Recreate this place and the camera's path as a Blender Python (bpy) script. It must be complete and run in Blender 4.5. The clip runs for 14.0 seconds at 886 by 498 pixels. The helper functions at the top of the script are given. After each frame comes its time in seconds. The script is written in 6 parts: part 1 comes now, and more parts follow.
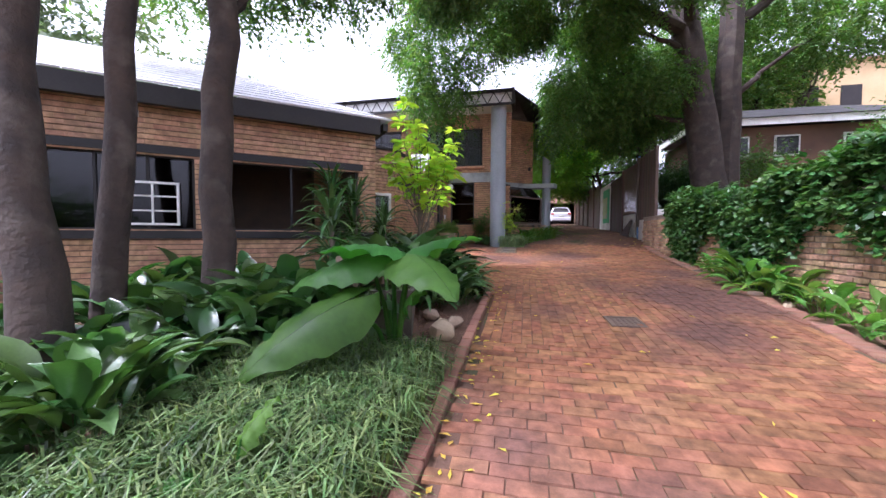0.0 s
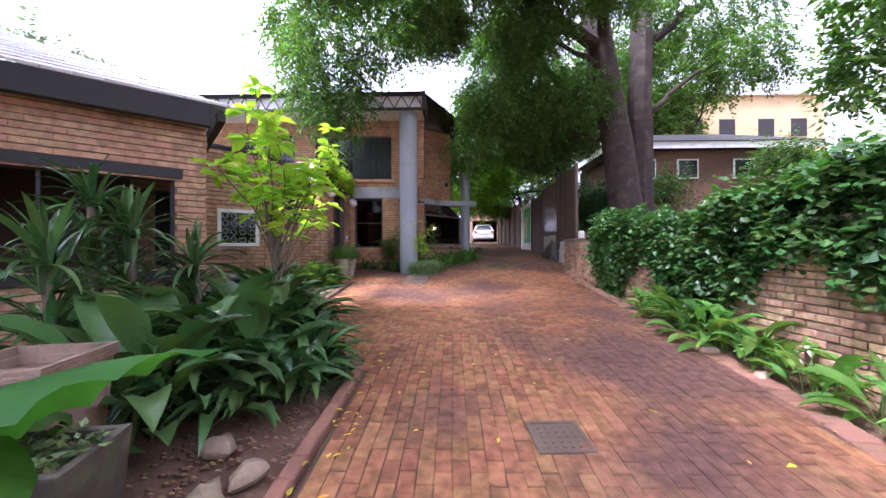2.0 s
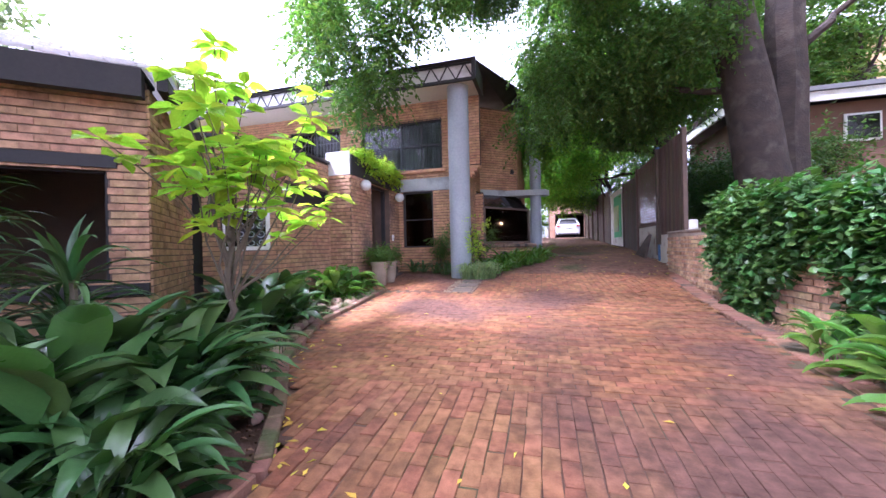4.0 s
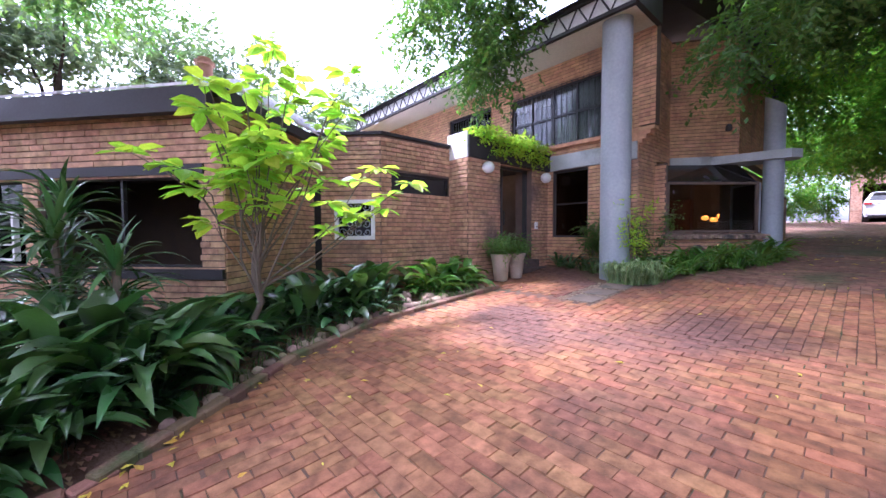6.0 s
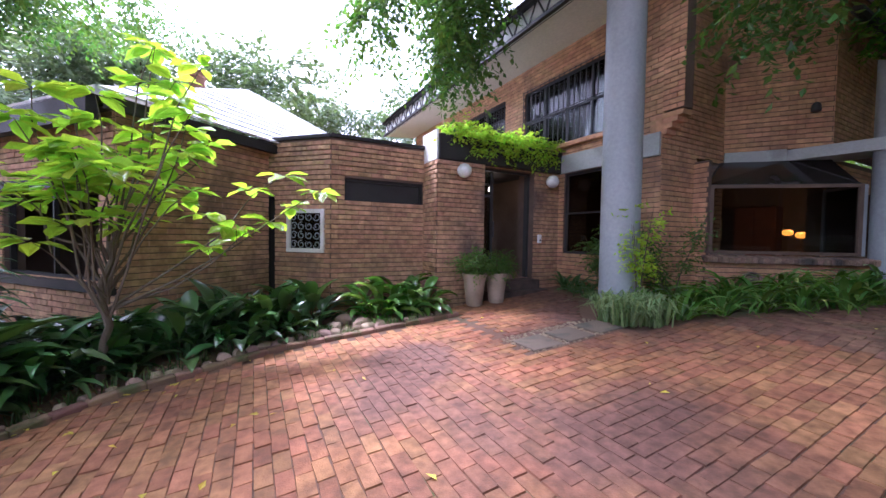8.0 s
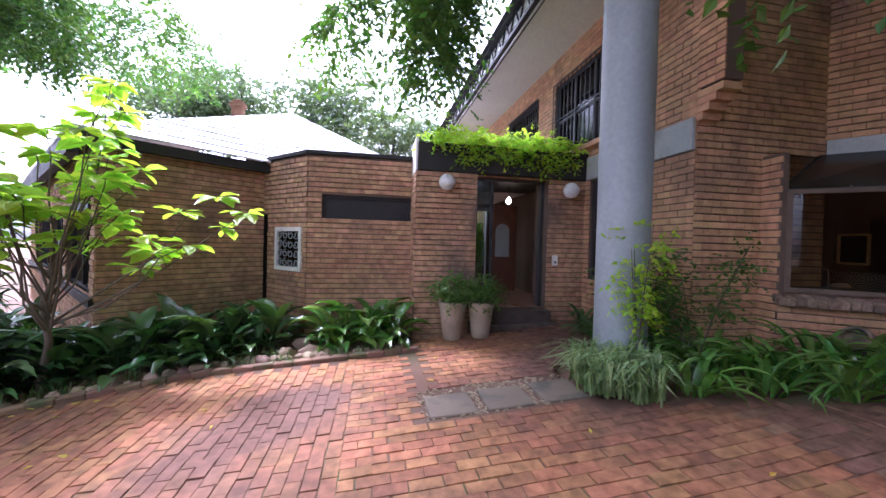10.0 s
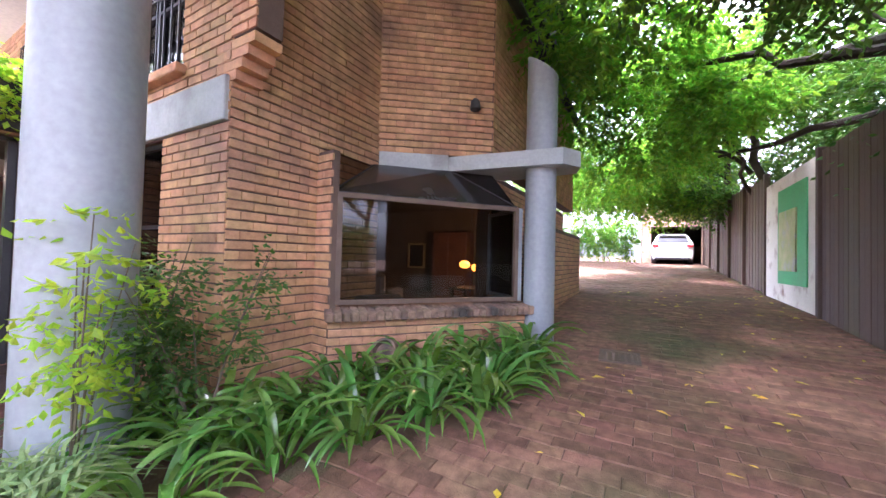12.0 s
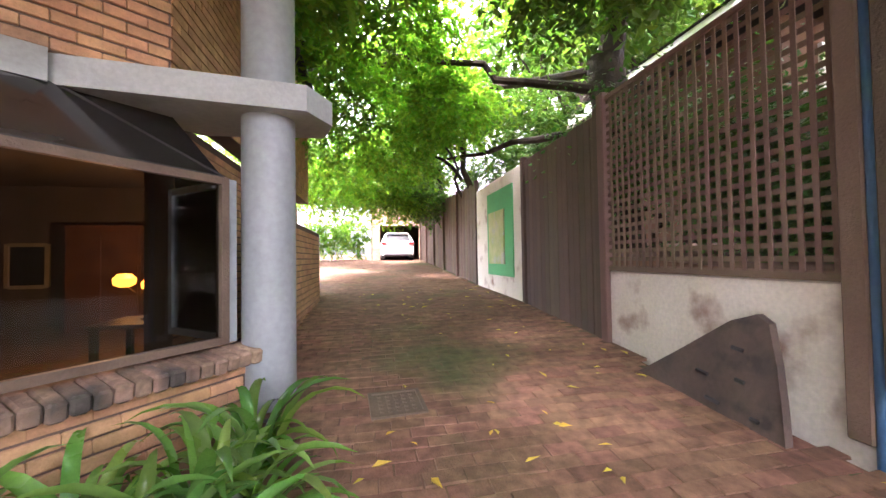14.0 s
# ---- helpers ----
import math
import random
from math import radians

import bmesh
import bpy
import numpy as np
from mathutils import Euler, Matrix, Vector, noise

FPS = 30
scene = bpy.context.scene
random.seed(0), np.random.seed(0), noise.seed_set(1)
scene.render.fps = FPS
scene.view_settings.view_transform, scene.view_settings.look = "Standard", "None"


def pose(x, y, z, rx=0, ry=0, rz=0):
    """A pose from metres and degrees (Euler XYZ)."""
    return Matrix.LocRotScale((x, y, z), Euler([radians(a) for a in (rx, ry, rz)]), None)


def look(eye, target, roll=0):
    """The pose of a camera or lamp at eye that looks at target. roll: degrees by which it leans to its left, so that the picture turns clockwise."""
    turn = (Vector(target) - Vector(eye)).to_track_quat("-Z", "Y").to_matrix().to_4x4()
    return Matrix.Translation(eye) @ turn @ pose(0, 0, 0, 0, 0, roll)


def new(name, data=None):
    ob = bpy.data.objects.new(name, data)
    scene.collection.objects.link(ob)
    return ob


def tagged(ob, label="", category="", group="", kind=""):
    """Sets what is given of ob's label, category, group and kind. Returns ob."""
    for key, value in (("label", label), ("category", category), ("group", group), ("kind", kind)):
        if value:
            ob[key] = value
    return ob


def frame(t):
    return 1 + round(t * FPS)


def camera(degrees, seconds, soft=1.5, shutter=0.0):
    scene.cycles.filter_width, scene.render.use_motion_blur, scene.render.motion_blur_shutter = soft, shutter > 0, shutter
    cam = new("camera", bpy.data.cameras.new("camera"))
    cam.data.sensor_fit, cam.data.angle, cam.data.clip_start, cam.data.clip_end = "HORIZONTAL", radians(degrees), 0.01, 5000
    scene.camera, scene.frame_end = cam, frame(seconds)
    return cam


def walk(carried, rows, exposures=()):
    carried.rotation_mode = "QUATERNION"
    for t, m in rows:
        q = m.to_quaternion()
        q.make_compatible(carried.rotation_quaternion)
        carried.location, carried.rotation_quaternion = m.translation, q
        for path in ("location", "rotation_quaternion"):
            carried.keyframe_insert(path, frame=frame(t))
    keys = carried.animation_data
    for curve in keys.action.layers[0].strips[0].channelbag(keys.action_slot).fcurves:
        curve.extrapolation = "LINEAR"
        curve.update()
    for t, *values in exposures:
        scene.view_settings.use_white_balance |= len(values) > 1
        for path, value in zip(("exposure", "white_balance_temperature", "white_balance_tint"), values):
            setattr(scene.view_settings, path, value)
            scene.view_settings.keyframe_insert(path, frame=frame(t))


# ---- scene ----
cam = camera(101.5, 14.0)
PATH = [
    (0, (0.483, 0.78, 1.703), (0.043, 2.729, 1.623), 0.2),
    (0.5, (0.664, 1.246, 1.775), (0.385, 3.225, 1.693), -0.3),
    (1, (0.767, 1.771, 1.89), (0.57, 3.761, 1.824), -0.4),
    (1.5, (0.862, 2.325, 1.963), (0.764, 4.323, 1.936), -0.1),
    (2, (0.924, 2.884, 2.013), (0.867, 4.883, 2.017), -0.2),
    (4.5, (1.903, 5.381, 2.089), (1.112, 7.218, 2.064), -0.9),
    (5, (2.232, 5.857, 2.153), (1.127, 7.523, 2.082), -0.3),
    (5.5, (2.55, 6.418, 2.171), (1.152, 7.845, 2.085), -0.2),
    (6, (2.83, 7.03, 2.199), (1.315, 8.332, 2.116), -0.3),
    (6.5, (3.063, 7.593, 2.247), (1.464, 8.792, 2.177), 0.0),
    (7, (3.172, 8.192, 2.303), (1.505, 9.295, 2.234), 0.7),
    (7.5, (3.223, 8.834, 2.337), (1.521, 9.881, 2.275), 0.9),
    (8, (3.246, 9.472, 2.409), (1.474, 10.398, 2.342), 0.9),
    (10.5, (3.152, 12.36, 2.658), (1.18, 12.691, 2.632), 1.6),
    (11, (3.008, 12.957, 2.649), (1.213, 13.839, 2.643), 1.4),
    (11.5, (2.826, 13.406, 2.636), (1.278, 14.672, 2.68), 1.4),
    (12, (2.633, 13.698, 2.712), (1.643, 15.435, 2.76), 1.5),
    (12.5, (2.423, 14.044, 2.713), (1.792, 15.941, 2.773), 1.1),
    (13, (2.259, 14.473, 2.74), (1.854, 16.43, 2.806), 0.4),
    (13.5, (2.189, 14.951, 2.777), (2.129, 16.949, 2.839), -0.0),
    (14, (2.193, 15.288, 2.774), (2.584, 17.248, 2.823), -0.9),
]
walk(cam, [(t, look(eye, target, roll)) for t, eye, target, roll in PATH], [(0, 2.0, 5450, 30), (0.5, 1.95, 5450, 30), (1.2, 2.05, 5450, 31), (2, 2.3, 5400, 34), (5, 2.85, 5150, 38), (6.5, 2.5, 5100, 36), (8, 2.3, 5200, 34), (11, 2.45, 5250, 32), (12, 3.8, 5450, 34), (12.5, 4.25, 5700, 30), (13, 4.1, 6300, 26), (14, 4.05, 6200, 31)])

# ---- world and sun ----
world = bpy.data.worlds.new("overcast_sky")
scene.world = world
world.use_nodes = True
wn, wl = world.node_tree.nodes, world.node_tree.links
sky = wn.new("ShaderNodeTexSky")
sky.sky_type, sky.sun_disc = "NISHITA", False
sky.sun_elevation, sky.sun_rotation = radians(59), radians(-118)
sky.dust_density, sky.air_density = 4.0, 1.0
hs = wn.new("ShaderNodeHueSaturation")
hs.inputs["Saturation"].default_value = 0.07
wl.new(sky.outputs[0], hs.inputs["Color"])
wl.new(hs.outputs[0], wn["Background"].inputs["Color"])
wn["Background"].inputs["Strength"].default_value = 0.15
sun_data = bpy.data.lights.new("sun", "SUN")
sun_data.energy, sun_data.angle, sun_data.color = 1.6, radians(12), (1.0, 0.95, 0.87)
sun = new("sun", sun_data)
sun.matrix_world = look((-27.4, -6.6, 52), (0, 8, 0))


# ---- materials ----
def ramp_colour(nt, fac, a, b):
    m = nt.nodes.new("ShaderNodeMix")
    m.data_type = "RGBA"
    nt.links.new(fac, m.inputs[0])
    m.inputs[6].default_value, m.inputs[7].default_value = (*a, 1), (*b, 1)
    return m.outputs[2]


def noise_tex(nt, scale, detail=4.0, vec=None):
    n = nt.nodes.new("ShaderNodeTexNoise")
    n.inputs["Scale"].default_value, n.inputs["Detail"].default_value = scale, detail
    if vec:
        nt.links.new(vec, n.inputs["Vector"])
    return n.outputs["Fac"]


def contrast(nt, fac, lo, hi):
    m = nt.nodes.new("ShaderNodeMapRange")
    m.inputs[1].default_value, m.inputs[2].default_value = lo, hi
    nt.links.new(fac, m.inputs[0])
    return m.outputs[0]


def mat(name, a, b, rough=0.8, scale=3.0, bump=0.3, bscale=40.0, metal=0.0, rand="", spread=0.3, stain=None, stain_scale=0.7,
        stain_lo=0.52, leaf=0.0, spec=0.5, hue=0.03, mottle=0.0, mscale=16.0):
    m = bpy.data.materials.new(name)
    m.use_nodes = True
    nt = m.node_tree
    bs = nt.nodes["Principled BSDF"]
    tc = nt.nodes.new("ShaderNodeTexCoord").outputs["Object"]
    geo = nt.nodes.new("ShaderNodeNewGeometry")
    pos = geo.outputs["Position"]
    coarse = contrast(nt, noise_tex(nt, scale, 5, pos), 0.3, 0.7)
    col = ramp_colour(nt, coarse, a, b)
    if rand:
        if rand == "object":
            r = nt.nodes.new("ShaderNodeObjectInfo").outputs["Random"]
        else:
            r = geo.outputs["Random Per Island"]
        h = nt.nodes.new("ShaderNodeHueSaturation")
        v = nt.nodes.new("ShaderNodeMapRange")
        v.inputs[3].default_value, v.inputs[4].default_value = 1 - spread, 1 + spread
        nt.links.new(r, v.inputs[0])
        nt.links.new(v.outputs[0], h.inputs["Value"])
        fr = nt.nodes.new("ShaderNodeMath")
        fr.operation = "MULTIPLY"
        fr.inputs[1].default_value = 17.31
        nt.links.new(r, fr.inputs[0])
        fc = nt.nodes.new("ShaderNodeMath")
        fc.operation = "FRACT"
        nt.links.new(fr.outputs[0], fc.inputs[0])
        hv = nt.nodes.new("ShaderNodeMapRange")
        hv.inputs[3].default_value, hv.inputs[4].default_value = 0.5 - hue, 0.5 + hue
        nt.links.new(fc.outputs[0], hv.inputs[0])
        nt.links.new(hv.outputs[0], h.inputs["Hue"])
        nt.links.new(col, h.inputs["Color"])
        col = h.outputs["Color"]
    if stain:
        s = contrast(nt, noise_tex(nt, stain_scale, 6, pos), stain_lo, stain_lo + 0.16)
        mx = nt.nodes.new("ShaderNodeMix")
        mx.data_type = "RGBA"
        nt.links.new(s, mx.inputs[0])
        nt.links.new(col, mx.inputs[6])
        mx.inputs[7].default_value = (*stain, 1)
        col = mx.outputs[2]
    if mottle:
        mm = nt.nodes.new("ShaderNodeMapRange")
        mm.inputs[1].default_value, mm.inputs[2].default_value = 0.32, 0.68
        mm.inputs[3].default_value, mm.inputs[4].default_value = 1 - mottle, 1 + mottle
        nt.links.new(noise_tex(nt, mscale, 7, pos), mm.inputs[0])
        mv = nt.nodes.new("ShaderNodeVectorMath")
        mv.operation = "SCALE"
        nt.links.new(col, mv.inputs[0])
        nt.links.new(mm.outputs[0], mv.inputs["Scale"])
        col = mv.outputs[0]
    fine = noise_tex(nt, bscale, 6, pos)
    g = nt.nodes.new("ShaderNodeMapRange")
    g.inputs[3].default_value, g.inputs[4].default_value = 0.78, 1.18
    nt.links.new(fine, g.inputs[0])
    gm = nt.nodes.new("ShaderNodeVectorMath")
    gm.operation = "SCALE"
    nt.links.new(col, gm.inputs[0])
    nt.links.new(g.outputs[0], gm.inputs["Scale"])
    col = gm.outputs[0]
    nt.links.new(col, bs.inputs["Base Color"])
    rr = nt.nodes.new("ShaderNodeMapRange")
    rr.inputs[3].default_value, rr.inputs[4].default_value = max(0.02, rough - 0.12), min(1, rough + 0.12)
    nt.links.new(coarse, rr.inputs[0])
    nt.links.new(rr.outputs[0], bs.inputs["Roughness"])
    bs.inputs["Metallic"].default_value = metal
    bs.inputs["Specular IOR Level"].default_value = spec
    if bump:
        bp = nt.nodes.new("ShaderNodeBump")
        bp.inputs["Strength"].default_value, bp.inputs["Distance"].default_value = bump, 0.01
        nt.links.new(fine, bp.inputs["Height"])
        nt.links.new(bp.outputs[0], bs.inputs["Normal"])
    if leaf:
        tr = nt.nodes.new("ShaderNodeBsdfTranslucent")
        sc = nt.nodes.new("ShaderNodeMix")
        sc.data_type, sc.blend_type = "RGBA", "MULTIPLY"
        sc.inputs[0].default_value = 1
        nt.links.new(col, sc.inputs[6])
        sc.inputs[7].default_value = (1.5, 1.7, 0.6, 1)
        nt.links.new(sc.outputs[2], tr.inputs["Color"])
        ms = nt.nodes.new("ShaderNodeMixShader")
        ms.inputs[0].default_value = leaf
        nt.links.new(bs.outputs[0], ms.inputs[1])
        nt.links.new(tr.outputs[0], ms.inputs[2])
        nt.links.new(ms.outputs[0], nt.nodes["Material Output"].inputs["Surface"])
    return m


def glass_mat(name, tint, rough=0.03, clear=0.6):
    """A thin pane: part mirror by Fresnel, the rest lets light through."""
    m = bpy.data.materials.new(name)
    m.use_nodes = True
    nt = m.node_tree
    nt.nodes.remove(nt.nodes["Principled BSDF"])
    tr, gl = nt.nodes.new("ShaderNodeBsdfTransparent"), nt.nodes.new("ShaderNodeBsdfGlossy")
    fr, ms = nt.nodes.new("ShaderNodeFresnel"), nt.nodes.new("ShaderNodeMixShader")
    tr.inputs[0].default_value = (*[c * clear for c in tint], 1)
    gl.inputs["Roughness"].default_value = rough
    fr.inputs["IOR"].default_value = 1.45
    nt.links.new(fr.outputs[0], ms.inputs[0])
    nt.links.new(tr.outputs[0], ms.inputs[1])
    nt.links.new(gl.outputs[0], ms.inputs[2])
    nt.links.new(ms.outputs[0], nt.nodes["Material Output"].inputs["Surface"])
    return m


def glow_mat(name, colour, strength):
    m = bpy.data.materials.new(name)
    m.use_nodes = True
    bs = m.node_tree.nodes["Principled BSDF"]
    bs.inputs["Base Color"].default_value = (*colour, 1)
    bs.inputs["Emission Color"].default_value = (*colour, 1)
    bs.inputs["Emission Strength"].default_value = strength
    return m


M = {
    "soil": mat("soil", (0.115, 0.062, 0.037), (0.21, 0.125, 0.078), 0.95, 2.0, 1.0, 30),
    "paver": mat("paver_clay", (0.24, 0.098, 0.043), (0.335, 0.158, 0.074), 0.8, 0.6, 0.5, 90, rand="island", spread=0.24, hue=0.012, spec=0.3, mottle=0.34, mscale=11,
                 stain=(0.14, 0.07, 0.049), stain_scale=0.45, stain_lo=0.465),
    "paver_one": mat("paver_clay_single", (0.24, 0.098, 0.043), (0.335, 0.158, 0.074), 0.8, 0.6, 0.5, 90, rand="object", spread=0.24, hue=0.012, spec=0.3, mottle=0.34, mscale=11,
                     stain=(0.14, 0.07, 0.049), stain_scale=0.45, stain_lo=0.465),
    "joint": mat("paving_joint", (0.085, 0.045, 0.028), (0.15, 0.08, 0.05), 0.95, 1.0, 0.8, 60, stain=(0.05, 0.08, 0.02), stain_scale=1.2),
    # browner paver copy: far-drive shade painted in, besides real moss stains
    "paver_old": mat("shaded_brown_paver", (0.155, 0.08, 0.05), (0.235, 0.128, 0.084), 0.8, 0.7, 0.6, 80, rand="island", spread=0.24, hue=0.012, spec=0.3, mottle=0.32, mscale=11, stain=(0.075, 0.09, 0.035), stain_scale=0.55, stain_lo=0.57),
    "edging": mat("edging_brick", (0.22, 0.1, 0.065), (0.32, 0.16, 0.1), 0.85, 1.0, 0.5, 70, rand="object", spread=0.16, hue=0.008, stain=(0.08, 0.07, 0.045), stain_scale=2.5),
    "sillbrick": mat("weathered_sill_brick", (0.2, 0.13, 0.088), (0.31, 0.21, 0.145), 0.9, 3.0, 0.9, 45, rand="object", spread=0.2, hue=0.01, stain=(0.065, 0.055, 0.045), stain_scale=5, stain_lo=0.5, mottle=0.3, mscale=20),
    "kerb": mat("mossy_kerb", (0.19, 0.11, 0.07), (0.28, 0.165, 0.105), 0.9, 3.0, 0.7, 50, rand="object", spread=0.22, stain=(0.09, 0.1, 0.035), stain_scale=3.5, stain_lo=0.52),
    "brick": mat("face_brick", (0.47, 0.255, 0.13), (0.56, 0.34, 0.185), 0.85, 1.2, 0.5, 70, rand="island", spread=0.13, hue=0.01, stain=(0.27, 0.16, 0.105), stain_scale=0.9, stain_lo=0.56, mottle=0.2, mscale=9, spec=0.3),
    "brick_one": mat("face_brick_single", (0.47, 0.255, 0.13), (0.56, 0.34, 0.185), 0.85, 1.2, 0.5, 70, rand="object", spread=0.13, hue=0.01, stain=(0.27, 0.16, 0.105), stain_scale=0.9, stain_lo=0.56, mottle=0.2, mscale=9, spec=0.3),
    "brick_w": mat("grimy_face_brick", (0.4, 0.225, 0.13), (0.5, 0.31, 0.185), 0.9, 1.4, 0.7, 60, rand="island", spread=0.14, hue=0.012, stain=(0.15, 0.105, 0.085), stain_scale=0.8, stain_lo=0.55, mottle=0.28, mscale=10, spec=0.25),
    "brick_w_one": mat("grimy_face_brick_single", (0.4, 0.225, 0.13), (0.5, 0.31, 0.185), 0.9, 1.4, 0.7, 60, rand="object", spread=0.14, hue=0.012, stain=(0.15, 0.105, 0.085), stain_scale=0.8, stain_lo=0.55, mottle=0.28, mscale=10, spec=0.25),
    "mortar": mat("raked_mortar", (0.11, 0.075, 0.055), (0.17, 0.115, 0.085), 0.95, 4, 0.6, 80),
    "oldbrick": mat("weathered_brick", (0.34, 0.2, 0.115), (0.5, 0.34, 0.21), 0.9, 2.0, 0.9, 45, rand="island", spread=0.3, hue=0.02, stain=(0.42, 0.34, 0.25), stain_scale=1.4, stain_lo=0.58, mottle=0.3, mscale=14, spec=0.25),
    "oldbrick_one": mat("weathered_brick_single", (0.34, 0.2, 0.115), (0.5, 0.34, 0.21), 0.9, 2.0, 0.9, 45, rand="object", spread=0.3, hue=0.02, stain=(0.42, 0.34, 0.25), stain_scale=1.4, stain_lo=0.58, mottle=0.3, mscale=14, spec=0.25),
    "oldmortar": mat("crumbling_mortar", (0.2, 0.16, 0.12), (0.34, 0.28, 0.22), 0.95, 3, 0.8, 60),
    "grey": mat("grey_painted_steel", (0.27, 0.3, 0.31), (0.33, 0.36, 0.37), 0.5, 1.5, 0.08, 20, spec=0.5),
    "concrete": mat("grey_painted_concrete", (0.36, 0.39, 0.38), (0.46, 0.48, 0.46), 0.8, 1.5, 0.3, 30, stain=(0.25, 0.26, 0.24), stain_scale=1.8, stain_lo=0.56),
    "dark": mat("dark_fascia", (0.02, 0.0185, 0.018), (0.038, 0.035, 0.034), 0.6, 2, 0.2, 30, spec=0.3),
    "soffit": mat("cream_soffit", (0.62, 0.58, 0.47), (0.7, 0.66, 0.55), 0.8, 1, 0.1, 20),
    "white": mat("white_paint", (0.74, 0.73, 0.7), (0.8, 0.79, 0.76), 0.6, 2, 0.15, 30, stain=(0.6, 0.58, 0.52), stain_scale=3),
    "plaster": mat("stained_white_plaster", (0.62, 0.58, 0.5), (0.74, 0.7, 0.63), 0.9, 1.5, 0.4, 30, stain=(0.3, 0.2, 0.15), stain_scale=2.6, stain_lo=0.57),
    "slate": mat("pale_roof_tile", (0.68, 0.68, 0.7), (0.78, 0.78, 0.8), 0.4, 2, 0.3, 30, rand="island", spread=0.15),
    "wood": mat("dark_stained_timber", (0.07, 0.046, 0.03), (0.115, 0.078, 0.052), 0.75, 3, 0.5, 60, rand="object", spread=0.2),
    "troughstone": mat("mossy_dark_stone", (0.05, 0.042, 0.032), (0.11, 0.092, 0.07), 0.95, 4, 1.0, 25, stain=(0.07, 0.1, 0.04), stain_scale=4),
    "lattice": mat("brown_painted_lattice", (0.125, 0.08, 0.056), (0.18, 0.118, 0.085), 0.75, 3, 0.4, 60, rand="object", spread=0.15),
    "darkslab": mat("dark_brown_stone", (0.06, 0.042, 0.034), (0.11, 0.078, 0.062), 0.9, 3, 1.0, 25, stain=(0.045, 0.035, 0.03), stain_scale=5),
    "door": mat("red_brown_door_timber", (0.13, 0.05, 0.03), (0.2, 0.085, 0.05), 0.5, 4, 0.3, 40),
    "bark": mat("grey_brown_bark", (0.022, 0.016, 0.012), (0.06, 0.042, 0.031), 0.95, 4, 1.6, 22, stain=(0.075, 0.06, 0.047), stain_scale=3),
    "twig": mat("twig_bark", (0.1, 0.078, 0.052), (0.15, 0.12, 0.08), 0.9, 6, 0.5, 50),
    "stone": mat("sandy_stone", (0.3, 0.2, 0.14), (0.42, 0.31, 0.22), 0.9, 3, 0.8, 30, rand="object", spread=0.3),
    "slab": mat("grey_concrete_slab", (0.135, 0.1, 0.07), (0.19, 0.145, 0.105), 0.85, 2, 0.4, 60, stain=(0.09, 0.085, 0.06), stain_scale=3),
    "terracotta": mat("cream_clay_pot", (0.3, 0.24, 0.17), (0.4, 0.32, 0.24), 0.9, 4, 0.4, 40, stain=(0.26, 0.22, 0.16), stain_scale=3),
    "buff": mat("buff_clay_planter", (0.2, 0.135, 0.09), (0.29, 0.2, 0.14), 0.9, 3, 0.5, 40, stain=(0.13, 0.1, 0.065), stain_scale=3.5, stain_lo=0.53),
    "iron": mat("cast_iron", (0.105, 0.072, 0.05), (0.17, 0.12, 0.085), 0.75, 5, 0.6, 60, metal=0.1),
    "blue": mat("blue_pipe_paint", (0.05, 0.13, 0.26), (0.07, 0.17, 0.32), 0.5, 3, 0.1, 30),
    "green": mat("bright_green_paint", (0.05, 0.36, 0.12), (0.08, 0.44, 0.17), 0.7, 2, 0.1, 30),
    "car": mat("white_car_paint", (0.62, 0.62, 0.64), (0.68, 0.68, 0.7), 0.25, 1, 0.0, 20, spec=0.6),
    "rubber": mat("black_rubber", (0.02, 0.02, 0.02), (0.035, 0.035, 0.035), 0.8, 6, 0.2, 60),
    "red": mat("red_lens", (0.4, 0.02, 0.02), (0.5, 0.03, 0.03), 0.25, 5, 0, 20),
    "black": mat("black_trim", (0.02, 0.02, 0.022), (0.04, 0.04, 0.04), 0.5, 4, 0.1, 40),
    # plaster darkened to brown: the dimness of the rooms is painted in
    "inner": mat("dimmed_interior_plaster", (0.13, 0.09, 0.06), (0.19, 0.135, 0.095), 0.9, 2, 0.1, 30),
    "tilefloor": mat("terracotta_floor_tile", (0.35, 0.17, 0.11), (0.42, 0.23, 0.16), 0.35, 2, 0.1, 30),
    "cloth": mat("grey_upholstery", (0.12, 0.105, 0.095), (0.19, 0.165, 0.15), 0.95, 3, 0.4, 90),
    "gold": mat("gilt_frame", (0.5, 0.33, 0.12), (0.6, 0.42, 0.18), 0.45, 4, 0.1, 40),
    "paper": mat("pale_print", (0.5, 0.5, 0.45), (0.66, 0.66, 0.6), 0.7, 6, 0.0, 40, stain=(0.2, 0.35, 0.12), stain_scale=5),
    "print": mat("faded_garden_print", (0.3, 0.4, 0.12), (0.5, 0.5, 0.26), 0.7, 4, 0.0, 40, stain=(0.4, 0.42, 0.36), stain_scale=3),
    "glass": glass_mat("window_glass", (0.75, 0.8, 0.8), clear=0.75),
    "tinted": glass_mat("dim_window_glass", (0.6, 0.6, 0.58), clear=0.52),
    "hood": mat("dark_glossy_glazing", (0.012, 0.011, 0.011), (0.025, 0.022, 0.02), 0.18, 2, 0.0, 20),
    "ochre": mat("ochre_plaster", (0.5, 0.36, 0.18), (0.58, 0.43, 0.24), 0.9, 1, 0.2, 20),
    "umber": mat("dark_brown_brick", (0.12, 0.065, 0.045), (0.19, 0.105, 0.07), 0.9, 1.5, 0.4, 30),
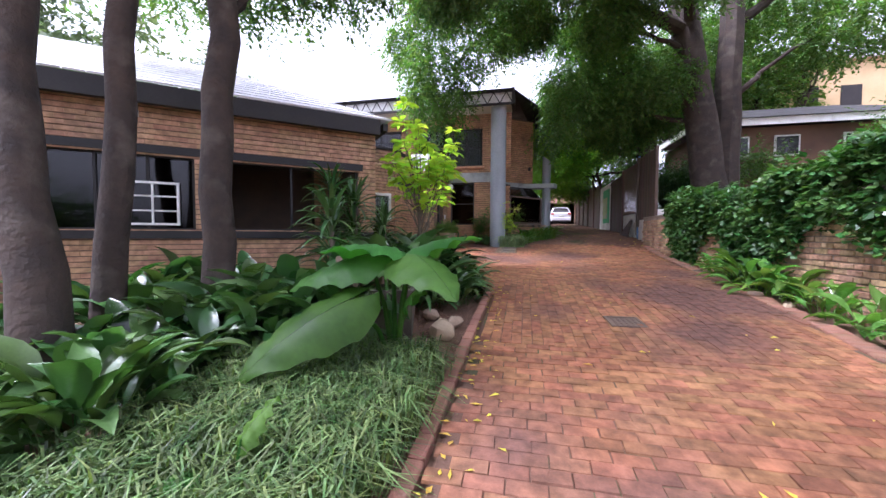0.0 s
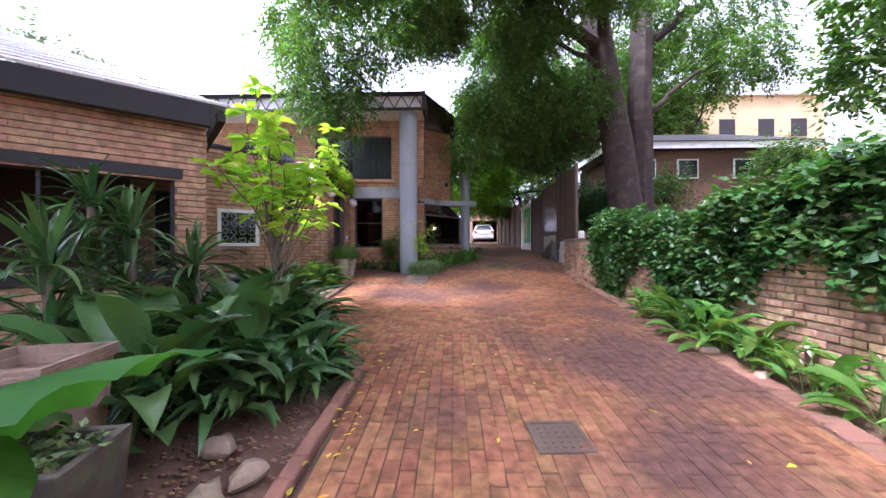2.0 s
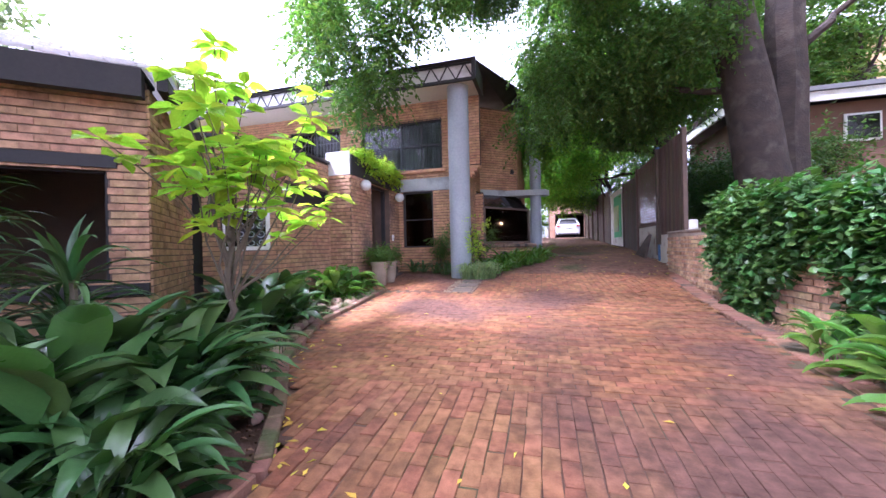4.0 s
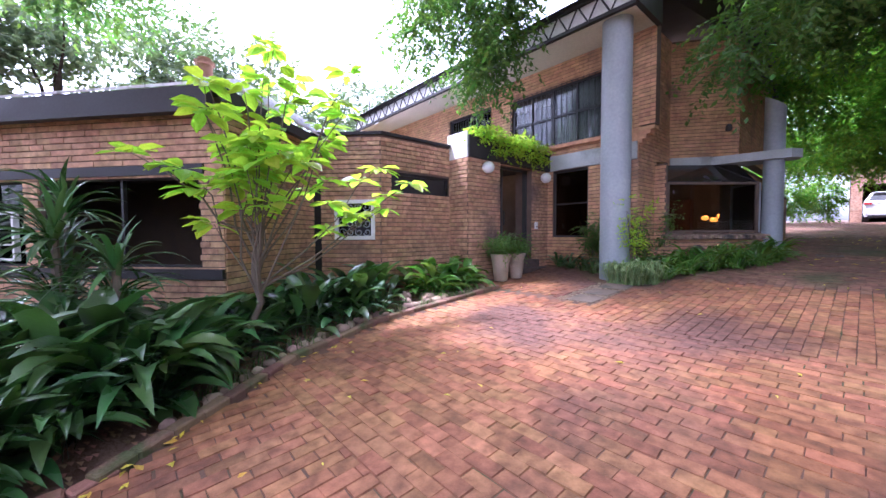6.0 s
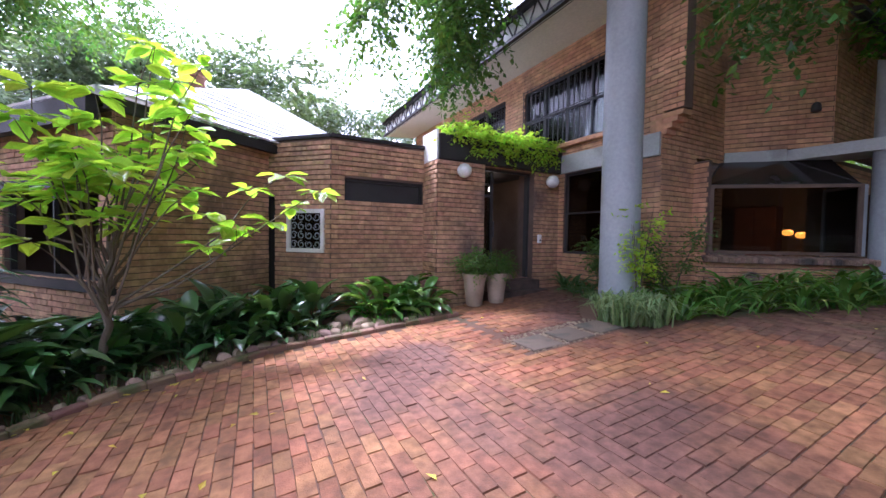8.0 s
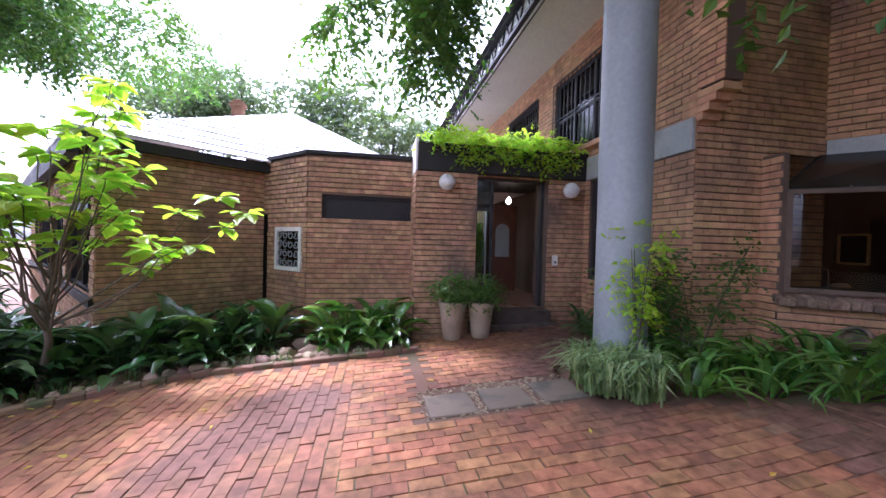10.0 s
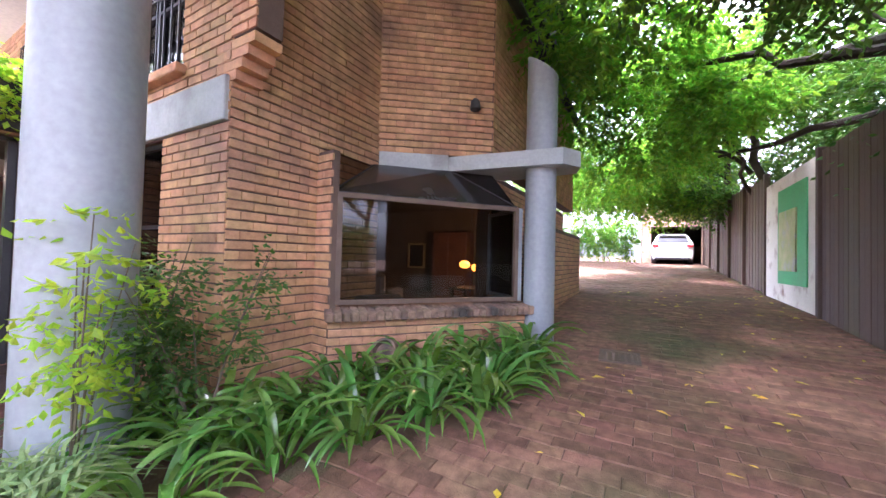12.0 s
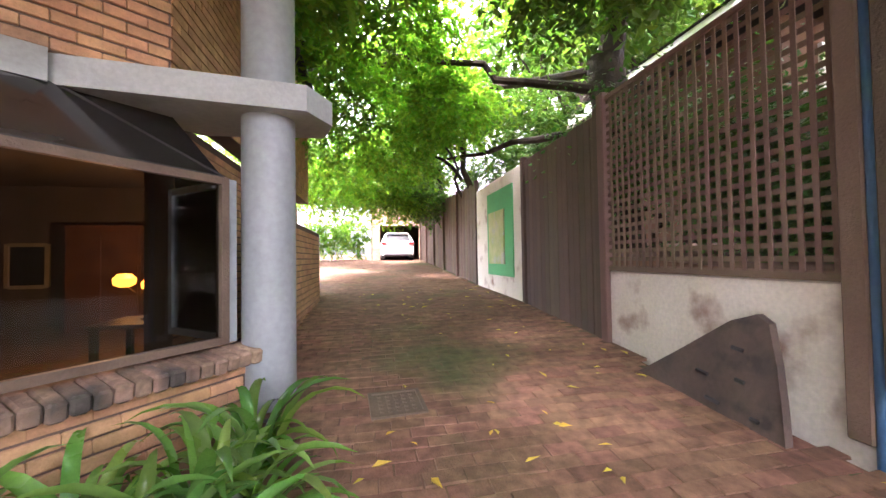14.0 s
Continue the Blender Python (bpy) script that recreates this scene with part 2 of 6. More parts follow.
    "globe": mat("opal_globe", (0.66, 0.68, 0.66), (0.74, 0.75, 0.73), 0.25, 3, 0.0, 20),
    "amber": glow_mat("amber_lamp", (1.0, 0.3, 0.02), 1.0),
    "bulb": glow_mat("warm_bulb", (1.0, 0.75, 0.45), 4.0),
    # foliage
    "canopy": mat("fine_canopy_leaf", (0.05, 0.11, 0.022), (0.11, 0.21, 0.04), 0.55, 0.5, 0, 20, rand="island", spread=0.35, leaf=0.4),
    # sunlit copy of the canopy leaf: sunlight is put into its brighter green
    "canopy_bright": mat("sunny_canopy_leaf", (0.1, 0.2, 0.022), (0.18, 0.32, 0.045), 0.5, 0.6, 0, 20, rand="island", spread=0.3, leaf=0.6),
    # greyed and lightened green: distance haze is put into the leaf colour
    "haze_leaf": mat("hazed_distant_leaf", (0.1, 0.15, 0.1), (0.17, 0.22, 0.15), 0.7, 0.3, 0, 20, rand="island", spread=0.3, leaf=0.3),
    "lime": mat("lime_young_leaf", (0.27, 0.4, 0.035), (0.4, 0.52, 0.06), 0.4, 2, 0.1, 60, rand="island", spread=0.2, leaf=0.6),
    "broad": mat("dark_broad_leaf", (0.036, 0.088, 0.024), (0.08, 0.165, 0.046), 0.32, 2, 0.15, 50, rand="object", spread=0.45, leaf=0.16, spec=0.65),
    "strap": mat("strap_leaf", (0.085, 0.19, 0.035), (0.165, 0.31, 0.06), 0.24, 2, 0.1, 60, rand="object", spread=0.35, leaf=0.3, spec=1.0),
    "strap_dark": mat("dark_strap_leaf", (0.04, 0.095, 0.026), (0.085, 0.165, 0.045), 0.38, 2, 0.1, 60, rand="object", spread=0.3, leaf=0.25, spec=0.6),
    "ear": mat("elephant_ear_leaf", (0.03, 0.095, 0.014), (0.062, 0.16, 0.025), 0.5, 3, 0.3, 25, rand="object", spread=0.25, leaf=0.45, spec=0.3),
    "grassy": mat("mondo_grass", (0.045, 0.095, 0.024), (0.15, 0.21, 0.075), 0.5, 6, 0, 60, rand="island", spread=0.6, leaf=0.3),
    "pale": mat("variegated_leaf", (0.16, 0.26, 0.09), (0.32, 0.4, 0.2), 0.5, 9, 0, 60, rand="island", spread=0.25, leaf=0.3),
    "creeper": mat("creeper_leaf", (0.026, 0.078, 0.018), (0.066, 0.15, 0.03), 0.42, 1.2, 0, 60, rand="island", spread=0.4, leaf=0.3),
    "palm": mat("grey_green_palm", (0.16, 0.2, 0.15), (0.24, 0.29, 0.22), 0.6, 1, 0, 20, rand="island", spread=0.2, leaf=0.3),
    "yellow": mat("yellow_fallen_leaf", (0.55, 0.38, 0.03), (0.66, 0.52, 0.07), 0.6, 8, 0.1, 60, rand="object", spread=0.3, leaf=0.2),
    "litter": mat("dry_leaf_litter", (0.2, 0.1, 0.05), (0.34, 0.2, 0.11), 0.9, 5, 0, 60, rand="island", spread=0.4),
}


# ---- mesh helpers ----
class MB:
    """Collects boxes, tubes and sheets into one mesh."""

    def __init__(self):
        self.v, self.f, self.m, self.n = [], [], [], 0

    def add(self, verts, faces, mi=0):
        self.f += [tuple(i + self.n for i in f) for f in faces]
        self.m += [mi] * len(faces)
        verts = [tuple(p) for p in verts]
        self.v += verts
        self.n += len(verts)
        return self

    def box(self, c, s, rot=None, mi=0, bevel=0.0):
        x, y, z = (a / 2 for a in s)
        if bevel <= 0:
            pts = [(-x, -y, -z), (x, -y, -z), (x, y, -z), (-x, y, -z), (-x, -y, z), (x, -y, z), (x, y, z), (-x, y, z)]
            fs = [(0, 3, 2, 1), (4, 5, 6, 7), (0, 1, 5, 4), (1, 2, 6, 5), (2, 3, 7, 6), (3, 0, 4, 7)]
        else:
            b = min(bevel, x * 0.6, y * 0.6, z * 0.6)
            rings = [(-z, b), (-z + b, 0), (z - b, 0), (z, b)]
            pts, fs = [], []
            for h, i in rings:
                j = b if i == 0 else b + i * 0.6
                pts += [(-x + j, -y + i, h), (x - j, -y + i, h), (x - i, -y + j, h), (x - i, y - j, h), (x - j, y - i, h), (-x + j, y - i, h), (-x + i, y - j, h), (-x + i, -y + j, h)]
            for k in range(3):
                for q in range(8):
                    a, c2 = k * 8 + q, k * 8 + (q + 1) % 8
                    fs.append((a, c2, c2 + 8, a + 8))
            fs += [tuple(range(7, -1, -1)), tuple(range(24, 32))]
        r = rot or Matrix.Identity(3)
        c = Vector(c)
        return self.add([c + r @ Vector(p) for p in pts], fs, mi)

    def tube(self, pts, radii, n=10, mi=0, cap=True):
        pts = [Vector(p) for p in pts]
        if isinstance(radii, (int, float)):
            radii = [radii] * len(pts)
        vs, fs = [], []
        up = Vector((0.31, 0.23, 0.92))
        for i, p in enumerate(pts):
            d = (pts[min(i + 1, len(pts) - 1)] - pts[max(i - 1, 0)]).normalized()
            if abs(d.dot(up)) > 0.98:
                up = Vector((1, 0.1, 0))
            a = d.cross(up).normalized()
            b = d.cross(a)
            for k in range(n):
                t = 2 * math.pi * k / n
                vs.append(p + radii[i] * (math.cos(t) * a + math.sin(t) * b))
        for i in range(len(pts) - 1):
            for k in range(n):
                k2 = (k + 1) % n
                fs.append((i * n + k, i * n + k2, (i + 1) * n + k2, (i + 1) * n + k))
        if cap:
            fs += [tuple(range(n - 1, -1, -1)), tuple(range((len(pts) - 1) * n, len(pts) * n))]
        return self.add(vs, fs, mi)

    def lathe(self, c, profile, n=24, mi=0):
        vs, fs = [], []
        for r, z in profile:
            vs += [(c[0] + r * math.cos(2 * math.pi * k / n), c[1] + r * math.sin(2 * math.pi * k / n), c[2] + z) for k in range(n)]
        for i in range(len(profile) - 1):
            for k in range(n):
                k2 = (k + 1) % n
                fs.append((i * n + k, i * n + k2, (i + 1) * n + k2, (i + 1) * n + k))
        fs += [tuple(range(n - 1, -1, -1)), tuple(range((len(profile) - 1) * n, len(profile) * n))]
        return self.add(vs, fs, mi)

    def prism(self, poly, z0, z1, mi=0):
        """An upright prism over a counter-clockwise plan polygon; z0, z1 numbers."""
        k = len(poly)
        vs = [(x, y, z0) for x, y in poly] + [(x, y, z1) for x, y in poly]
        fs = [tuple(range(k - 1, -1, -1)), tuple(range(k, 2 * k))] + [(i, (i + 1) % k, k + (i + 1) % k, k + i) for i in range(k)]
        return self.add(vs, fs, mi)

    def mesh(self, name, smooth=False):
        me = bpy.data.meshes.new(name)
        me.from_pydata(self.v, [], self.f)
        me.polygons.foreach_set("material_index", self.m)
        if smooth:
            me.polygons.foreach_set("use_smooth", [True] * len(me.polygons))
            me.set_sharp_from_angle(angle=radians(40))
        return me


def quads(name, v, q, smooth=False):
    """A mesh from arrays of places and of quads."""
    me = bpy.data.meshes.new(name)
    v, q = np.asarray(v, np.float32).reshape(-1, 3), np.asarray(q, np.int32).reshape(-1, 4)
    me.vertices.add(len(v))
    me.vertices.foreach_set("co", v.ravel())
    me.loops.add(q.size)
    me.loops.foreach_set("vertex_index", q.ravel())
    me.polygons.add(len(q))
    me.polygons.foreach_set("loop_start", np.arange(0, q.size, 4, dtype=np.int32))
    me.update(calc_edges=True)
    me.polygons.foreach_set("use_smooth", [smooth] * len(q))
    return me


def part(name, mb, material, parent=None, label="", smooth=False):
    me = mb.mesh(name, smooth) if isinstance(mb, MB) else mb
    if not me.materials:
        for mm in material if isinstance(material, (list, tuple)) else [material]:
            me.materials.append(M[mm])
    ob = new(name, me)
    ob.parent = parent
    if label:
        ob["label"] = label
    return ob


def thing(name, label, category, group="", kind="", at=(0, 0, 0)):
    ob = new(name)
    ob.empty_display_size = 0.1
    ob.location = at
    return tagged(ob, label, category, group, kind)


def solid(name, mb, material, label="", category="", group="", kind="", smooth=False):
    return tagged(part(name, mb, material, None, "", smooth), label, category, group, kind)


# ---- lie of the land ----
GY = [-40, 0, 4.5, 8, 12, 14, 16.7, 18.5, 21.5, 24.7, 35, 60]
GZ = [-3.2, 0.14, 0.55, 0.83, 1.12, 1.28, 1.59, 1.73, 1.95, 2.07, 2.66, 3.4]


def gz(y):
    """Height of the paving along the drive."""
    return float(np.interp(y, GY, GZ))


def left_edge(y):
    return float(np.interp(y, [-9, 6.8, 7.4, 8.3, 9.7, 12.35], [-0.1, -0.05, -0.42, -1.1, -1.62, -1.72]))


def right_edge(y):
    return float(np.interp(y, [-9, 4.8, 6.1, 8.5, 12.2, 14.5, 14.6], [3.3, 3.64, 3.82, 3.95, 4.15, 4.45, 4.86]))


BED = [(-2.4, 15.5), (-2.35, 14.8), (-1.2, 14.45), (-0.55, 13.75), (0.36, 13.65), (0.56, 14.4), (0.75, 15.2), (1.2, 15.9), (1.62, 16.35), (1.72, 17.1), (1.62, 17.75), (1.45, 18.1), (1.2, 18.0), (-0.5, 16.2)]


def in_poly(x, y, poly):
    inside, j = False, len(poly) - 1
    for i in range(len(poly)):
        (xi, yi), (xj, yj) = poly[i], poly[j]
        if (yi > y) != (yj > y) and x < (xj - xi) * (y - yi) / (yj - yi) + xi:
            inside = not inside
        j = i
    return inside


def paved(x, y):
    if y < 12.35:
        return left_edge(y) < x < right_edge(y)
    if y < 15.3:
        return -2.35 < x < right_edge(y) and not in_poly(x, y, BED)
    if y < 18.4:
        return 0.0 < x < right_edge(y) and not in_poly(x, y, BED) and x > 0.79 * (y - 16.3) - 0.1
    if y < 23:
        return 1.2 < x < 4.9
    return -6 < x < 4.9


# ---- ground ----
gx = [-400, -150, -60, -25, -12, -6, -3, -1, 0, 1, 2, 3, 4, 5.05, 5.12, 6, 9, 15, 30, 60, 150, 400]
gys = [-400, -150, -40, -20, -10, -4, 0, 2.2, 4.5, 6.2, 8, 10, 12, 13, 14, 15.3, 16.7, 17.6, 18.5, 20, 21.5, 23, 24.7, 30, 35, 45, 60, 150, 400]
gv = [(x, y, gz(y) - 0.07 + (1.05 if x > 5.1 else 0) + (0.05 if x < -0.5 and y < 12 else 0)) for y in gys for x in gx]
nx = len(gx)
gq = [(j * nx + i, j * nx + i + 1, (j + 1) * nx + i + 1, (j + 1) * nx + i) for j in range(len(gys) - 1) for i in range(nx - 1)]
ground = tagged(part("ground", quads("ground", gv, gq), "soil"), "bare brown garden soil with leaf litter", "ground", kind="structure")


# ---- walls ----
COURSE, BRICK_L = 0.085, 0.232


def wall_frame(p0, p1):
    d = Vector((p1[0] - p0[0], p1[1] - p0[1], 0))
    length = d.length
    d.normalize()
    return Vector((*p0, 0)), d, Vector((d.y, -d.x, 0)), length


def masonry(name, p0, p1, z0, z1, holes=(), thick=0.24, label="", core="mortar", face="brick", single="", most=0, course=COURSE, top=None, rough_lay=0.0, seed=1, stretch=None, vgap=0.003):
    """A wall from p0 to p1 whose outer face looks to the right of that way. holes: (u0, u1, za, zb). Real courses stand proud of a raked core."""
    o, d, n, length = wall_frame(p0, p1)
    mb = MB()
    us = sorted({0, length, *[u for h in holes for u in h[:2]]})
    zs = sorted({z0, z1, *[z for h in holes for z in h[2:]]})
    rot = Matrix((d, -n, Vector((0, 0, 1)))).transposed()
    for a, b in zip(us, us[1:]):
        for c, e in zip(zs, zs[1:]):
            um, zm = (a + b) / 2, (c + e) / 2
            if any(h[0] < um < h[1] and h[2] < zm < h[3] for h in holes) or b - a < 1e-4 or e - c < 1e-4:
                continue
            mb.box(o + d * um - n * (thick / 2) + Vector((0, 0, zm)), (b - a, thick, e - c), rot)
    wall = solid(name, mb, core, label, "wall", kind="structure")
    rng = random.Random(seed)
    items, rows = [], int((z1 - z0) / course)
    for r in range(rows):
        za, zb = z0 + r * course + 0.008, z0 + (r + 1) * course - 0.008
        u = -BRICK_L * (0.5 if r % 2 else 0.0) - 0.001
        while u < length:
            a, b = max(u, 0.0), min(u + BRICK_L - vgap, length)
            u += BRICK_L
            spans = [(a, b)]
            for h in holes:
                if h[2] < (za + zb) / 2 < h[3]:
                    nxt = []
                    for s, e in spans:
                        if h[1] <= s or h[0] >= e:
                            nxt.append((s, e))
                        else:
                            nxt += [(s, h[0])] if h[0] > s else []
                            nxt += [(h[1], e)] if h[1] < e else []
                    spans = nxt
            items += [(s, e, za, zb, rng.uniform(0.009, 0.015) + rng.uniform(0, rough_lay)) for s, e in spans if e - s > 0.03]
    keep = [i for i in items if i[1] - i[0] > BRICK_L - vgap - 0.01 and (stretch is None or stretch[0] < i[0] < stretch[1] and i[2] > stretch[2])][:most] if single else []
    kept = set(keep)
    rest = [i for i in items if i not in kept]
    if keep:
        bm = MB()
        bm.box((0, -0.006, 0), (BRICK_L - vgap, 0.024, course - 0.016), None, 0, 0.005)
        me = bm.mesh("brick")
        me.materials.append(M[single])
        base = rot.to_4x4()
        for s, e, za, zb, proud in keep:
            ob = new("brick", me)
            ob.parent = wall
            ob.matrix_basis = Matrix.Translation(o + d * ((s + e) / 2) + n * (proud - 0.012) + Vector((0, 0, (za + zb) / 2))) @ base
    if rest:
        arr = np.array(rest)
        u0, u1, za, zb, pr = arr.T
        on, dn, nn = np.array(o), np.array(d), np.array(n)
        def P(u, depth, z):
            return on + u[:, None] * dn + depth[:, None] * nn + z[:, None] * np.array([0, 0, 1.0])
        back = np.full(len(u0), -0.01)
        v = np.stack([P(u0, back, za), P(u1, back, za), P(u1, back, zb), P(u0, back, zb), P(u0, pr, za), P(u1, pr, za), P(u1, pr, zb), P(u0, pr, zb)], 1)
        f = np.array([(4, 5, 6, 7), (0, 1, 5, 4), (1, 2, 6, 5), (2, 3, 7, 6), (3, 0, 4, 7)])
        q = (np.arange(len(u0)) * 8)[:, None, None] + f
        courses = part("brick_courses", quads("brick_courses", v, q), face, wall)
        courses["kind"] = "stuff"
    return wall


def window(name, p0, p1, u0, u1, z0, z1, cols=2, rows=1, frame_mat="black", glass="tinted", bars=0, label="", fw=0.05, set_back=0.08, group=""):
    """A window with frame, glazing bars, panes and, if wanted, upright burglar bars."""
    o, d, n, _ = wall_frame(p0, p1)
    rot = Matrix((d, -n, Vector((0, 0, 1)))).transposed()
    root = thing(name, label, "window", group, "structure", o + d * ((u0 + u1) / 2) + Vector((0, 0, z0)))
    base = root.location.copy()
    def at(u, depth, z):
        return o + d * u + n * depth + Vector((0, 0, z)) - base
    fr = MB()
    for u in (u0 + fw / 2, u1 - fw / 2):
        fr.box(at(u, -set_back, (z0 + z1) / 2), (fw, 0.07, z1 - z0), rot)
    for z in (z0 + fw / 2, z1 - fw / 2):
        fr.box(at((u0 + u1) / 2, -set_back, z), (u1 - u0 - 2 * fw, 0.066, fw), rot)
    part("window_frame", fr, frame_mat, root)
    for k in range(1, cols):
        part("mullion", MB().box(at(u0 + (u1 - u0) * k / cols, -set_back, (z0 + z1) / 2), (fw * 0.8, 0.055, z1 - z0 - 2 * fw), rot), frame_mat, root)
    for k in range(1, rows):
        part("transom", MB().box(at((u0 + u1) / 2, -set_back, z0 + (z1 - z0) * k / rows), (u1 - u0 - 2 * fw, 0.05, fw * 0.7), rot), frame_mat, root)
    w = (u1 - u0) / cols
    for k in range(cols):
        if not glass:
            continue
        pane = part("pane", MB().box(at(u0 + w * (k + 0.5), -set_back - 0.01, (z0 + z1) / 2), (w - fw * 0.8, 0.008, z1 - z0 - 2 * fw), rot), glass, root)
        pane.visible_shadow = False
    if bars:
        bm = MB()
        for k in range(bars + 1):
            u = u0 + (u1 - u0) * k / bars
            bm.box(at(u, 0.05, (z0 + z1) / 2), (0.014, 0.014, z1 - z0 + 0.04), rot)
        for z in (z0, (z0 + z1) / 2, z1):
            bm.box(at((u0 + u1) / 2, 0.05, z), (u1 - u0, 0.02, 0.014), rot)
        part("burglar_bars", bm, frame_mat if frame_mat != "white" else "black", root)
    return root


# main two-storey house: front
FY = 15.4
FW0, FW1 = (-10.6, FY), (-0.41, FY)
def fu(x):
    return x - FW0[0]
masonry("wall_front", FW0, FW1, 1.0, 6.55, [(fu(-2.5), fu(-1.53), 2.1, 3.8), (fu(-3.85), fu(-1.22), 4.45, 5.95), (fu(-6.5), fu(-4.62), 5.1, 6.0)],
        label="orange face-brick upper house front with raked joints", seed=2, vgap=0.009)
masonry("wall_nib", (-0.41, FY), (-0.08, FY), 4.5, 6.55, thick=0.23, label="brick nib that widens the upper front", single="brick_one", most=100, seed=3, vgap=0.009)
window("window_1", FW0, FW1, fu(-3.85), fu(-1.22), 4.45, 5.95, 4, 2, "black", "glass", 18, "wide upper window with dark steel frame and burglar bars")
window("window_2", FW0, FW1, fu(-6.5), fu(-4.62), 5.1, 6.0, 2, 1, "black", "tinted", 16, "small barred upper window in brick wall")
window("window_3", FW0, FW1, fu(-2.5), fu(-1.53), 2.1, 3.8, 1, 2, "black", "tinted", 0, "tall dark ground-floor window beside porch")
# white curtain added to stand in for bright sky mirrored in the panes
cur = MB()
for k in range(26):
    cur.box((-2.58 + k * 0.05, 15.54 + 0.02 * (k % 2), 5.2), (0.05, 0.03, 1.45))
solid("curtain", cur, "white", "white curtain added in place of sky reflected in the upper window", "curtain")
lintel = solid("lintel_band", MB().box((-1.56, FY - 0.005, 4.0), (2.28, 0.08, 0.38), None, 0, 0.008), "concrete", "pale grey concrete band above ground-floor window", "lintel", kind="structure")
solid("window_ledge", MB().box((-2.53, FY - 0.04, 4.4), (2.8, 0.13, 0.09), None, 0, 0.01), "brick", "sloping brick sill under the upper window", "sill", kind="structure")
corb = MB()
for k in range(4):
    corb.box((-0.41 + 0.04 + k * 0.04 - 0.1, FY + 0.11, 4.2 + k * 0.085 - 0.02), (0.28 + 0.08 * k, 0.24, 0.08))
solid("corbel", corb, "brick", "stepped brick corbel below the nib", "corbel", kind="structure")

# pier and bay side
masonry("wall_pier", (-0.41, FY), (-0.41, 17.3), 1.2, 6.9, thick=0.22, label="orange face-brick pier with deep raked joints", single="brick_one", most=300, seed=4)
masonry("wall_bay_return", (-0.4, 16.33), (-0.15, 16.3), 1.2, 3.78, thick=0.08, label="narrow brick return beside the bay window", single="brick_one", most=300, seed=5)
BAY0, BAY1 = (-0.15, 16.3), (1.3, 18.14)
masonry("wall_bay", BAY0, BAY1, 1.2, 2.06, thick=0.22, label="low brick wall under the bay window", single="brick_one", most=90, seed=6)
masonry("wall_bay_end", BAY1, (0.55, 18.75), 1.2, 2.06, thick=0.2, label="low brick end of the bay", single="brick_one", most=300, seed=7)
masonry("wall_upper_angle", (-0.42, 17.28), (0.79, 18.2), 4.05, 6.9, thick=0.22, label="angled upper brick wall above the bay", single="brick_one", most=300, seed=8)
masonry("wall_upper_side", (0.79, 18.2), (0.79, 24.0), 4.05, 6.9, thick=0.22, label="upper brick side wall along the drive", seed=9)
masonry("wall_lower_side", (0.55, 18.75), (0.55, 24.0), 1.2, 4.0, thick=0.22, label="lower brick side wall in shade", seed=10)

# brick-on-edge sill of the bay
o, d, n, L = wall_frame(BAY0, BAY1)
rot = Matrix((d, -n, Vector((0, 0, 1)))).transposed()
bay_sill = thing("bay_sill", "weathered brick-on-edge sill under the bay window", "sill", kind="structure", at=o + Vector((0, 0, 2.06)))
sill_brick = MB().box((0, 0, 0), (0.08, 0.27, 0.1), None, 0, 0.014).mesh("brick")
sill_brick.materials.append(M["sillbrick"])
cnt = int(L / 0.083)
for k in range(cnt + 1):
    ob = new("brick", sill_brick)
    ob.parent = bay_sill
    ob.matrix_basis = Matrix.Translation(d * (k * L / cnt) + n * 0.01 + Vector((0, 0, 0.055 + random.uniform(-0.004, 0.004)))) @ rot.to_4x4() @ pose(0, 0, 0, random.uniform(6, 10), 0, random.uniform(-1, 1))
# grey concrete band and beam
band = MB()
def strip(mb, a, b, z0, z1, thick, mi=0, out=0.06):
    o, d, n, L = wall_frame(a, b)
    rot = Matrix((d, -n, Vector((0, 0, 1)))).transposed()
    return mb.box(o + d * (L / 2) + n * (out - thick / 2) + Vector((0, 0, (z0 + z1) / 2)), (L, thick, z1 - z0), rot, mi)
strip(band, (-0.4, 17.3), (0.31, 17.84), 3.85, 4.05, 0.3, out=0.05)
solid("concrete_band", band, "concrete", "grey painted concrete band under the upper wall", "beam", kind="structure")
beam = MB().prism([(0.31, 17.84), (1.75, 18.02), (1.9, 18.3), (1.8, 18.62), (0.8, 18.7), (0.33, 18.1)], 3.85, 4.04)
solid("concrete_beam", beam, "concrete", "grey painted concrete slab beam resting on the steel column", "beam", kind="structure")

# sloping glazed hood and bay window
NB = Vector((n.x, n.y, 0))
hood = thing("glazed_hood", "dark sloping glazed hood above the bay window", "canopy", kind="structure", at=(0, 0, 0))
e0, e1 = o + d * 0.0 - n * 0.06 + Vector((0, 0, 3.36)), o + d * (L - 0.12) - n * 0.06 + Vector((0, 0, 3.36))
t0, t1 = Vector((-0.4, 17.22, 3.86)), Vector((0.33, 17.86, 3.86))
gl = MB().add([e0, e1, t1, t0], [(0, 1, 2, 3)]).add([p + Vector((0, 0, 0.012)) for p in (e0, e1, t1, t0)], [(0, 1, 2, 3)])
part("sloping_pane", gl, "hood", hood)
sg = MB().add([e0, t0, Vector((-0.39, 16.36, 3.86)), Vector((-0.15, 16.33, 3.8))], [(0, 1, 2, 3)])
part("side_pane", sg, "tinted", hood)
for a, b in ((e0, t0), (e1, t1), (e0 * 0.5 + e1 * 0.5, t0 * 0.5 + t1 * 0.5)):
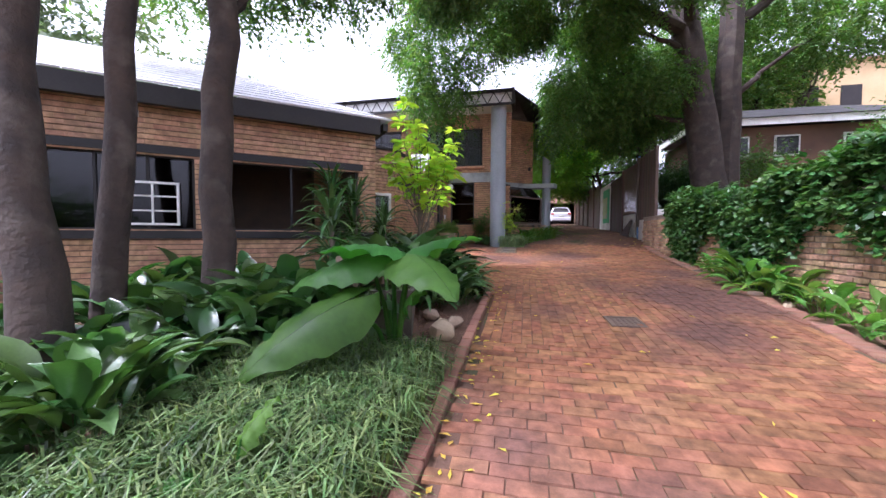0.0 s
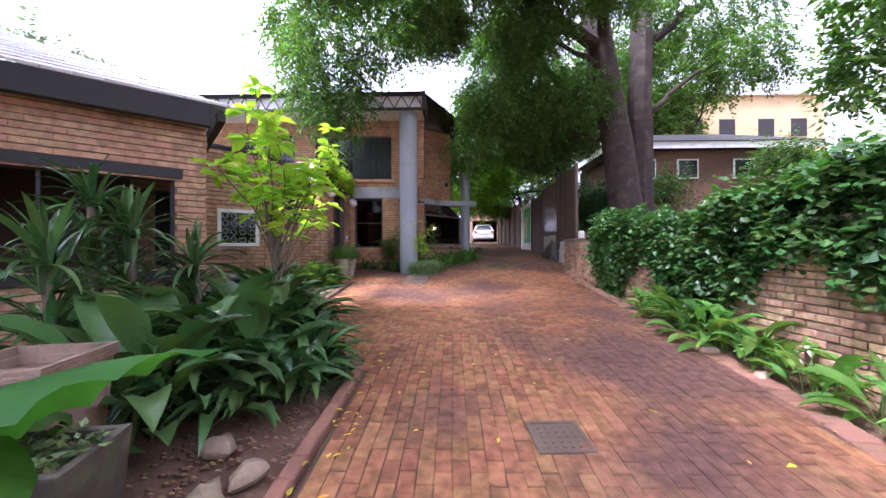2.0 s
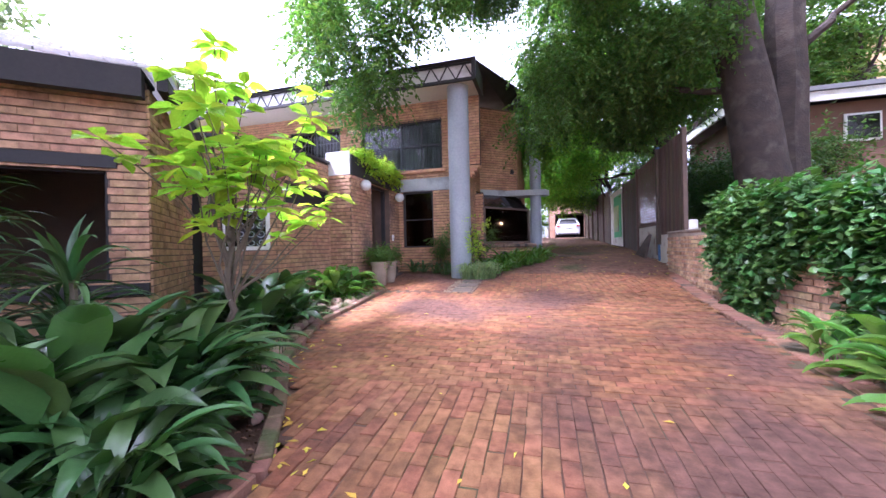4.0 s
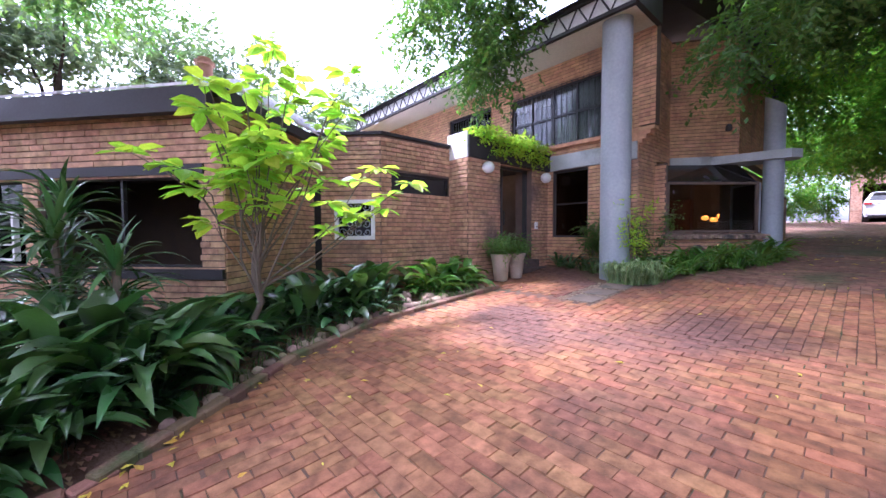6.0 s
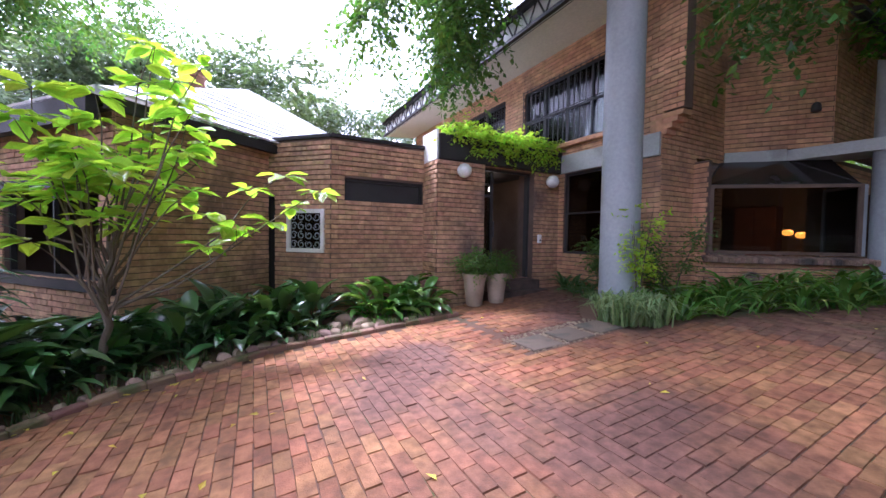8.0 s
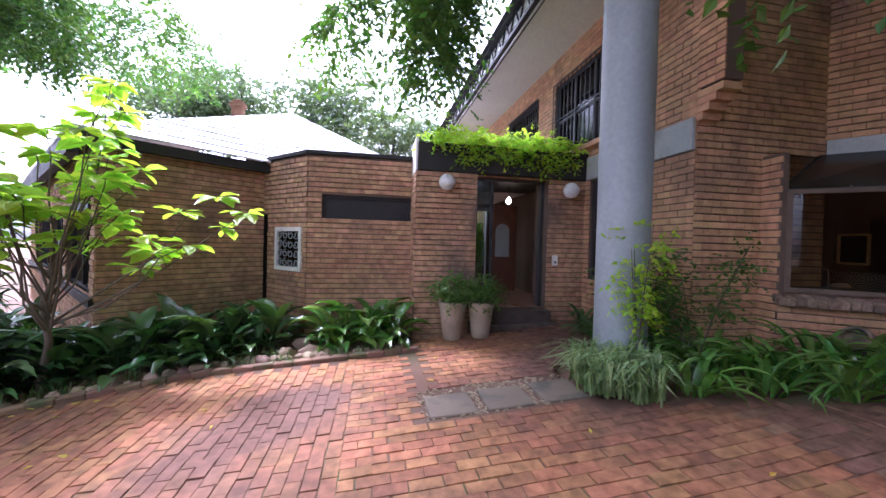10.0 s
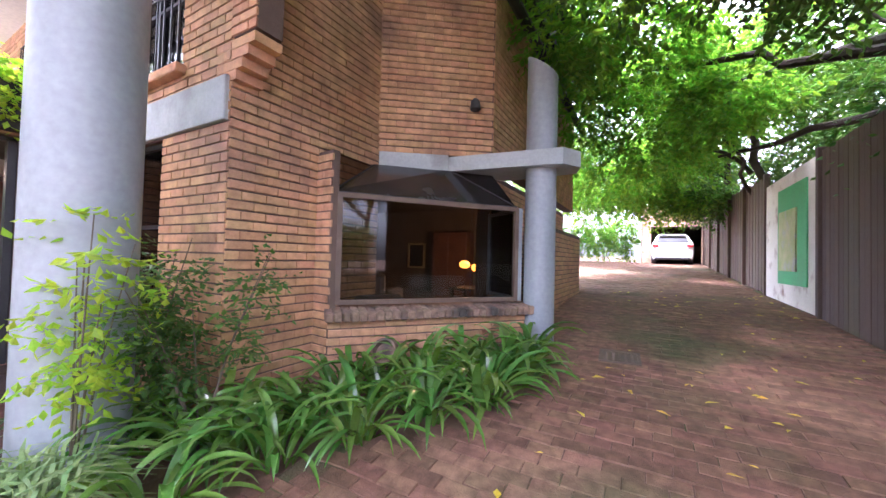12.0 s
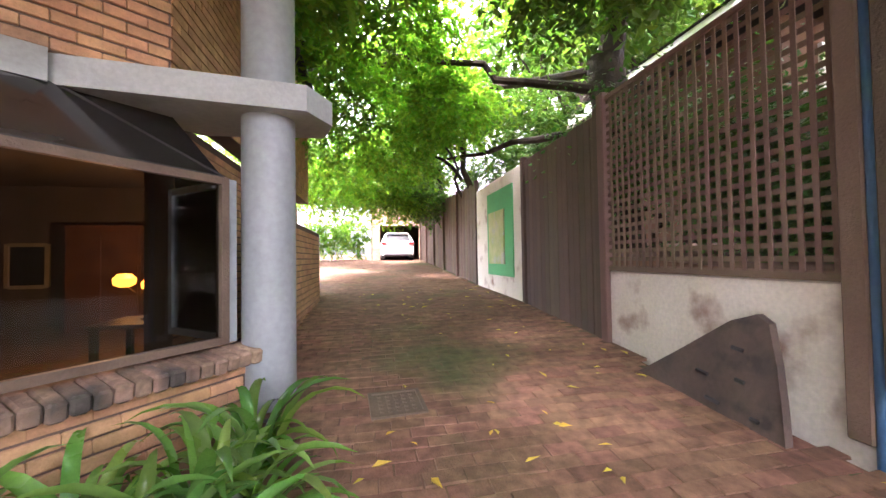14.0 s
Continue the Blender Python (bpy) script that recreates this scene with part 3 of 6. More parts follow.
    part("rafter", MB().tube([a, b], 0.018, 6), "dark", hood)
part("eave_rail", MB().tube([e0 + Vector((0, 0, -0.01)), e1 + Vector((0, 0, -0.01))], 0.028, 6), "dark", hood)
e2 = Vector((0.62, 18.62, 3.36))
part("end_pane", MB().add([e1, e2, Vector((0.75, 18.3, 3.86)), t1], [(0, 1, 2, 3)]), "hood", hood)
window("window_4", BAY0, BAY1, 0.06, L - 0.1, 2.2, 3.36, 1, 1, "iron", "glass", 0, "large bay window of clear glass in grey steel frame", 0.05, 0.06)
window("window_5", BAY1, (0.55, 18.75), 0.06, 0.85, 2.2, 3.36, 1, 1, "grey", "glass", 0, "narrow end pane of the bay window", 0.05, 0.06)
solid("window_board", MB().prism([(-0.12, 16.45), (1.15, 18.1), (0.95, 18.25), (-0.3, 16.6)], 2.1, 2.17), "inner", "pale inside board of the bay window", "sill", kind="structure")

# grey steel columns
def round_column(c, r, z0, z1, cut=0.0, label=""):
    vs, fs, k = [], [], 40
    for z in (z0, z1):
        for i in range(k):
            a = 2 * math.pi * i / k
            vs.append((c[0] + r * math.cos(a), c[1] + r * math.sin(a), z - (cut * math.cos(a - 0.1) if z == z1 else 0)))
    fs = [(i, (i + 1) % k, k + (i + 1) % k, k + i) for i in range(k)] + [tuple(range(k - 1, -1, -1)), tuple(range(k, 2 * k))]
    return solid("column", MB().add(vs, fs), "grey", label, "column", kind="structure", smooth=True)
round_column((-0.52, 14.57), 0.285, 1.0, 6.5, 0, "tall grey painted steel column under the roof edge")
round_column((1.43, 18.27), 0.19, 1.5, 5.17, 0.14, "slim grey painted pipe column cut at a slant")

# roof of the main house
roof = thing("roof_main", "low metal roof with lattice truss edge and cream soffit", "roof", kind="structure")
part("roof_sheet", MB().add([(-10.9, 14.0, 6.9), (0.0, 14.0, 6.9), (1.2, 18.5, 7.6), (1.2, 25, 7.6), (-10.9, 25, 8.2)], [(0, 1, 2, 3, 4)]).add([(-10.9, 14.0, 6.86), (0.0, 14.0, 6.86), (1.2, 18.5, 7.56), (1.2, 25, 7.56), (-10.9, 25, 8.16)], [(4, 3, 2, 1, 0)]), "dark", roof)
part("fascia_sheet", MB().box((-5.42, 14.2, 6.62), (10.9, 0.03, 0.42)), "white", roof, "pale sheeting behind the truss")
part("soffit", MB().add([(-10.9, 14.25, 6.42), (-0.05, 14.25, 6.42), (-0.05, 15.42, 6.5), (-10.9, 15.42, 6.5)], [(3, 2, 1, 0)]), "soffit", roof)
for z, h in ((6.86, 0.09), (6.4, 0.07)):
    part("truss_chord", MB().box((-5.42, 14.1, z), (10.9, 0.08, h)), "dark", roof)
for k in range(24):
    x0 = -10.8 + k * 0.45
    a, b = ((x0, 14.1, 6.42), (x0 + 0.225, 14.1, 6.82)), ((x0 + 0.225, 14.1, 6.82), (x0 + 0.45, 14.1, 6.42))
    part("truss_web", MB().tube(a, 0.018, 5).tube(b, 0.018, 5), "dark", roof)
part("fascia_end", MB().box((0.02, 14.65, 6.66), (0.1, 1.2, 0.55)), "dark", roof)
part("fascia_side", MB().box((0.95, 21.2, 7.0), (0.12, 5.8, 0.3)), "dark", roof)
solid("gutter", MB().tube([(1.02, 18.1, 6.2), (1.02, 24, 6.2)], 0.08, 8), "dark", "dark gutter along the side wall", "gutter", kind="structure")

# porch
PX = -2.6
masonry("wall_porch_pier", (PX, 12.4), (PX, 13.4), 1.0, 3.82, thick=0.5, label="brick porch pier beside the front door", single="brick_w_one", most=300, seed=11, face="brick_w", rough_lay=0.012)
masonry("wall_porch_pier_side", (-3.2, 12.4), (PX, 12.4), 1.0, 3.82, thick=0.2, label="brick side of the porch pier", single="brick_w_one", most=300, seed=12, face="brick_w", rough_lay=0.012)
masonry("wall_porch_right", (-2.66, 14.7), (-2.66, 15.4), 1.0, 3.9, thick=0.5, label="brick jamb of the porch with a bell", single="brick_w_one", most=300, seed=13, face="brick_w", rough_lay=0.012)
masonry("wall_porch_over", (-2.72, 13.4), (-2.72, 14.7), 3.78, 3.9, thick=0.4, label="brick over the front door", seed=14, face="brick_w", rough_lay=0.012)
box = thing("porch_roof", "dark flat porch roof box with white painted end", "roof", kind="structure", at=(0, 0, 0))
part("fascia", MB().box((-2.9, 13.9, 4.04), (0.68, 2.98, 0.46), None, 0, 0.01), "dark", box)
part("end_panel", MB().box((-2.92, 12.4, 4.08), (0.62, 0.04, 0.54), None, 0, 0.006), "white", box, "white painted end panel")
part("deck", MB().box((-4.0, 13.9, 4.0), (1.52, 2.98, 0.3)), "dark", box)
steps = thing("porch_steps", "two dark red tiled steps up to the front door", "steps", kind="structure")
part("step", MB().box((-2.42, 14.05, 1.28), (0.34, 1.5, 0.2), None, 0, 0.012), "darkslab", steps)
part("step", MB().box((-2.62, 14.05, 1.46), (0.4, 1.3, 0.2), None, 0, 0.012), "darkslab", steps)

# front door and the hall behind it
door = thing("door_1", "tall dark steel-framed glass front door standing open", "door", kind="structure", at=(-2.85, 13.42, 1.57))
fb = Vector((-2.85, 13.42, 1.57))
for y in (13.44, 14.66):
    part("door_jamb", MB().box(Vector((-2.85, y, 2.67)) - fb, (0.1, 0.06, 2.2)), "black", door)
part("door_head", MB().box(Vector((-2.85, 14.05, 3.77)) - fb, (0.1, 1.28, 0.06)), "black", door)
part("side_stile", MB().box(Vector((-2.85, 13.74, 2.66)) - fb, (0.06, 0.05, 2.2)), "black", door)
part("side_rail", MB().box(Vector((-2.85, 13.6, 3.25)) - fb, (0.05, 0.24, 0.05)), "black", door)
pn = part("pane", MB().box(Vector((-2.85, 13.6, 2.66)) - fb, (0.008, 0.24, 2.16)), "glass", door)
pn.visible_shadow = False
part("handle", MB().tube([Vector((-2.8, 13.74, 2.4)) - fb, Vector((-2.76, 13.74, 2.42)) - fb, Vector((-2.76, 13.74, 2.72)) - fb, Vector((-2.8, 13.74, 2.74)) - fb], 0.018, 8), "black", door)
hall = MB()
hall.box((-5.1, 13.9, 1.52), (4.6, 3.0, 0.1))
solid("hall_floor", hall, "tilefloor", "red terracotta tiled hall floor", "floor", kind="structure")
solid("hall_ceiling", MB().box((-5.2, 13.9, 3.9), (4.4, 3.0, 0.06)), "white", "white hall ceiling", "ceiling", kind="structure")
# cream walls drawn in the dark plaster, so the hall's dimness is painted
solid("wall_hall_left", MB().box((-5.2, 12.42, 2.7), (4.0, 0.1, 2.4)), "inner", "cream hall side wall darkened by painted shade", "wall", kind="structure")
solid("wall_hall_right", MB().box((-5.2, 15.3, 2.7), (4.2, 0.1, 2.4)), "inner", "cream hall end wall darkened by painted shade", "wall", kind="structure")
bk = MB().box((-7.4, 12.6, 2.7), (0.1, 0.3, 2.4)).box((-7.4, 14.0, 3.8), (0.1, 2.7, 0.2)).box((-7.4, 15.2, 2.7), (0.1, 0.3, 2.4)).box((-7.4, 13.6, 2.7), (0.1, 0.06, 2.2))
solid("wall_hall_back", bk, "white", "glazed white garden side of the hall", "wall", kind="structure")
inn = thing("inner_door", "dark carved timber door with an arched panel", "door", at=(-4.9, 14.68, 1.57))
part("leaf", MB().box((0, 0, 1.0), (0.05, 0.74, 2.0), pose(0, 0, 0, 0, 0, 3).to_3x3(), 0, 0.008), "door", inn)
arch = [(0.03, -0.17, 0.8), (0.03, 0.17, 0.8), (0.03, 0.17, 1.4)] + [(0.03, 0.17 * math.cos(a), 1.4 + 0.17 * math.sin(a)) for a in np.linspace(0.3, 2.84, 8)] + [(0.03, -0.17, 1.4)]
part("arched_panel", MB().add(arch, [tuple(range(len(arch)))]).add([(x + 0.02, y, z) for x, y, z in arch], [tuple(range(len(arch)))]), "concrete", inn, "pale carved arched panel")
hl = thing("hall_lamp", "small glowing pendant bulb in the hall", "lamp", at=(-3.9, 14.45, 3.55))
part("bulb", MB().lathe((0, 0, 0), [(0.005, -0.07), (0.045, -0.04), (0.055, 0.0), (0.04, 0.05), (0.015, 0.08)], 12), "bulb", hl, smooth=True)
part("flex", MB().tube([(0, 0, 0.08), (0, 0, 0.32)], 0.006, 5), "black", hl)

# low wing with the chamfered corner
masonry("wall_wing", (-3.18, 10.65), (-3.18, 12.45), 0.9, 4.08, [(0.22, 1.72, 3.0, 3.42)], label="plain brick wall of the low wing with a strip window", single="brick_w_one", most=300, seed=15, face="brick_w", rough_lay=0.012)
OC0, OC1 = (-4.75, 9.08), (-3.18, 10.65)
o2, d2, n2, L2 = wall_frame(OC0, OC1)
masonry("wall_wing_chamfer", OC0, OC1, 0.9, 4.08, [(L2 - 0.9, L2 - 0.12, 2.1, 2.86), (0.35, 1.05, 1.0, 3.1)], label="chamfered brick corner of the low wing", single="brick_w_one", most=300, seed=16, face="brick_w", rough_lay=0.012)
window("window_6", (-3.18, 10.65), (-3.18, 12.45), 0.22, 1.72, 3.0, 3.42, 1, 1, "dark", "dark", 0, "narrow dark strip window high in the wall")
window("window_7", OC0, OC1, L2 - 0.9, L2 - 0.12, 2.1, 2.86, 1, 1, "white", "tinted", 0, "small white-framed window with a wrought scroll grille", 0.07, -0.01)
grille = thing("window_grille", "pale wrought scroll grille in the small white window", "grille", kind="structure")
for gi in range(4):
    for gj in range(4):
        gc = o2 + d2 * (L2 - 0.9 + 0.15 + gi * 0.16) + n2 * 0.03 + Vector((0, 0, 2.24 + gj * 0.16))
        part("scroll", MB().tube([gc + (d2 * math.cos(a) + Vector((0, 0, math.sin(a)))) * (0.075 - 0.004 * q) for q, a in enumerate(np.linspace(0.4 + gi, 7.4 + gi, 13))], 0.009, 5), "grey", grille)
solid("door_2", MB().box(o2 + d2 * 0.7 - n2 * 0.12 + Vector((0, 0, 2.05)), (0.7, 0.05, 2.1), Matrix((d2, -n2, Vector((0, 0, 1)))).transposed(), 0, 0.01), "dark", "dark side door in the recess", "door", kind="structure")
cop = MB()
strip(cop, (-3.18, 10.63), (-3.18, 12.45), 4.08, 4.14, 0.3)
strip(cop, OC0, OC1, 4.08, 4.136, 0.3)
solid("coping", cop, "dark", "dark coping along the wing parapet", "coping", kind="structure")
solid("wing_roof", MB().prism([(-4.9, 9.3), (-3.4, 10.7), (-3.4, 12.5), (-3.4, 15.3), (-7.3, 15.3), (-7.3, 9.3)], 3.92, 4.0), "dark", "flat roof of the low wing", "roof", kind="structure")

# low house at an angle
A0, A1 = (-11.0, 0.66), (-2.62, 7.96)
oa, da, na, LA = wall_frame(A0, A1)
AW = [(LA - 5.1, LA - 3.15, 1.75, 3.0), (LA - 2.9, LA - 0.35, 1.75, 3.0), (LA - 8.5, LA - 5.4, 1.75, 3.0)]
masonry("wall_low_front", A0, A1, 0.5, 3.98, AW, label="long low brick house front under a dark fascia", seed=17, face="brick_w", rough_lay=0.012)
window("window_8", A0, A1, *AW[0], 3, 1, "dark", "tinted", 0, "dark framed window of the low house", 0.045, 0.1)
window("window_11", A0, A1, 7.02, 7.74, 1.84, 2.55, 2, 3, "white", "tinted", 0, "small white casement with slim bars", 0.035, 0.03)
window("window_9", A0, A1, *AW[1], 2, 1, "dark", "", 0, "wide unglazed dark veranda opening under the eave", 0.045, 0.1)
window("window_10", A0, A1, *AW[2], 5, 1, "dark", "tinted", 0, "long dark framed window behind tree trunks", 0.045, 0.1)
masonry("wall_low_side", A1, (-4.1, 9.7), 0.6, 3.95, label="brick end wall of the low house", seed=18, face="brick_w", rough_lay=0.012)
trim = MB()
strip(trim, A0, (-2.6, 7.98), 3.72, 4.02, 0.12, out=0.3)
strip(trim, (-2.42, 7.9), (-4.2, 9.95), 3.85, 4.0, 0.1, out=0.12)
strip(trim, A0, (-2.6, 7.98), 3.98, 4.02, 0.5, out=0.28)
solid("fascia_low", trim, "dark", "deep dark fascia board of the low roof", "fascia", kind="structure")
lb = MB()
strip(lb, A0, (A1[0] - 0.2, A1[1] - 0.17), 3.0, 3.13, 0.1, out=0.05)
strip(lb, A0, A1, 1.62, 1.75, 0.14, out=0.07)
solid("lintel_low", lb, "dark", "dark lintel and sill beams of the low house", "lintel", kind="structure")
lowroof = thing("roof_low", "low pitched pale tiled roof shining in the light", "roof", kind="structure")
nin = -na
ridge0, ridge1 = oa + nin * 4.6 + Vector((0, 0, 6.3)), oa + da * (LA - 3.2) + nin * 4.6 + Vector((0, 0, 6.3))
ev0, ev1 = oa + na * 0.3 + Vector((0, 0, 4.03)), oa + da * (LA + 0.25) + na * 0.3 + Vector((0, 0, 4.03))
back1 = oa + da * (LA + 0.25) + nin * 9.4 + Vector((0, 0, 4.03))
part("roof_core", MB().add([ev0, ev1, ridge1, ridge0, back1], [(0, 1, 2, 3), (1, 4, 2)]), "slate", lowroof)
def tile_slope(a, b, c2, dd, nu, nv):
    """Overlapping tiles over the slope a-b (eave) to d-c (ridge)."""
    vs, qs = [], []
    up = (b - a).cross(dd - a).normalized()
    for j in range(nv):
        for i in range(nu):
            s0, s1 = (i + 0.03) / nu, (i + 0.97) / nu
            v0, v1 = j / nv, min(1, (j + 1.12) / nv)
            base = len(vs)
            for s, v, h in ((s0, v0, 0.03), (s1, v0, 0.03), (s1, v1, 0.008), (s0, v1, 0.008), (s0, v0, 0.0), (s1, v0, 0.0)):
                vs.append((a.lerp(b, s)).lerp(dd.lerp(c2, s), v) + up * (h + 0.004 * random.random()))
            qs += [(base, base + 1, base + 2, base + 3), (base + 4, base + 5, base + 1, base)]
    return quads("roof_tiles", vs, qs)
part("roof_tiles", tile_slope(ev0, ev1, ridge1, ridge0, 44, 14), "slate", lowroof)["kind"] = "stuff"
part("hip_tiles", tile_slope(ev1, back1, ridge1 + Vector((0.01, 0, 0)), ridge1, 36, 14), "slate", lowroof)["kind"] = "stuff"
pot = solid("roof_vent", MB().lathe((-6.63, 8.35, 5.83), [(0.15, -0.35), (0.15, 0.05), (0.2, 0.07), (0.2, 0.13), (0.13, 0.15), (0.13, 0.2), (0.05, 0.24)], 16), "edging", "squat red clay roof vent", "roof vent", smooth=True)

# drive side: retaining wall, lattice, gate, painted wall
masonry("wall_garden", (4.62, 15.0), (4.62, -6), -0.6, 2.28, thick=0.26, label="old weathered garden wall of mixed brick", core="oldmortar", face="oldbrick", course=0.085, rough_lay=0.03, vgap=0.014, seed=19, single="oldbrick_one", most=300, stretch=(5.6, 10.4, 0.72))
solid("wall_coping", MB().box((4.75, 4.5, 2.31), (0.32, 21, 0.06), None, 0, 0.02), "oldmortar", "crumbling mortar top of the garden wall", "coping", kind="structure")
FX = 4.93
solid("wall_white", MB().box((FX + 0.1, 16.85, 1.95), (0.2, 4.5, 1.3), None, 0, 0.02), "plaster", "stained white plaster base wall", "wall", kind="structure")
lat = thing("lattice_screen", "brown timber lattice screen on a white base wall", "fence", kind="structure")
la, lb_, lz0, lz1 = 16.85, 19.05, 2.62, 4.62
slat = MB().box((0, 0, 0), (0.009, 0.034, 2.0)).mesh("slat")
slat.materials.append(M["lattice"])
y = la
while y < lb_:
    ob = new("slat", slat)
    ob.parent, ob.location = lat, (FX - 0.012, y, (lz0 + lz1) / 2)
    y += 0.092
rail = MB().box((0, 0, 0), (0.009, lb_ - la, 0.04)).mesh("slat")
rail.materials.append(M["lattice"])
z = lz0 + 0.02
while z < lz1:
    ob = new("slat", rail)
    ob.parent, ob.location = lat, (FX - 0.003, (la + lb_) / 2, z)
    z += 0.092
for z in (lz0, lz1):
    part("rail", MB().box((FX, (la + lb_) / 2, z), (0.05, lb_ - la, 0.05)), "lattice", lat)
for y in (la, lb_ + 0.06):
    part("post", MB().box((FX, y, 3.2), (0.12, 0.12, 3.0), None, 0, 0.01), "lattice", lat)
pipe = thing("downpipe", "blue painted downpipe beside the lattice", "pipe", at=(FX - 0.01, 16.76, 1.55))
part("pipe", MB().tube([(0, 0, 0), (0, 0, 3.3)], 0.045, 12), "blue", pipe, smooth=True)
for h in (0.6, 1.9):
    part("bracket", MB().box((0.03, 0, h), (0.06, 0.14, 0.04)), "iron", pipe)
screen = thing("board_screen", "dark close-boarded screen above the white base wall", "fence", kind="structure", at=(FX - 0.03, 14.64, 2.3))
for k in range(14):
    part("board", MB().box((0.008 * (k % 2), 0.07 + k * 0.145, 1.22), (0.022, 0.14, 2.44), None, 0, 0.003), "wood", screen)
for y in (0.0, 2.03):
    part("post", MB().box((-0.02, y, 1.1), (0.1, 0.1, 2.75), None, 0, 0.01), "wood", screen)
gate = thing("timber_gate", "tall brown close-boarded timber gate", "gate", at=(FX, 19.2, 1.75))
for k in range(15):
    part("board", MB().box((0, 0.1 + k * 0.14, 1.38), (0.025 + 0.006 * (k % 2), 0.135, 2.75), None, 0, 0.004), "wood", gate)
for y in (0.0, 2.2):
    part("post", MB().box((0.0, y, 1.4), (0.11, 0.11, 2.84), None, 0, 0.01), "wood", gate)
for z in (0.4, 2.3):
    part("rail", MB().box((0.04, 1.1, z), (0.05, 2.1, 0.1)), "wood", gate)
solid("wall_painted", MB().box((FX + 0.1, 22.95, 3.2), (0.2, 2.95, 2.6), None, 0, 0.02), "plaster", "pale plastered wall panel carrying a green painting", "wall", kind="structure")
mural = thing("green_painting", "bright green painted rectangle with a pale mounted print", "painting", at=(FX, 22.7, 3.3))
part("green_field", MB().box((-0.012, 0, 0), (0.02, 1.55, 1.85)), "green", mural)
part("print", MB().box((-0.035, 0.14, -0.1), (0.03, 0.95, 1.15), None, 0, 0.004), "print", mural, "faded yellow and grey print")
fence = thing("board_fence", "long dark close-boarded timber fence in shade", "fence", kind="structure")
bmesh_board = MB().box((0, 0, 0), (0.025, 0.145, 2.7)).mesh("board")
bmesh_board.materials.append(M["wood"])
for k in range(76):
    y = 24.5 + k * 0.15
    ob = new("board", bmesh_board)
    ob.parent, ob.location = fence, (FX + 0.06 + 0.006 * (k % 2), y, gz(y) + 1.35 + 0.03 * math.sin(k * 1.7))
for k in range(6):
    part("post", MB().box((FX + 0.02, 24.5 + 2.2 * k, gz(24.5 + 2.2 * k) + 1.35), (0.1, 0.1, 2.8)), "wood", fence)
masonry("wall_stub", (1.2, 19.2), (1.2, 22.7), 1.6, 3.28, thick=0.23, label="low brick screen wall along the drive", single="brick_one", most=110, seed=20)

# garage
gar = MB().box((2.5, 36.6, 4.1), (0.42, 0.25, 3.4)).box((5.6, 36.6, 4.1), (1.2, 0.25, 3.4)).box((3.86, 36.6, 5.25), (2.34, 0.25, 1.1))
solid("wall_garage", gar, "oldbrick", "brown brick garage front around a dark opening", "wall", kind="structure")
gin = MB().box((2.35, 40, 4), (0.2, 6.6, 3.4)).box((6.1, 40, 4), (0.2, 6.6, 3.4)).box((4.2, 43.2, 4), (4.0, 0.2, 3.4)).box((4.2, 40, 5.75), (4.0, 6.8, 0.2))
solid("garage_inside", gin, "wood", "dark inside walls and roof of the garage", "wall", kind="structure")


# ---- rooms behind the glass ----
solid("room_floor", MB().prism([(-4.4, 15.7), (-0.55, 15.7), (-0.35, 16.5), (1.1, 18.1), (0.5, 18.7), (0.45, 21.6), (-4.4, 21.6)], 1.5, 1.6), "tilefloor", "dark tiled floor of the sitting room", "floor", kind="structure")
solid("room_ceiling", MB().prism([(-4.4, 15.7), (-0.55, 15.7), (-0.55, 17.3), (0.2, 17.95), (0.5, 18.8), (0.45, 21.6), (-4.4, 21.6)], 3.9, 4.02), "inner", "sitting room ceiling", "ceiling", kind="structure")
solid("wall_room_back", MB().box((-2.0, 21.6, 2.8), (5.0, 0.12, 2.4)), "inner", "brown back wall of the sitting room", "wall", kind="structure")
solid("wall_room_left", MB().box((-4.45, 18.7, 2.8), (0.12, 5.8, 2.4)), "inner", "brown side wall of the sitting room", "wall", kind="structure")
lamp = thing("table_lamp", "glowing amber lamp with three small shades", "lamp", at=(0.08, 19.35, 2.22))
part("stem", MB().tube([(0, 0, 0), (0, 0, 0.3)], 0.018, 8), "iron", lamp)
part("base", MB().lathe((0, 0, 0), [(0.09, 0), (0.09, 0.02), (0.03, 0.05)], 16), "iron", lamp)
for k, (dx, dz) in enumerate(((-0.17, 0.38), (0.0, 0.33), (0.14, 0.43))):
    part("arm", MB().tube([(0, 0, 0.28), (dx * 0.6, dx * 0.4, 0.26), (dx, dx * 0.7, dz - 0.03)], 0.008, 5), "iron", lamp)
    part("shade", MB().lathe((dx, dx * 0.7, dz), [(0.04, -0.055), (0.085, -0.025), (0.09, 0.025), (0.05, 0.07)], 18), "amber", lamp, "glowing amber glass shade", True)
desk = thing("side_table", "dark timber side table holding the lamp", "table", at=(0.05, 19.35, 1.6))
part("tabletop", MB().box((0, 0, 0.6), (0.7, 0.6, 0.04), None, 0, 0.008), "wood", desk)
for sx in (-0.3, 0.3):
    for sy in (-0.25, 0.25):
        part("leg", MB().box((sx, sy, 0.29), (0.05, 0.05, 0.58)), "wood", desk)


def armchair(x, y, rz):
    c = thing("armchair", "grey upholstered armchair seen through the bay window", "chair", "armchairs", at=(x, y, 1.6))
    c.matrix_basis = pose(x, y, 1.6, 0, 0, rz)
    part("seat", MB().box((0, 0, 0.3), (0.7, 0.68, 0.3), None, 0, 0.06), "cloth", c)
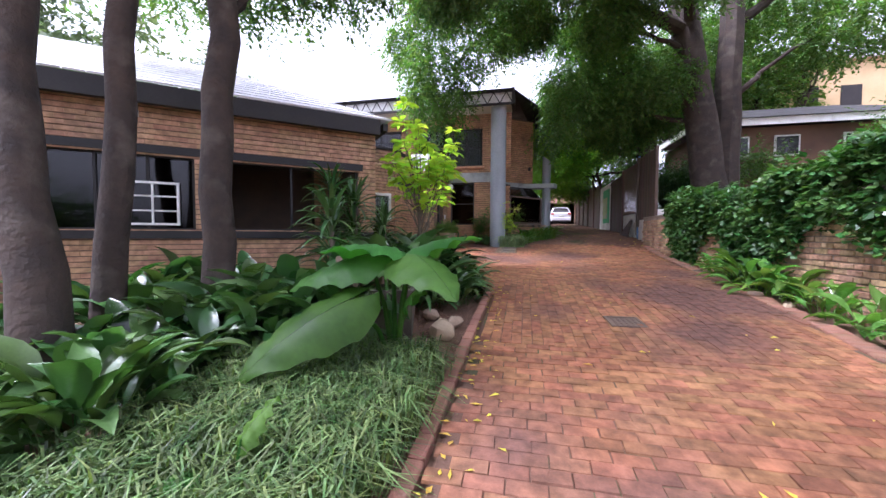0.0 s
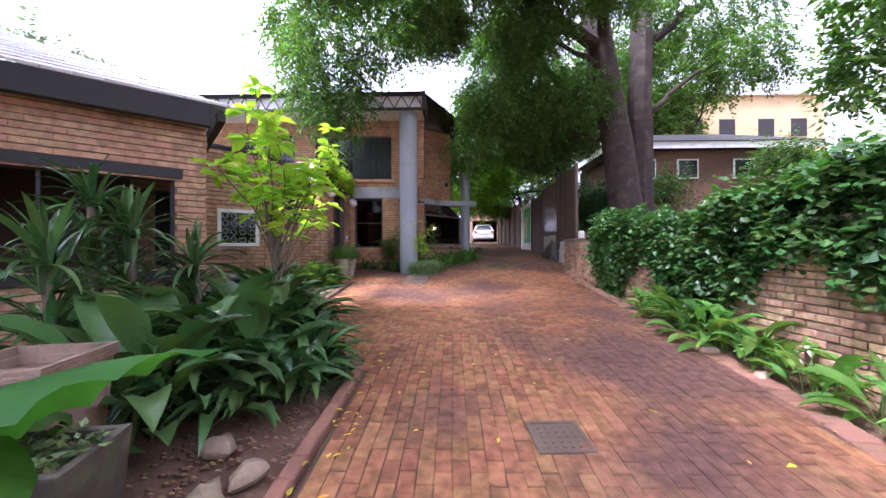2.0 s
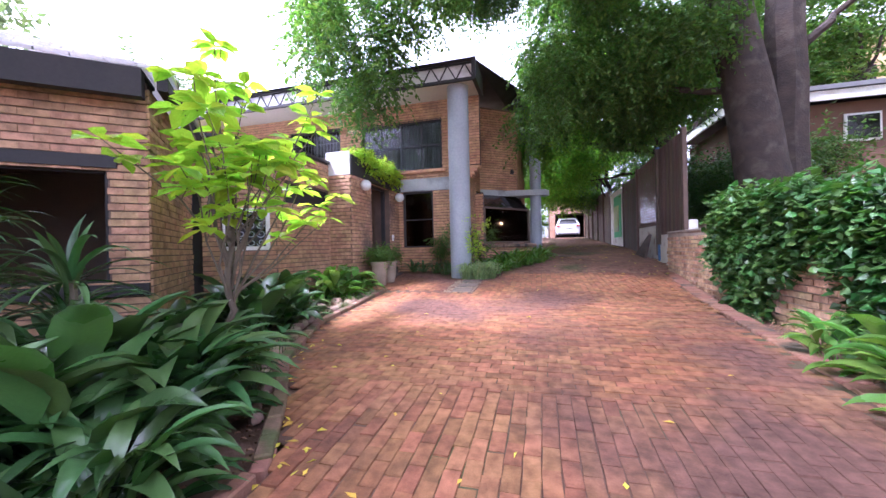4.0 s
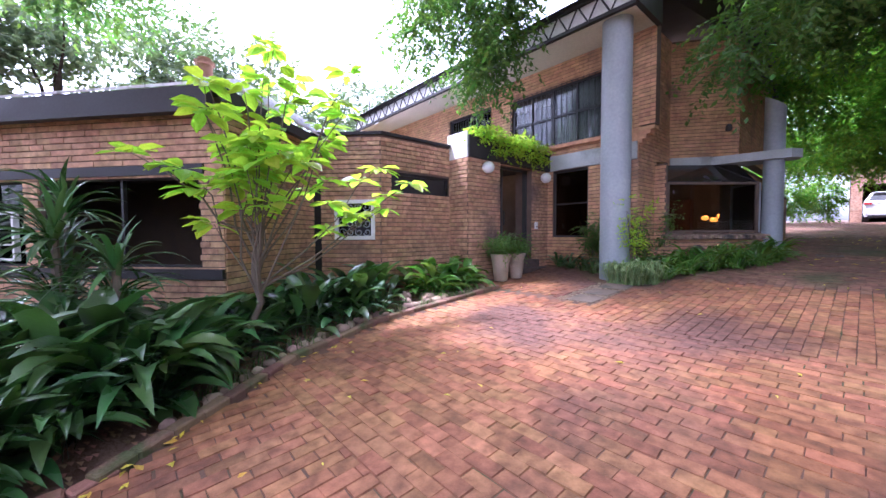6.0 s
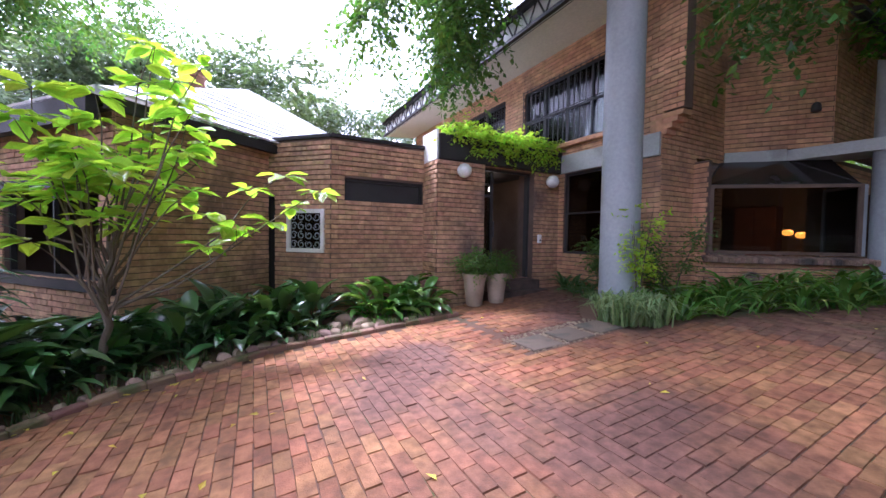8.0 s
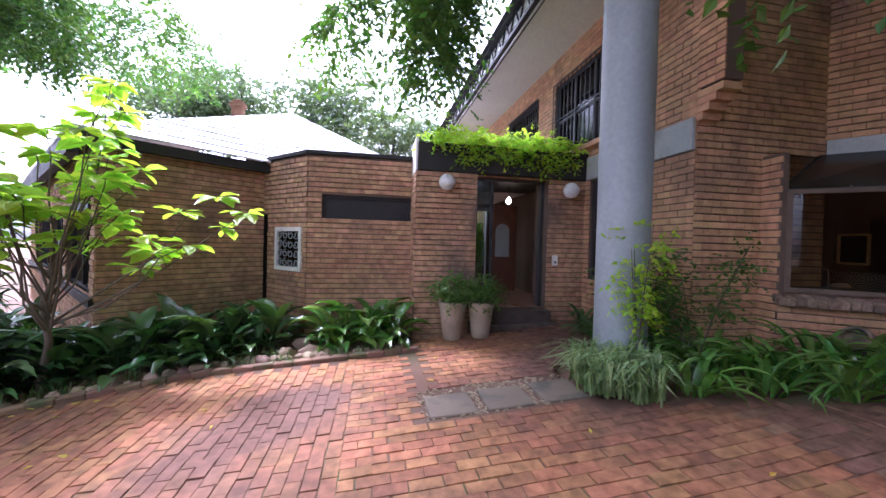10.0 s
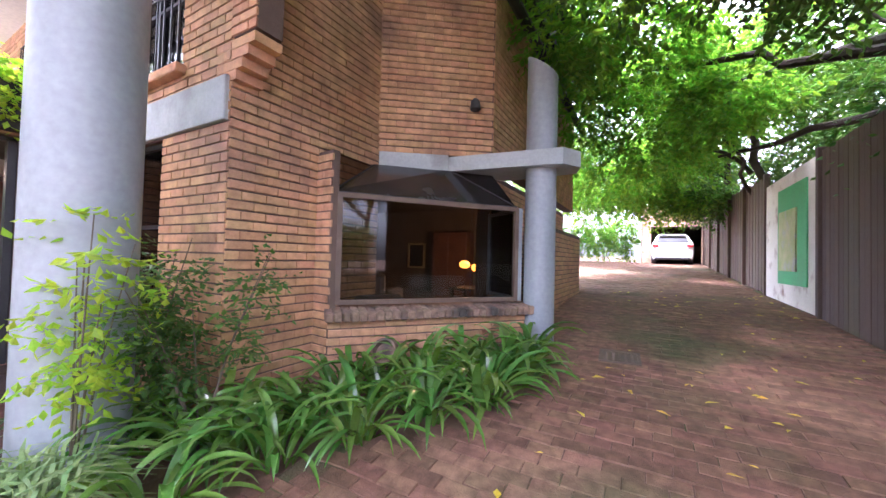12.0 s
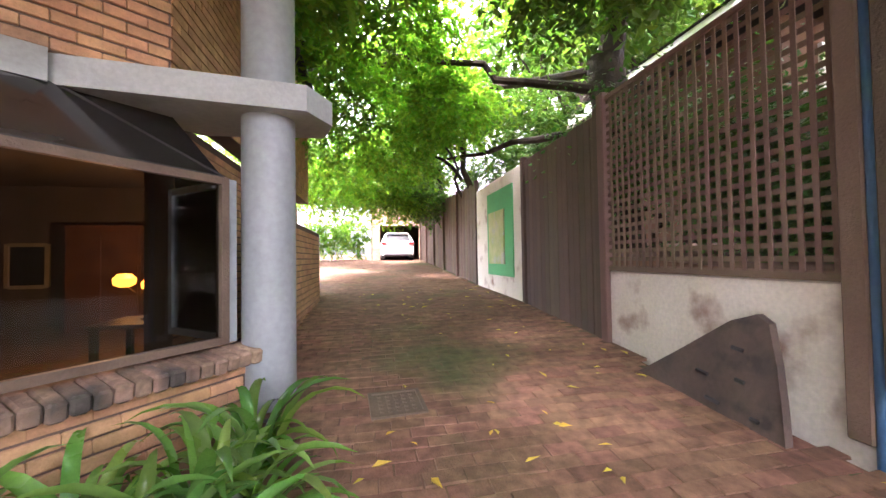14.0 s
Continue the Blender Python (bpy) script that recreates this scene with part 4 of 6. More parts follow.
    part("backrest", MB().box((0, 0.32, 0.6), (0.72, 0.16, 0.55), pose(0, 0, 0, -10).to_3x3(), 0, 0.06), "cloth", c)
    for s in (-0.38, 0.38):
        part("arm", MB().box((s, 0, 0.42), (0.14, 0.66, 0.42), None, 0, 0.05), "cloth", c)
    for sx in (-0.28, 0.28):
        for sy in (-0.26, 0.26):
            part("leg", MB().box((sx, sy, 0.08), (0.05, 0.05, 0.16)), "wood", c)
armchair(-1.1, 18.0, 200)
armchair(-0.6, 17.4, 150)
pic = thing("picture", "small picture in a gilt frame on the wall", "picture", at=(-2.6, 21.5, 2.75))
part("frame", MB().box((-0.24, 0, 0), (0.05, 0.04, 0.62)).box((0.24, 0, 0), (0.05, 0.04, 0.62)).box((0, 0, 0.3), (0.43, 0.038, 0.05)).box((0, 0, -0.3), (0.43, 0.038, 0.05)), "gold", pic)
part("print", MB().box((0, 0.01, 0), (0.43, 0.01, 0.55)), "dark", pic)
cab = thing("cabinet", "dark timber cabinet against the back wall", "cabinet", at=(-1.4, 21.25, 1.6))
part("body", MB().box((0, 0, 0.85), (0.9, 0.4, 1.7), None, 0, 0.01), "door", cab)
for s in (-0.22, 0.22):
    part("door", MB().box((s, -0.21, 0.85), (0.41, 0.02, 1.5), None, 0, 0.005), "door", cab)

lamp_light = new("lamp_light", bpy.data.lights.new("lamp_light", "POINT"))
lamp_light.data.energy, lamp_light.data.color, lamp_light.data.shadow_soft_size = 7, (1.0, 0.55, 0.22), 0.01
lamp_light.location = (0.08, 19.3, 2.98)
# added unlit rooms that close the other windows, dimness put into their wall colours
solid("wall_upper_back", MB().box((-5.5, 18.4, 5.4), (9.9, 0.12, 2.6)).box((-5.6, 17.0, 4.2), (9.6, 2.9, 0.08)).box((-10.5, 17.0, 5.4), (0.12, 2.9, 2.6)), "inner", "added inside walls that darken the upper windows", "wall", kind="structure")
solid("wall_wing_back", MB().box((-5.6, 11.0, 2.5), (0.1, 2.8, 3.0)), "inner", "added inside wall that darkens the low wing windows", "wall", kind="structure")
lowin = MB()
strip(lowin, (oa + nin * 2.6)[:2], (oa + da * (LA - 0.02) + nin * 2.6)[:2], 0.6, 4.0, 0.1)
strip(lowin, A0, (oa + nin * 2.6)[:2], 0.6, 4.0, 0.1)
solid("wall_low_back", lowin, "wood", "added inside walls of the low house with painted shade", "wall", kind="structure")
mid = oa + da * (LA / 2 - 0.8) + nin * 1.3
solid("ceiling_low", MB().box(mid + Vector((0, 0, 3.35)), (LA - 1.7, 2.6, 0.06), Matrix((da, nin, Vector((0, 0, 1)))).transposed()), "inner", "added ceiling that darkens the low house openings", "ceiling", kind="structure")

# porch fittings
def globe(y, z):
    g = thing("wall_lamp", "round opal wall lamp beside the front door", "lamp", "porch lamps", at=(-2.56, y, z))
    part("globe", MB().lathe((0.1, 0, 0), [(0.02, -0.13), (0.08, -0.11), (0.125, -0.05), (0.135, 0.0), (0.125, 0.05), (0.08, 0.11), (0.02, 0.13)], 20), "globe", g, smooth=True)
    part("mount", MB().box((0.0, 0, 0), (0.08, 0.1, 0.1), None, 0, 0.01), "black", g)
globe(12.87, 3.62)
globe(15.02, 3.6)
bell = thing("door_bell", "small white intercom box on the brick jamb", "door bell", at=(-2.64, 14.84, 2.4))
part("case", MB().box((0.02, 0, 0), (0.04, 0.1, 0.18), None, 0, 0.01), "white", bell)
part("button", MB().box((0.045, 0, -0.03), (0.012, 0.03, 0.03)), "black", bell)
spot = thing("spot_light", "small black floodlight on the upper brick wall", "lamp", at=(0.62, 17.98, 4.72))
part("bracket", MB().box((0.0, 0.05, 0), (0.04, 0.1, 0.05)), "black", spot)
part("head", MB().lathe((0.03, -0.05, -0.05), [(0.02, 0.12), (0.06, 0.08), (0.07, -0.02), (0.05, -0.04)], 14), "black", spot, smooth=True)


def tall_pot(x, y, s):
    z = gz(y)
    p = thing("plant_pot", "tall tapered cream clay pot with a soft green bush", "plant pot", "porch pots", at=(x, y, z))
    part("pot", MB().lathe((0, 0, 0), [(0.13 * s, 0), (0.15 * s, 0.02), (0.2 * s, 0.45 * s), (0.23 * s, 0.56 * s), (0.235 * s, 0.6 * s), (0.2 * s, 0.6 * s), (0.19 * s, 0.5 * s)], 24), "terracotta", p, smooth=True)
    return p


# ---- foliage builders ----
def diamonds(base, along, side, length, width, lift):
    """Leaves with a folded midrib: four corners each, from arrays."""
    tip = base + along * length[:, None]
    mid = base + along * (length * 0.45)[:, None]
    up = np.cross(along, side)
    a = mid + side * (width * 0.5)[:, None] + up * lift[:, None]
    b = mid - side * (width * 0.5)[:, None] + up * lift[:, None]
    return np.stack([base, b, tip, a], 1)


def unit(v):
    return v / np.maximum(np.linalg.norm(v, axis=-1, keepdims=True), 1e-6)


def foliage(clumps, leaf=0.09, wid=0.5, m=11, twig=0.5, droop=0.45, seed=1, shell=0.5):
    """Leafy twigs in clumps (x, y, z, rx, ry, rz, twigs): each twig carries m leaflets in two ranks."""
    rng = np.random.default_rng(seed)
    out = []
    for cx, cy, cz, rx, ry, rz, n in clumps:
        n = int(n)
        d = unit(rng.normal(size=(n, 3)))
        r = shell + (1 - shell) * rng.random(n) ** 0.6
        r = r * (0.75 + 0.25 * np.sin(d[:, 0] * 5 + cx) * np.cos(d[:, 1] * 4 + cy) + 0.12 * rng.normal(size=n))
        p = np.array([cx, cy, cz]) + d * r[:, None] * np.array([rx, ry, rz])
        heading = unit(d * np.array([1, 1, 0.3]) + rng.normal(size=(n, 3)) * 0.5 + np.array([0, 0, -droop]))
        s = (np.arange(m) + 0.6) / m
        L = twig * (0.6 + 0.8 * rng.random(n))
        pos = p[:, None] + heading[:, None] * (s[None, :] * L[:, None])[..., None] + np.array([0, 0, -1.0]) * (droop * 0.35 * (s[None, :] ** 2) * L[:, None])[..., None]
        rnd = unit(rng.normal(size=(n, 3)))
        side = unit(np.cross(heading, rnd * 0.5 + np.array([0, 0, 1.0])))
        sign = np.where(np.arange(m) % 2 == 0, 1.0, -1.0)
        along = unit(side[:, None] * sign[None, :, None] * 0.9 + heading[:, None] * 0.55 + rng.normal(size=(n, m, 3)) * 0.28 + np.array([0, 0, -0.25]))
        lside = unit(np.cross(along, unit(np.array([0, 0, 1.0]) + rng.normal(size=(n, m, 3)) * 0.35)))
        k = n * m
        ln = leaf * (0.65 + 0.7 * rng.random(k))
        out.append(diamonds(pos.reshape(k, 3), along.reshape(k, 3), lside.reshape(k, 3), ln, ln * wid, ln * 0.1))
    v = np.concatenate(out)
    return quads("leaves", v, np.arange(len(v) * 4).reshape(-1, 4))


def blade(length=0.6, width=0.09, e0=75, e1=-20, stalk=0.3, segs=8, fold=0.25, strap=False, bend=0.0):
    """One arching leaf from the origin towards +x."""
    v, q = [], []
    x = z = 0.0
    for i in range(segs + 1):
        s = i / segs
        e = radians(e0 + (e1 - e0) * s ** 1.3)
        if strap:
            w = width * min(1, 0.55 + s * 2) * max(0.02, 1 - max(0, (s - 0.55) / 0.45) ** 1.8)
        elif s < stalk:
            w = width * 0.07
        else:
            t = (s - stalk) / (1 - stalk)
            w = width * max(0.02, math.sin(math.pi * min(1, t ** 0.75 * 0.98 + 0.02)) ** 0.85)
        y0 = bend * s * s * length
        up = w * fold
        v += [(x - up * math.sin(e) * 0.5, y0 + w / 2, z + up), (x, y0, z), (x - up * math.sin(e) * 0.5, y0 - w / 2, z + up)]
        x += math.cos(e) * length / segs
        z += math.sin(e) * length / segs
    for i in range(segs):
        a = i * 3
        q += [(a, a + 1, a + 4, a + 3), (a + 1, a + 2, a + 5, a + 4)]
    return quads("leaf", v, q, True)


def kit(material, specs):
    ms = []
    for sp in specs:
        me = blade(**sp)
        me.materials.append(M[material])
        ms.append(me)
    return ms


BROAD = kit("broad", [dict(length=0.85, width=0.19, e0=80, e1=-30, stalk=0.36), dict(length=0.72, width=0.18, e0=65, e1=-35, stalk=0.3), dict(length=0.95, width=0.2, e0=86, e1=5, stalk=0.4, bend=0.08), dict(length=0.62, width=0.17, e0=45, e1=-25, stalk=0.25, bend=-0.06)])
CLIVIA = kit("strap_dark", [dict(length=0.8, width=0.085, e0=72, e1=-45, strap=True), dict(length=0.95, width=0.09, e0=82, e1=-30, strap=True, bend=0.05), dict(length=0.65, width=0.08, e0=50, e1=-40, strap=True), dict(length=0.9, width=0.08, e0=65, e1=-55, strap=True, bend=-0.05)])
AGA = kit("strap", [dict(length=0.6, width=0.058, e0=75, e1=-55, strap=True), dict(length=0.7, width=0.062, e0=85, e1=-35, strap=True, bend=0.08), dict(length=0.5, width=0.042, e0=50, e1=-45, strap=True), dict(length=0.62, width=0.045, e0=62, e1=-70, strap=True, bend=-0.08)])
LILY = kit("strap", [dict(length=0.55, width=0.12, e0=75, e1=-40, stalk=0.35), dict(length=0.48, width=0.11, e0=60, e1=-35, stalk=0.3), dict(length=0.6, width=0.12, e0=84, e1=-10, stalk=0.38, bend=0.06)])
DRAC = kit("broad", [dict(length=0.75, width=0.06, e0=70, e1=-30, strap=True), dict(length=0.7, width=0.06, e0=40, e1=-45, strap=True), dict(length=0.6, width=0.055, e0=85, e1=40, strap=True), dict(length=0.65, width=0.055, e0=10, e1=-60, strap=True)])
ASPI = kit("broad", [dict(length=0.85, width=0.115, e0=74, e1=-42, stalk=0.22), dict(length=0.95, width=0.12, e0=84, e1=-25, stalk=0.26, bend=0.06), dict(length=0.7, width=0.11, e0=52, e1=-40, stalk=0.2), dict(length=0.9, width=0.105, e0=66, e1=-55, stalk=0.22, bend=-0.05)])
HOSTA = kit("strap", [dict(length=0.72, width=0.17, e0=78, e1=-50, stalk=0.34), dict(length=0.64, width=0.16, e0=60, e1=-45, stalk=0.3, bend=0.05), dict(length=0.8, width=0.17, e0=86, e1=-25, stalk=0.38, bend=-0.05), dict(length=0.5, width=0.14, e0=40, e1=-35, stalk=0.28)])
prng = random.Random(11)


def clump(name, label, x, y, n, meshes, size=1.0, spread=0.16, z=None, group="", category="plant", crown_z=0.0, parent=None):
    z0 = gz(y) - 0.03 if z is None else z
    root = parent or thing(name, label, category, group, at=(x, y, z0))
    for k in range(n):
        ob = new("leaf", prng.choice(meshes))
        ob.parent = root
        a, r = prng.uniform(0, 360), spread * math.sqrt(prng.random())
        s = size * prng.uniform(0.7, 1.15)
        ob.matrix_basis = pose(r * math.cos(radians(a)), r * math.sin(radians(a)), crown_z, prng.uniform(-12, 12), prng.uniform(-10, 14), a + prng.uniform(-35, 35)) @ Matrix.Diagonal((s, s, s, 1))
    return root


# beds of the left garden
B1 = "dense clump of dark glossy broad leaves in the bed"
for k in range(58):
    x, y = prng.uniform(-3.4, -1.2), prng.uniform(1.5, 4.9)
    if x > -1.5 and y > 3.6 or (x > -1.95 and y < 3.6):
        continue
    clump("broadleaf_plant", B1, x, y, 18, BROAD, 0.88, 0.22, group="broad-leaved plants in the left bed")
for x, y in ((-1.4, 5.9), (-1.7, 6.2), (-1.5, 6.6), (-1.2, 6.95), (-1.9, 5.6), (-2.1, 6.3), (-1.05, 6.35), (-1.8, 6.9), (-1.45, 5.5)):
    clump("broadleaf_plant", B1, x, y, 26, BROAD, 1.3, 0.22, group="broad-leaved plants in the left bed")
for k in range(16):
    clump("broadleaf_plant", B1, prng.uniform(-5.0, -3.7), prng.uniform(2.9, 5.8), 18, BROAD, 1.0, 0.22, group="broad-leaved plants in the left bed")
for x, y in ((-1.5, 4.3), (-1.75, 4.6), (-2.0, 4.4), (-2.3, 4.55), (-2.55, 4.4), (-2.8, 4.6), (-1.9, 4.15), (-2.4, 4.15)):
    clump("broadleaf_plant", B1, x, y, 24, BROAD, 1.12, 0.22, group="broad-leaved plants in the left bed")
for k in range(34):
    y = prng.uniform(6.9, 9.4)
    x = left_edge(y) - prng.uniform(0.95, 1.8)
    clump("broadleaf_plant", B1, x, y, 18, BROAD, 0.85, 0.2, group="broad-leaved plants in the left bed")
for x, y, s in ((-0.45, 6.1, 0.9), (-0.7, 6.5, 1.0), (-1.0, 6.6, 1.2), (-1.05, 7.05, 1.2), (-1.2, 6.1, 1.15), (-1.5, 7.1, 1.25), (-0.75, 5.95, 0.9), (-1.6, 6.6, 1.25), (-1.05, 5.7, 0.9), (-1.7, 5.9, 1.1), (-1.5, 7.6, 1.0), (-0.75, 6.3, 1.1), (-1.8, 7.5, 1.15)):
    clump("aspidistra", "big clump of dark arching aspidistra leaves near the kerb", x, y, 29, ASPI, s, 0.18, group="aspidistra clumps near the kerb")
for x, y, s in ((-2.0, 8.75, 1.0), (-2.35, 9.0, 1.1), (-2.6, 9.35, 1.1), (-2.15, 9.35, 0.95), (-2.45, 9.75, 1.05), (-2.85, 9.7, 1.1), (-2.3, 10.1, 0.85), (-2.75, 10.3, 0.9), (-3.0, 10.05, 0.95), (-2.05, 9.7, 0.7)):
    clump("broadleaf_plant", B1, x, y, 20, BROAD, s, 0.2, group="broad-leaved plants in the left bed")
for x, y, s in ((-2.35, 11.25, 1.05), (-2.6, 11.5, 1.2), (-2.25, 11.6, 1.05), (-2.5, 11.85, 1.15), (-2.75, 11.2, 1.0), (-2.3, 12.0, 1.0), (-2.8, 11.8, 1.1)):
    clump("peace_lily", "leafy clump with broad light-catching leaves by the wing wall", x, y, 20, HOSTA, s, 0.16, group="leafy plants along the wing wall")
for y in np.arange(3.0, 9.6, 0.32):
    clump("ground_lily", "bright green leafy plant at the foot of the old wall", 4.28 + prng.uniform(-0.15, 0.15), float(y), 18, prng.choice((LILY, HOSTA)), 1.0, 0.18, group="leafy plants along the garden wall")
for x, y in ((-0.25, 14.95), (-0.05, 15.25), (0.2, 15.5), (0.15, 15.0), (0.45, 15.85), (0.75, 16.1), (0.55, 15.55), (1.0, 16.5), (1.25, 16.8), (1.05, 16.15), (1.35, 17.2), (1.5, 17.0), (0.35, 16.1), (0.75, 16.6), (1.05, 17.0), (0.3, 15.1), (1.45, 16.6), (0.4, 14.65), (0.6, 15.2), (0.9, 15.65), (1.2, 16.05), (1.5, 16.4), (1.6, 17.0), (1.55, 17.5)):
    clump("agapanthus", "bright green clump of arching strap leaves under the bay", x, y, 27, AGA, 1.0, 0.13, group="agapanthus under the bay window")
for x, y in ((-1.75, 15.0), (-1.35, 14.85), (-1.0, 14.65), (-1.0, 15.05), (-2.1, 15.1), (-0.6, 15.1)):
    clump("clivia", "dark arching strap leaves in the bed by the front window", x, y, 22, CLIVIA, 0.62, 0.12, group="clivia by the front window")

# dracaenas and the yucca-like rosettes
for x, y, zt, s in ((-2.35, 5.7, 1.95, 1.0), (-2.8, 6.5, 2.5, 0.9), (-2.35, 6.45, 2.2, 0.95), (-2.0, 6.9, 1.9, 0.9)):
    t = thing("dracaena", "dracaena with a bare stem and a rosette of long leaves", "plant", "dracaenas", at=(x, y, gz(y) - 0.05))
    h = zt - gz(y)
    part("stem", MB().tube([(0, 0, 0), (0.03, 0.02, h * 0.5), (0, 0, h + 0.05)], [0.06, 0.045, 0.035], 8), "twig", t)
    clump("", "", 0, 0, 30, DRAC, s, 0.04, parent=t, crown_z=h)
    for lo in (0.82, 0.62, 0.45):
        clump("", "", 0, 0, 20, DRAC, s * 0.95, 0.05, parent=t, crown_z=h * lo)


# elephant ear
def ear_leaf(L, W):
    v, q, rows = [], [], 18
    for i in range(rows + 1):
        t = -0.3 + 1.3 * i / rows
        w = W * max(0.0, math.sin(math.pi * min(1, ((t + 0.3) / 1.3) ** 0.62))) ** 0.75
        inner = 0.16 * W * max(0, -t / 0.3) + 0.0015
        for side in (-1, 1):
            for c in range(5):
                y = side * (inner + (max(w, inner) - inner) * c / 4)
                z = -0.3 * max(t, 0) ** 2 * L - 0.55 * y * y / W + 0.02 * math.sin(i * 1.5 + c) * (c / 4) + 0.004 * math.cos(i * math.pi) * min(1, c) - 0.1 * max(-t, 0)
                v.append((t * L, y, z))
    for i in range(rows):
        for sd in (0, 1):
            for c in range(4):
                a = i * 10 + sd * 5 + c
                q.append((a, a + 1, a + 11, a + 10))
    me = quads("leaf", v, q, True)
    me.materials.append(M["ear"])
    return me
ear = thing("elephant_ear", "elephant ear plant with huge bright green heart-shaped leaves", "plant", at=(-0.7, 4.0, gz(4.0) - 0.03))
eb = Vector(ear.location)
EARS = [((-0.66, 3.8, 1.58), (-1.12, 3.5, 1.72), (0, 0.3, 0.95), 0.36), ((-0.41, 3.64, 1.54), (0.03, 3.2, 1.43), (0.08, -0.22, 0.96), 0.34), ((-0.48, 3.81, 1.57), (0.0, 4.12, 1.83), (-0.35, 0.1, 0.9), 0.27),
        ((-0.84, 3.66, 1.52), (-1.42, 3.38, 1.42), (0.05, -0.25, 0.95), 0.32), ((-0.88, 3.37, 1.18), (-1.44, 2.76, 0.88), (0.2, -0.5, 0.85), 0.35), ((-0.95, 4.3, 1.35), (-1.4, 4.7, 1.3), (-0.2, 0.1, 0.95), 0.28), ((-0.55, 3.9, 1.1), (-0.42, 3.6, 1.32), (-0.1, -0.6, 0.7), 0.2)]
for at_, tip_, nrm, wid_ in EARS:
    at_, tip_ = Vector(at_) - eb, Vector(tip_) - eb
    ax = (tip_ - at_)
    L = ax.length
    ax.normalize()
    ay = Vector(nrm).cross(ax).normalized()
    az = ax.cross(ay)
    lf = new("leaf", ear_leaf(L * 1.02, wid_ * 0.8))
    lf.parent = ear
    lf.matrix_basis = Matrix.Translation(at_) @ Matrix((ax, ay, az)).transposed().to_4x4()
    part("stalk", MB().tube([(at_.x * 0.08, at_.y * 0.08, 0), (at_.x * 0.4, at_.y * 0.4, at_.z * 0.55), (at_.x * 0.85, at_.y * 0.85, at_.z * 0.93), at_ - Vector((0, 0, 0.01))], [0.028, 0.022, 0.014, 0.009], 7), "ear", ear, smooth=True)
young = thing("elephant_ear", "small elephant ear seedling with upright pale leaves", "plant", at=(-0.92, 2.25, gz(2.25)))
for x, y, z, rz, pt, L in ((0.02, 0.05, 0.32, 60, -55, 0.24), (-0.16, -0.12, 0.22, 200, 10, 0.26)):
    lf = new("leaf", ear_leaf(L, L * 0.3))
    lf.parent = young
    lf.matrix_basis = pose(x, y, z, 10, pt, rz)
    part("stalk", MB().tube([(0, 0, 0), (x * 0.5, y * 0.5, z * 0.6), (x, y, z)], 0.008, 6), "ear", young)


def grass_mesh(pts, seed, h=0.28, w=0.012, per=40):
    rng = np.random.default_rng(seed)
    vs = []
    for x, y in pts:
        n = per
        a = rng.random(n) * 2 * np.pi
        L = h * (0.6 + 0.7 * rng.random(n))
        lean = 0.3 + 0.9 * rng.random(n)
        base = np.stack([x + 0.05 * rng.normal(size=n), y + 0.05 * rng.normal(size=n), np.full(n, gz(y) - 0.03)], 1)
        hd = np.stack([np.cos(a), np.sin(a), np.zeros(n)], 1)
        sd = np.stack([-np.sin(a), np.cos(a), np.zeros(n)], 1) * w / 2
        p1 = base + hd * (L * 0.35 * lean)[:, None] + np.array([0, 0, 1.0]) * (L * 0.75)[:, None]
        p2 = base + hd * (L * 0.95 * lean)[:, None] + np.array([0, 0, 1.0]) * (L * (1.0 - 0.45 * lean))[:, None]
        vs.append(np.stack([base - sd, base + sd, p1 + sd, p1 - sd, p2 + sd * 0.15, p2 - sd * 0.15], 1))
    v = np.concatenate(vs)
    k = np.arange(len(v)) * 6
    q = np.concatenate([np.stack([k, k + 1, k + 2, k + 3], 1), np.stack([k + 3, k + 2, k + 4, k + 5], 1)])
    return quads("blades", v, q)
gp = [(prng.uniform(-1.9, -0.25), prng.uniform(1.0, 3.9)) for _ in range(330)]
gp = [p for p in gp if p[0] < left_edge(p[1]) - 0.12]
solid("mondo_grass", grass_mesh(gp, 3, 0.33, 0.012, 52), "grassy", "tufted dark and straw green border grass", "grass", kind="stuff")
solid("border_grass", grass_mesh([(left_edge(y) - prng.uniform(0.15, 0.5), y) for y in np.arange(7.5, 12, 0.24)], 8, 0.18, 0.009, 30), "grassy", "short grass tufts behind the kerb", "grass", kind="stuff")
for x, y in ((0.1, 13.95), (-0.2, 14.0), (0.3, 14.2), (0.02, 14.3)):
    solid("spider_plant", grass_mesh([(x + prng.uniform(-0.1, 0.1), y + prng.uniform(-0.1, 0.1)) for _ in range(7)], int(x * 100 + 900), 0.42, 0.02, 34), "pale", "pale variegated spider plant spilling over the paving", "plant", "spider plants")


# ---- trees ----
def wander(p0, p1, n, amp, seed):
    rng = random.Random(seed)
    p0, p1 = Vector(p0), Vector(p1)
    pts = []
    for i in range(n + 1):
        t = i / n
        w = math.sin(math.pi * t) * amp
        pts.append(p0.lerp(p1, t) + Vector((rng.uniform(-w, w), rng.uniform(-w, w), rng.uniform(-w, w) * 0.4)))
    return pts


def limb(p0, p1, r0, r1, seed, amp=0.18, n=7, sides=9):
    pts = wander(p0, p1, n, amp, seed)
    return MB().tube(pts, [r0 + (r1 - r0) * (i / n) ** 0.8 for i in range(n + 1)], sides)


def tree(label, limbs, clumps, leafmat, crown=None, group="", **kw):
    """limbs: (p0, p1, r0, r1); the first is the trunk."""
    p = limbs[0][0]
    t = thing("tree", label, "tree", group, at=p)
    b = Vector(p)
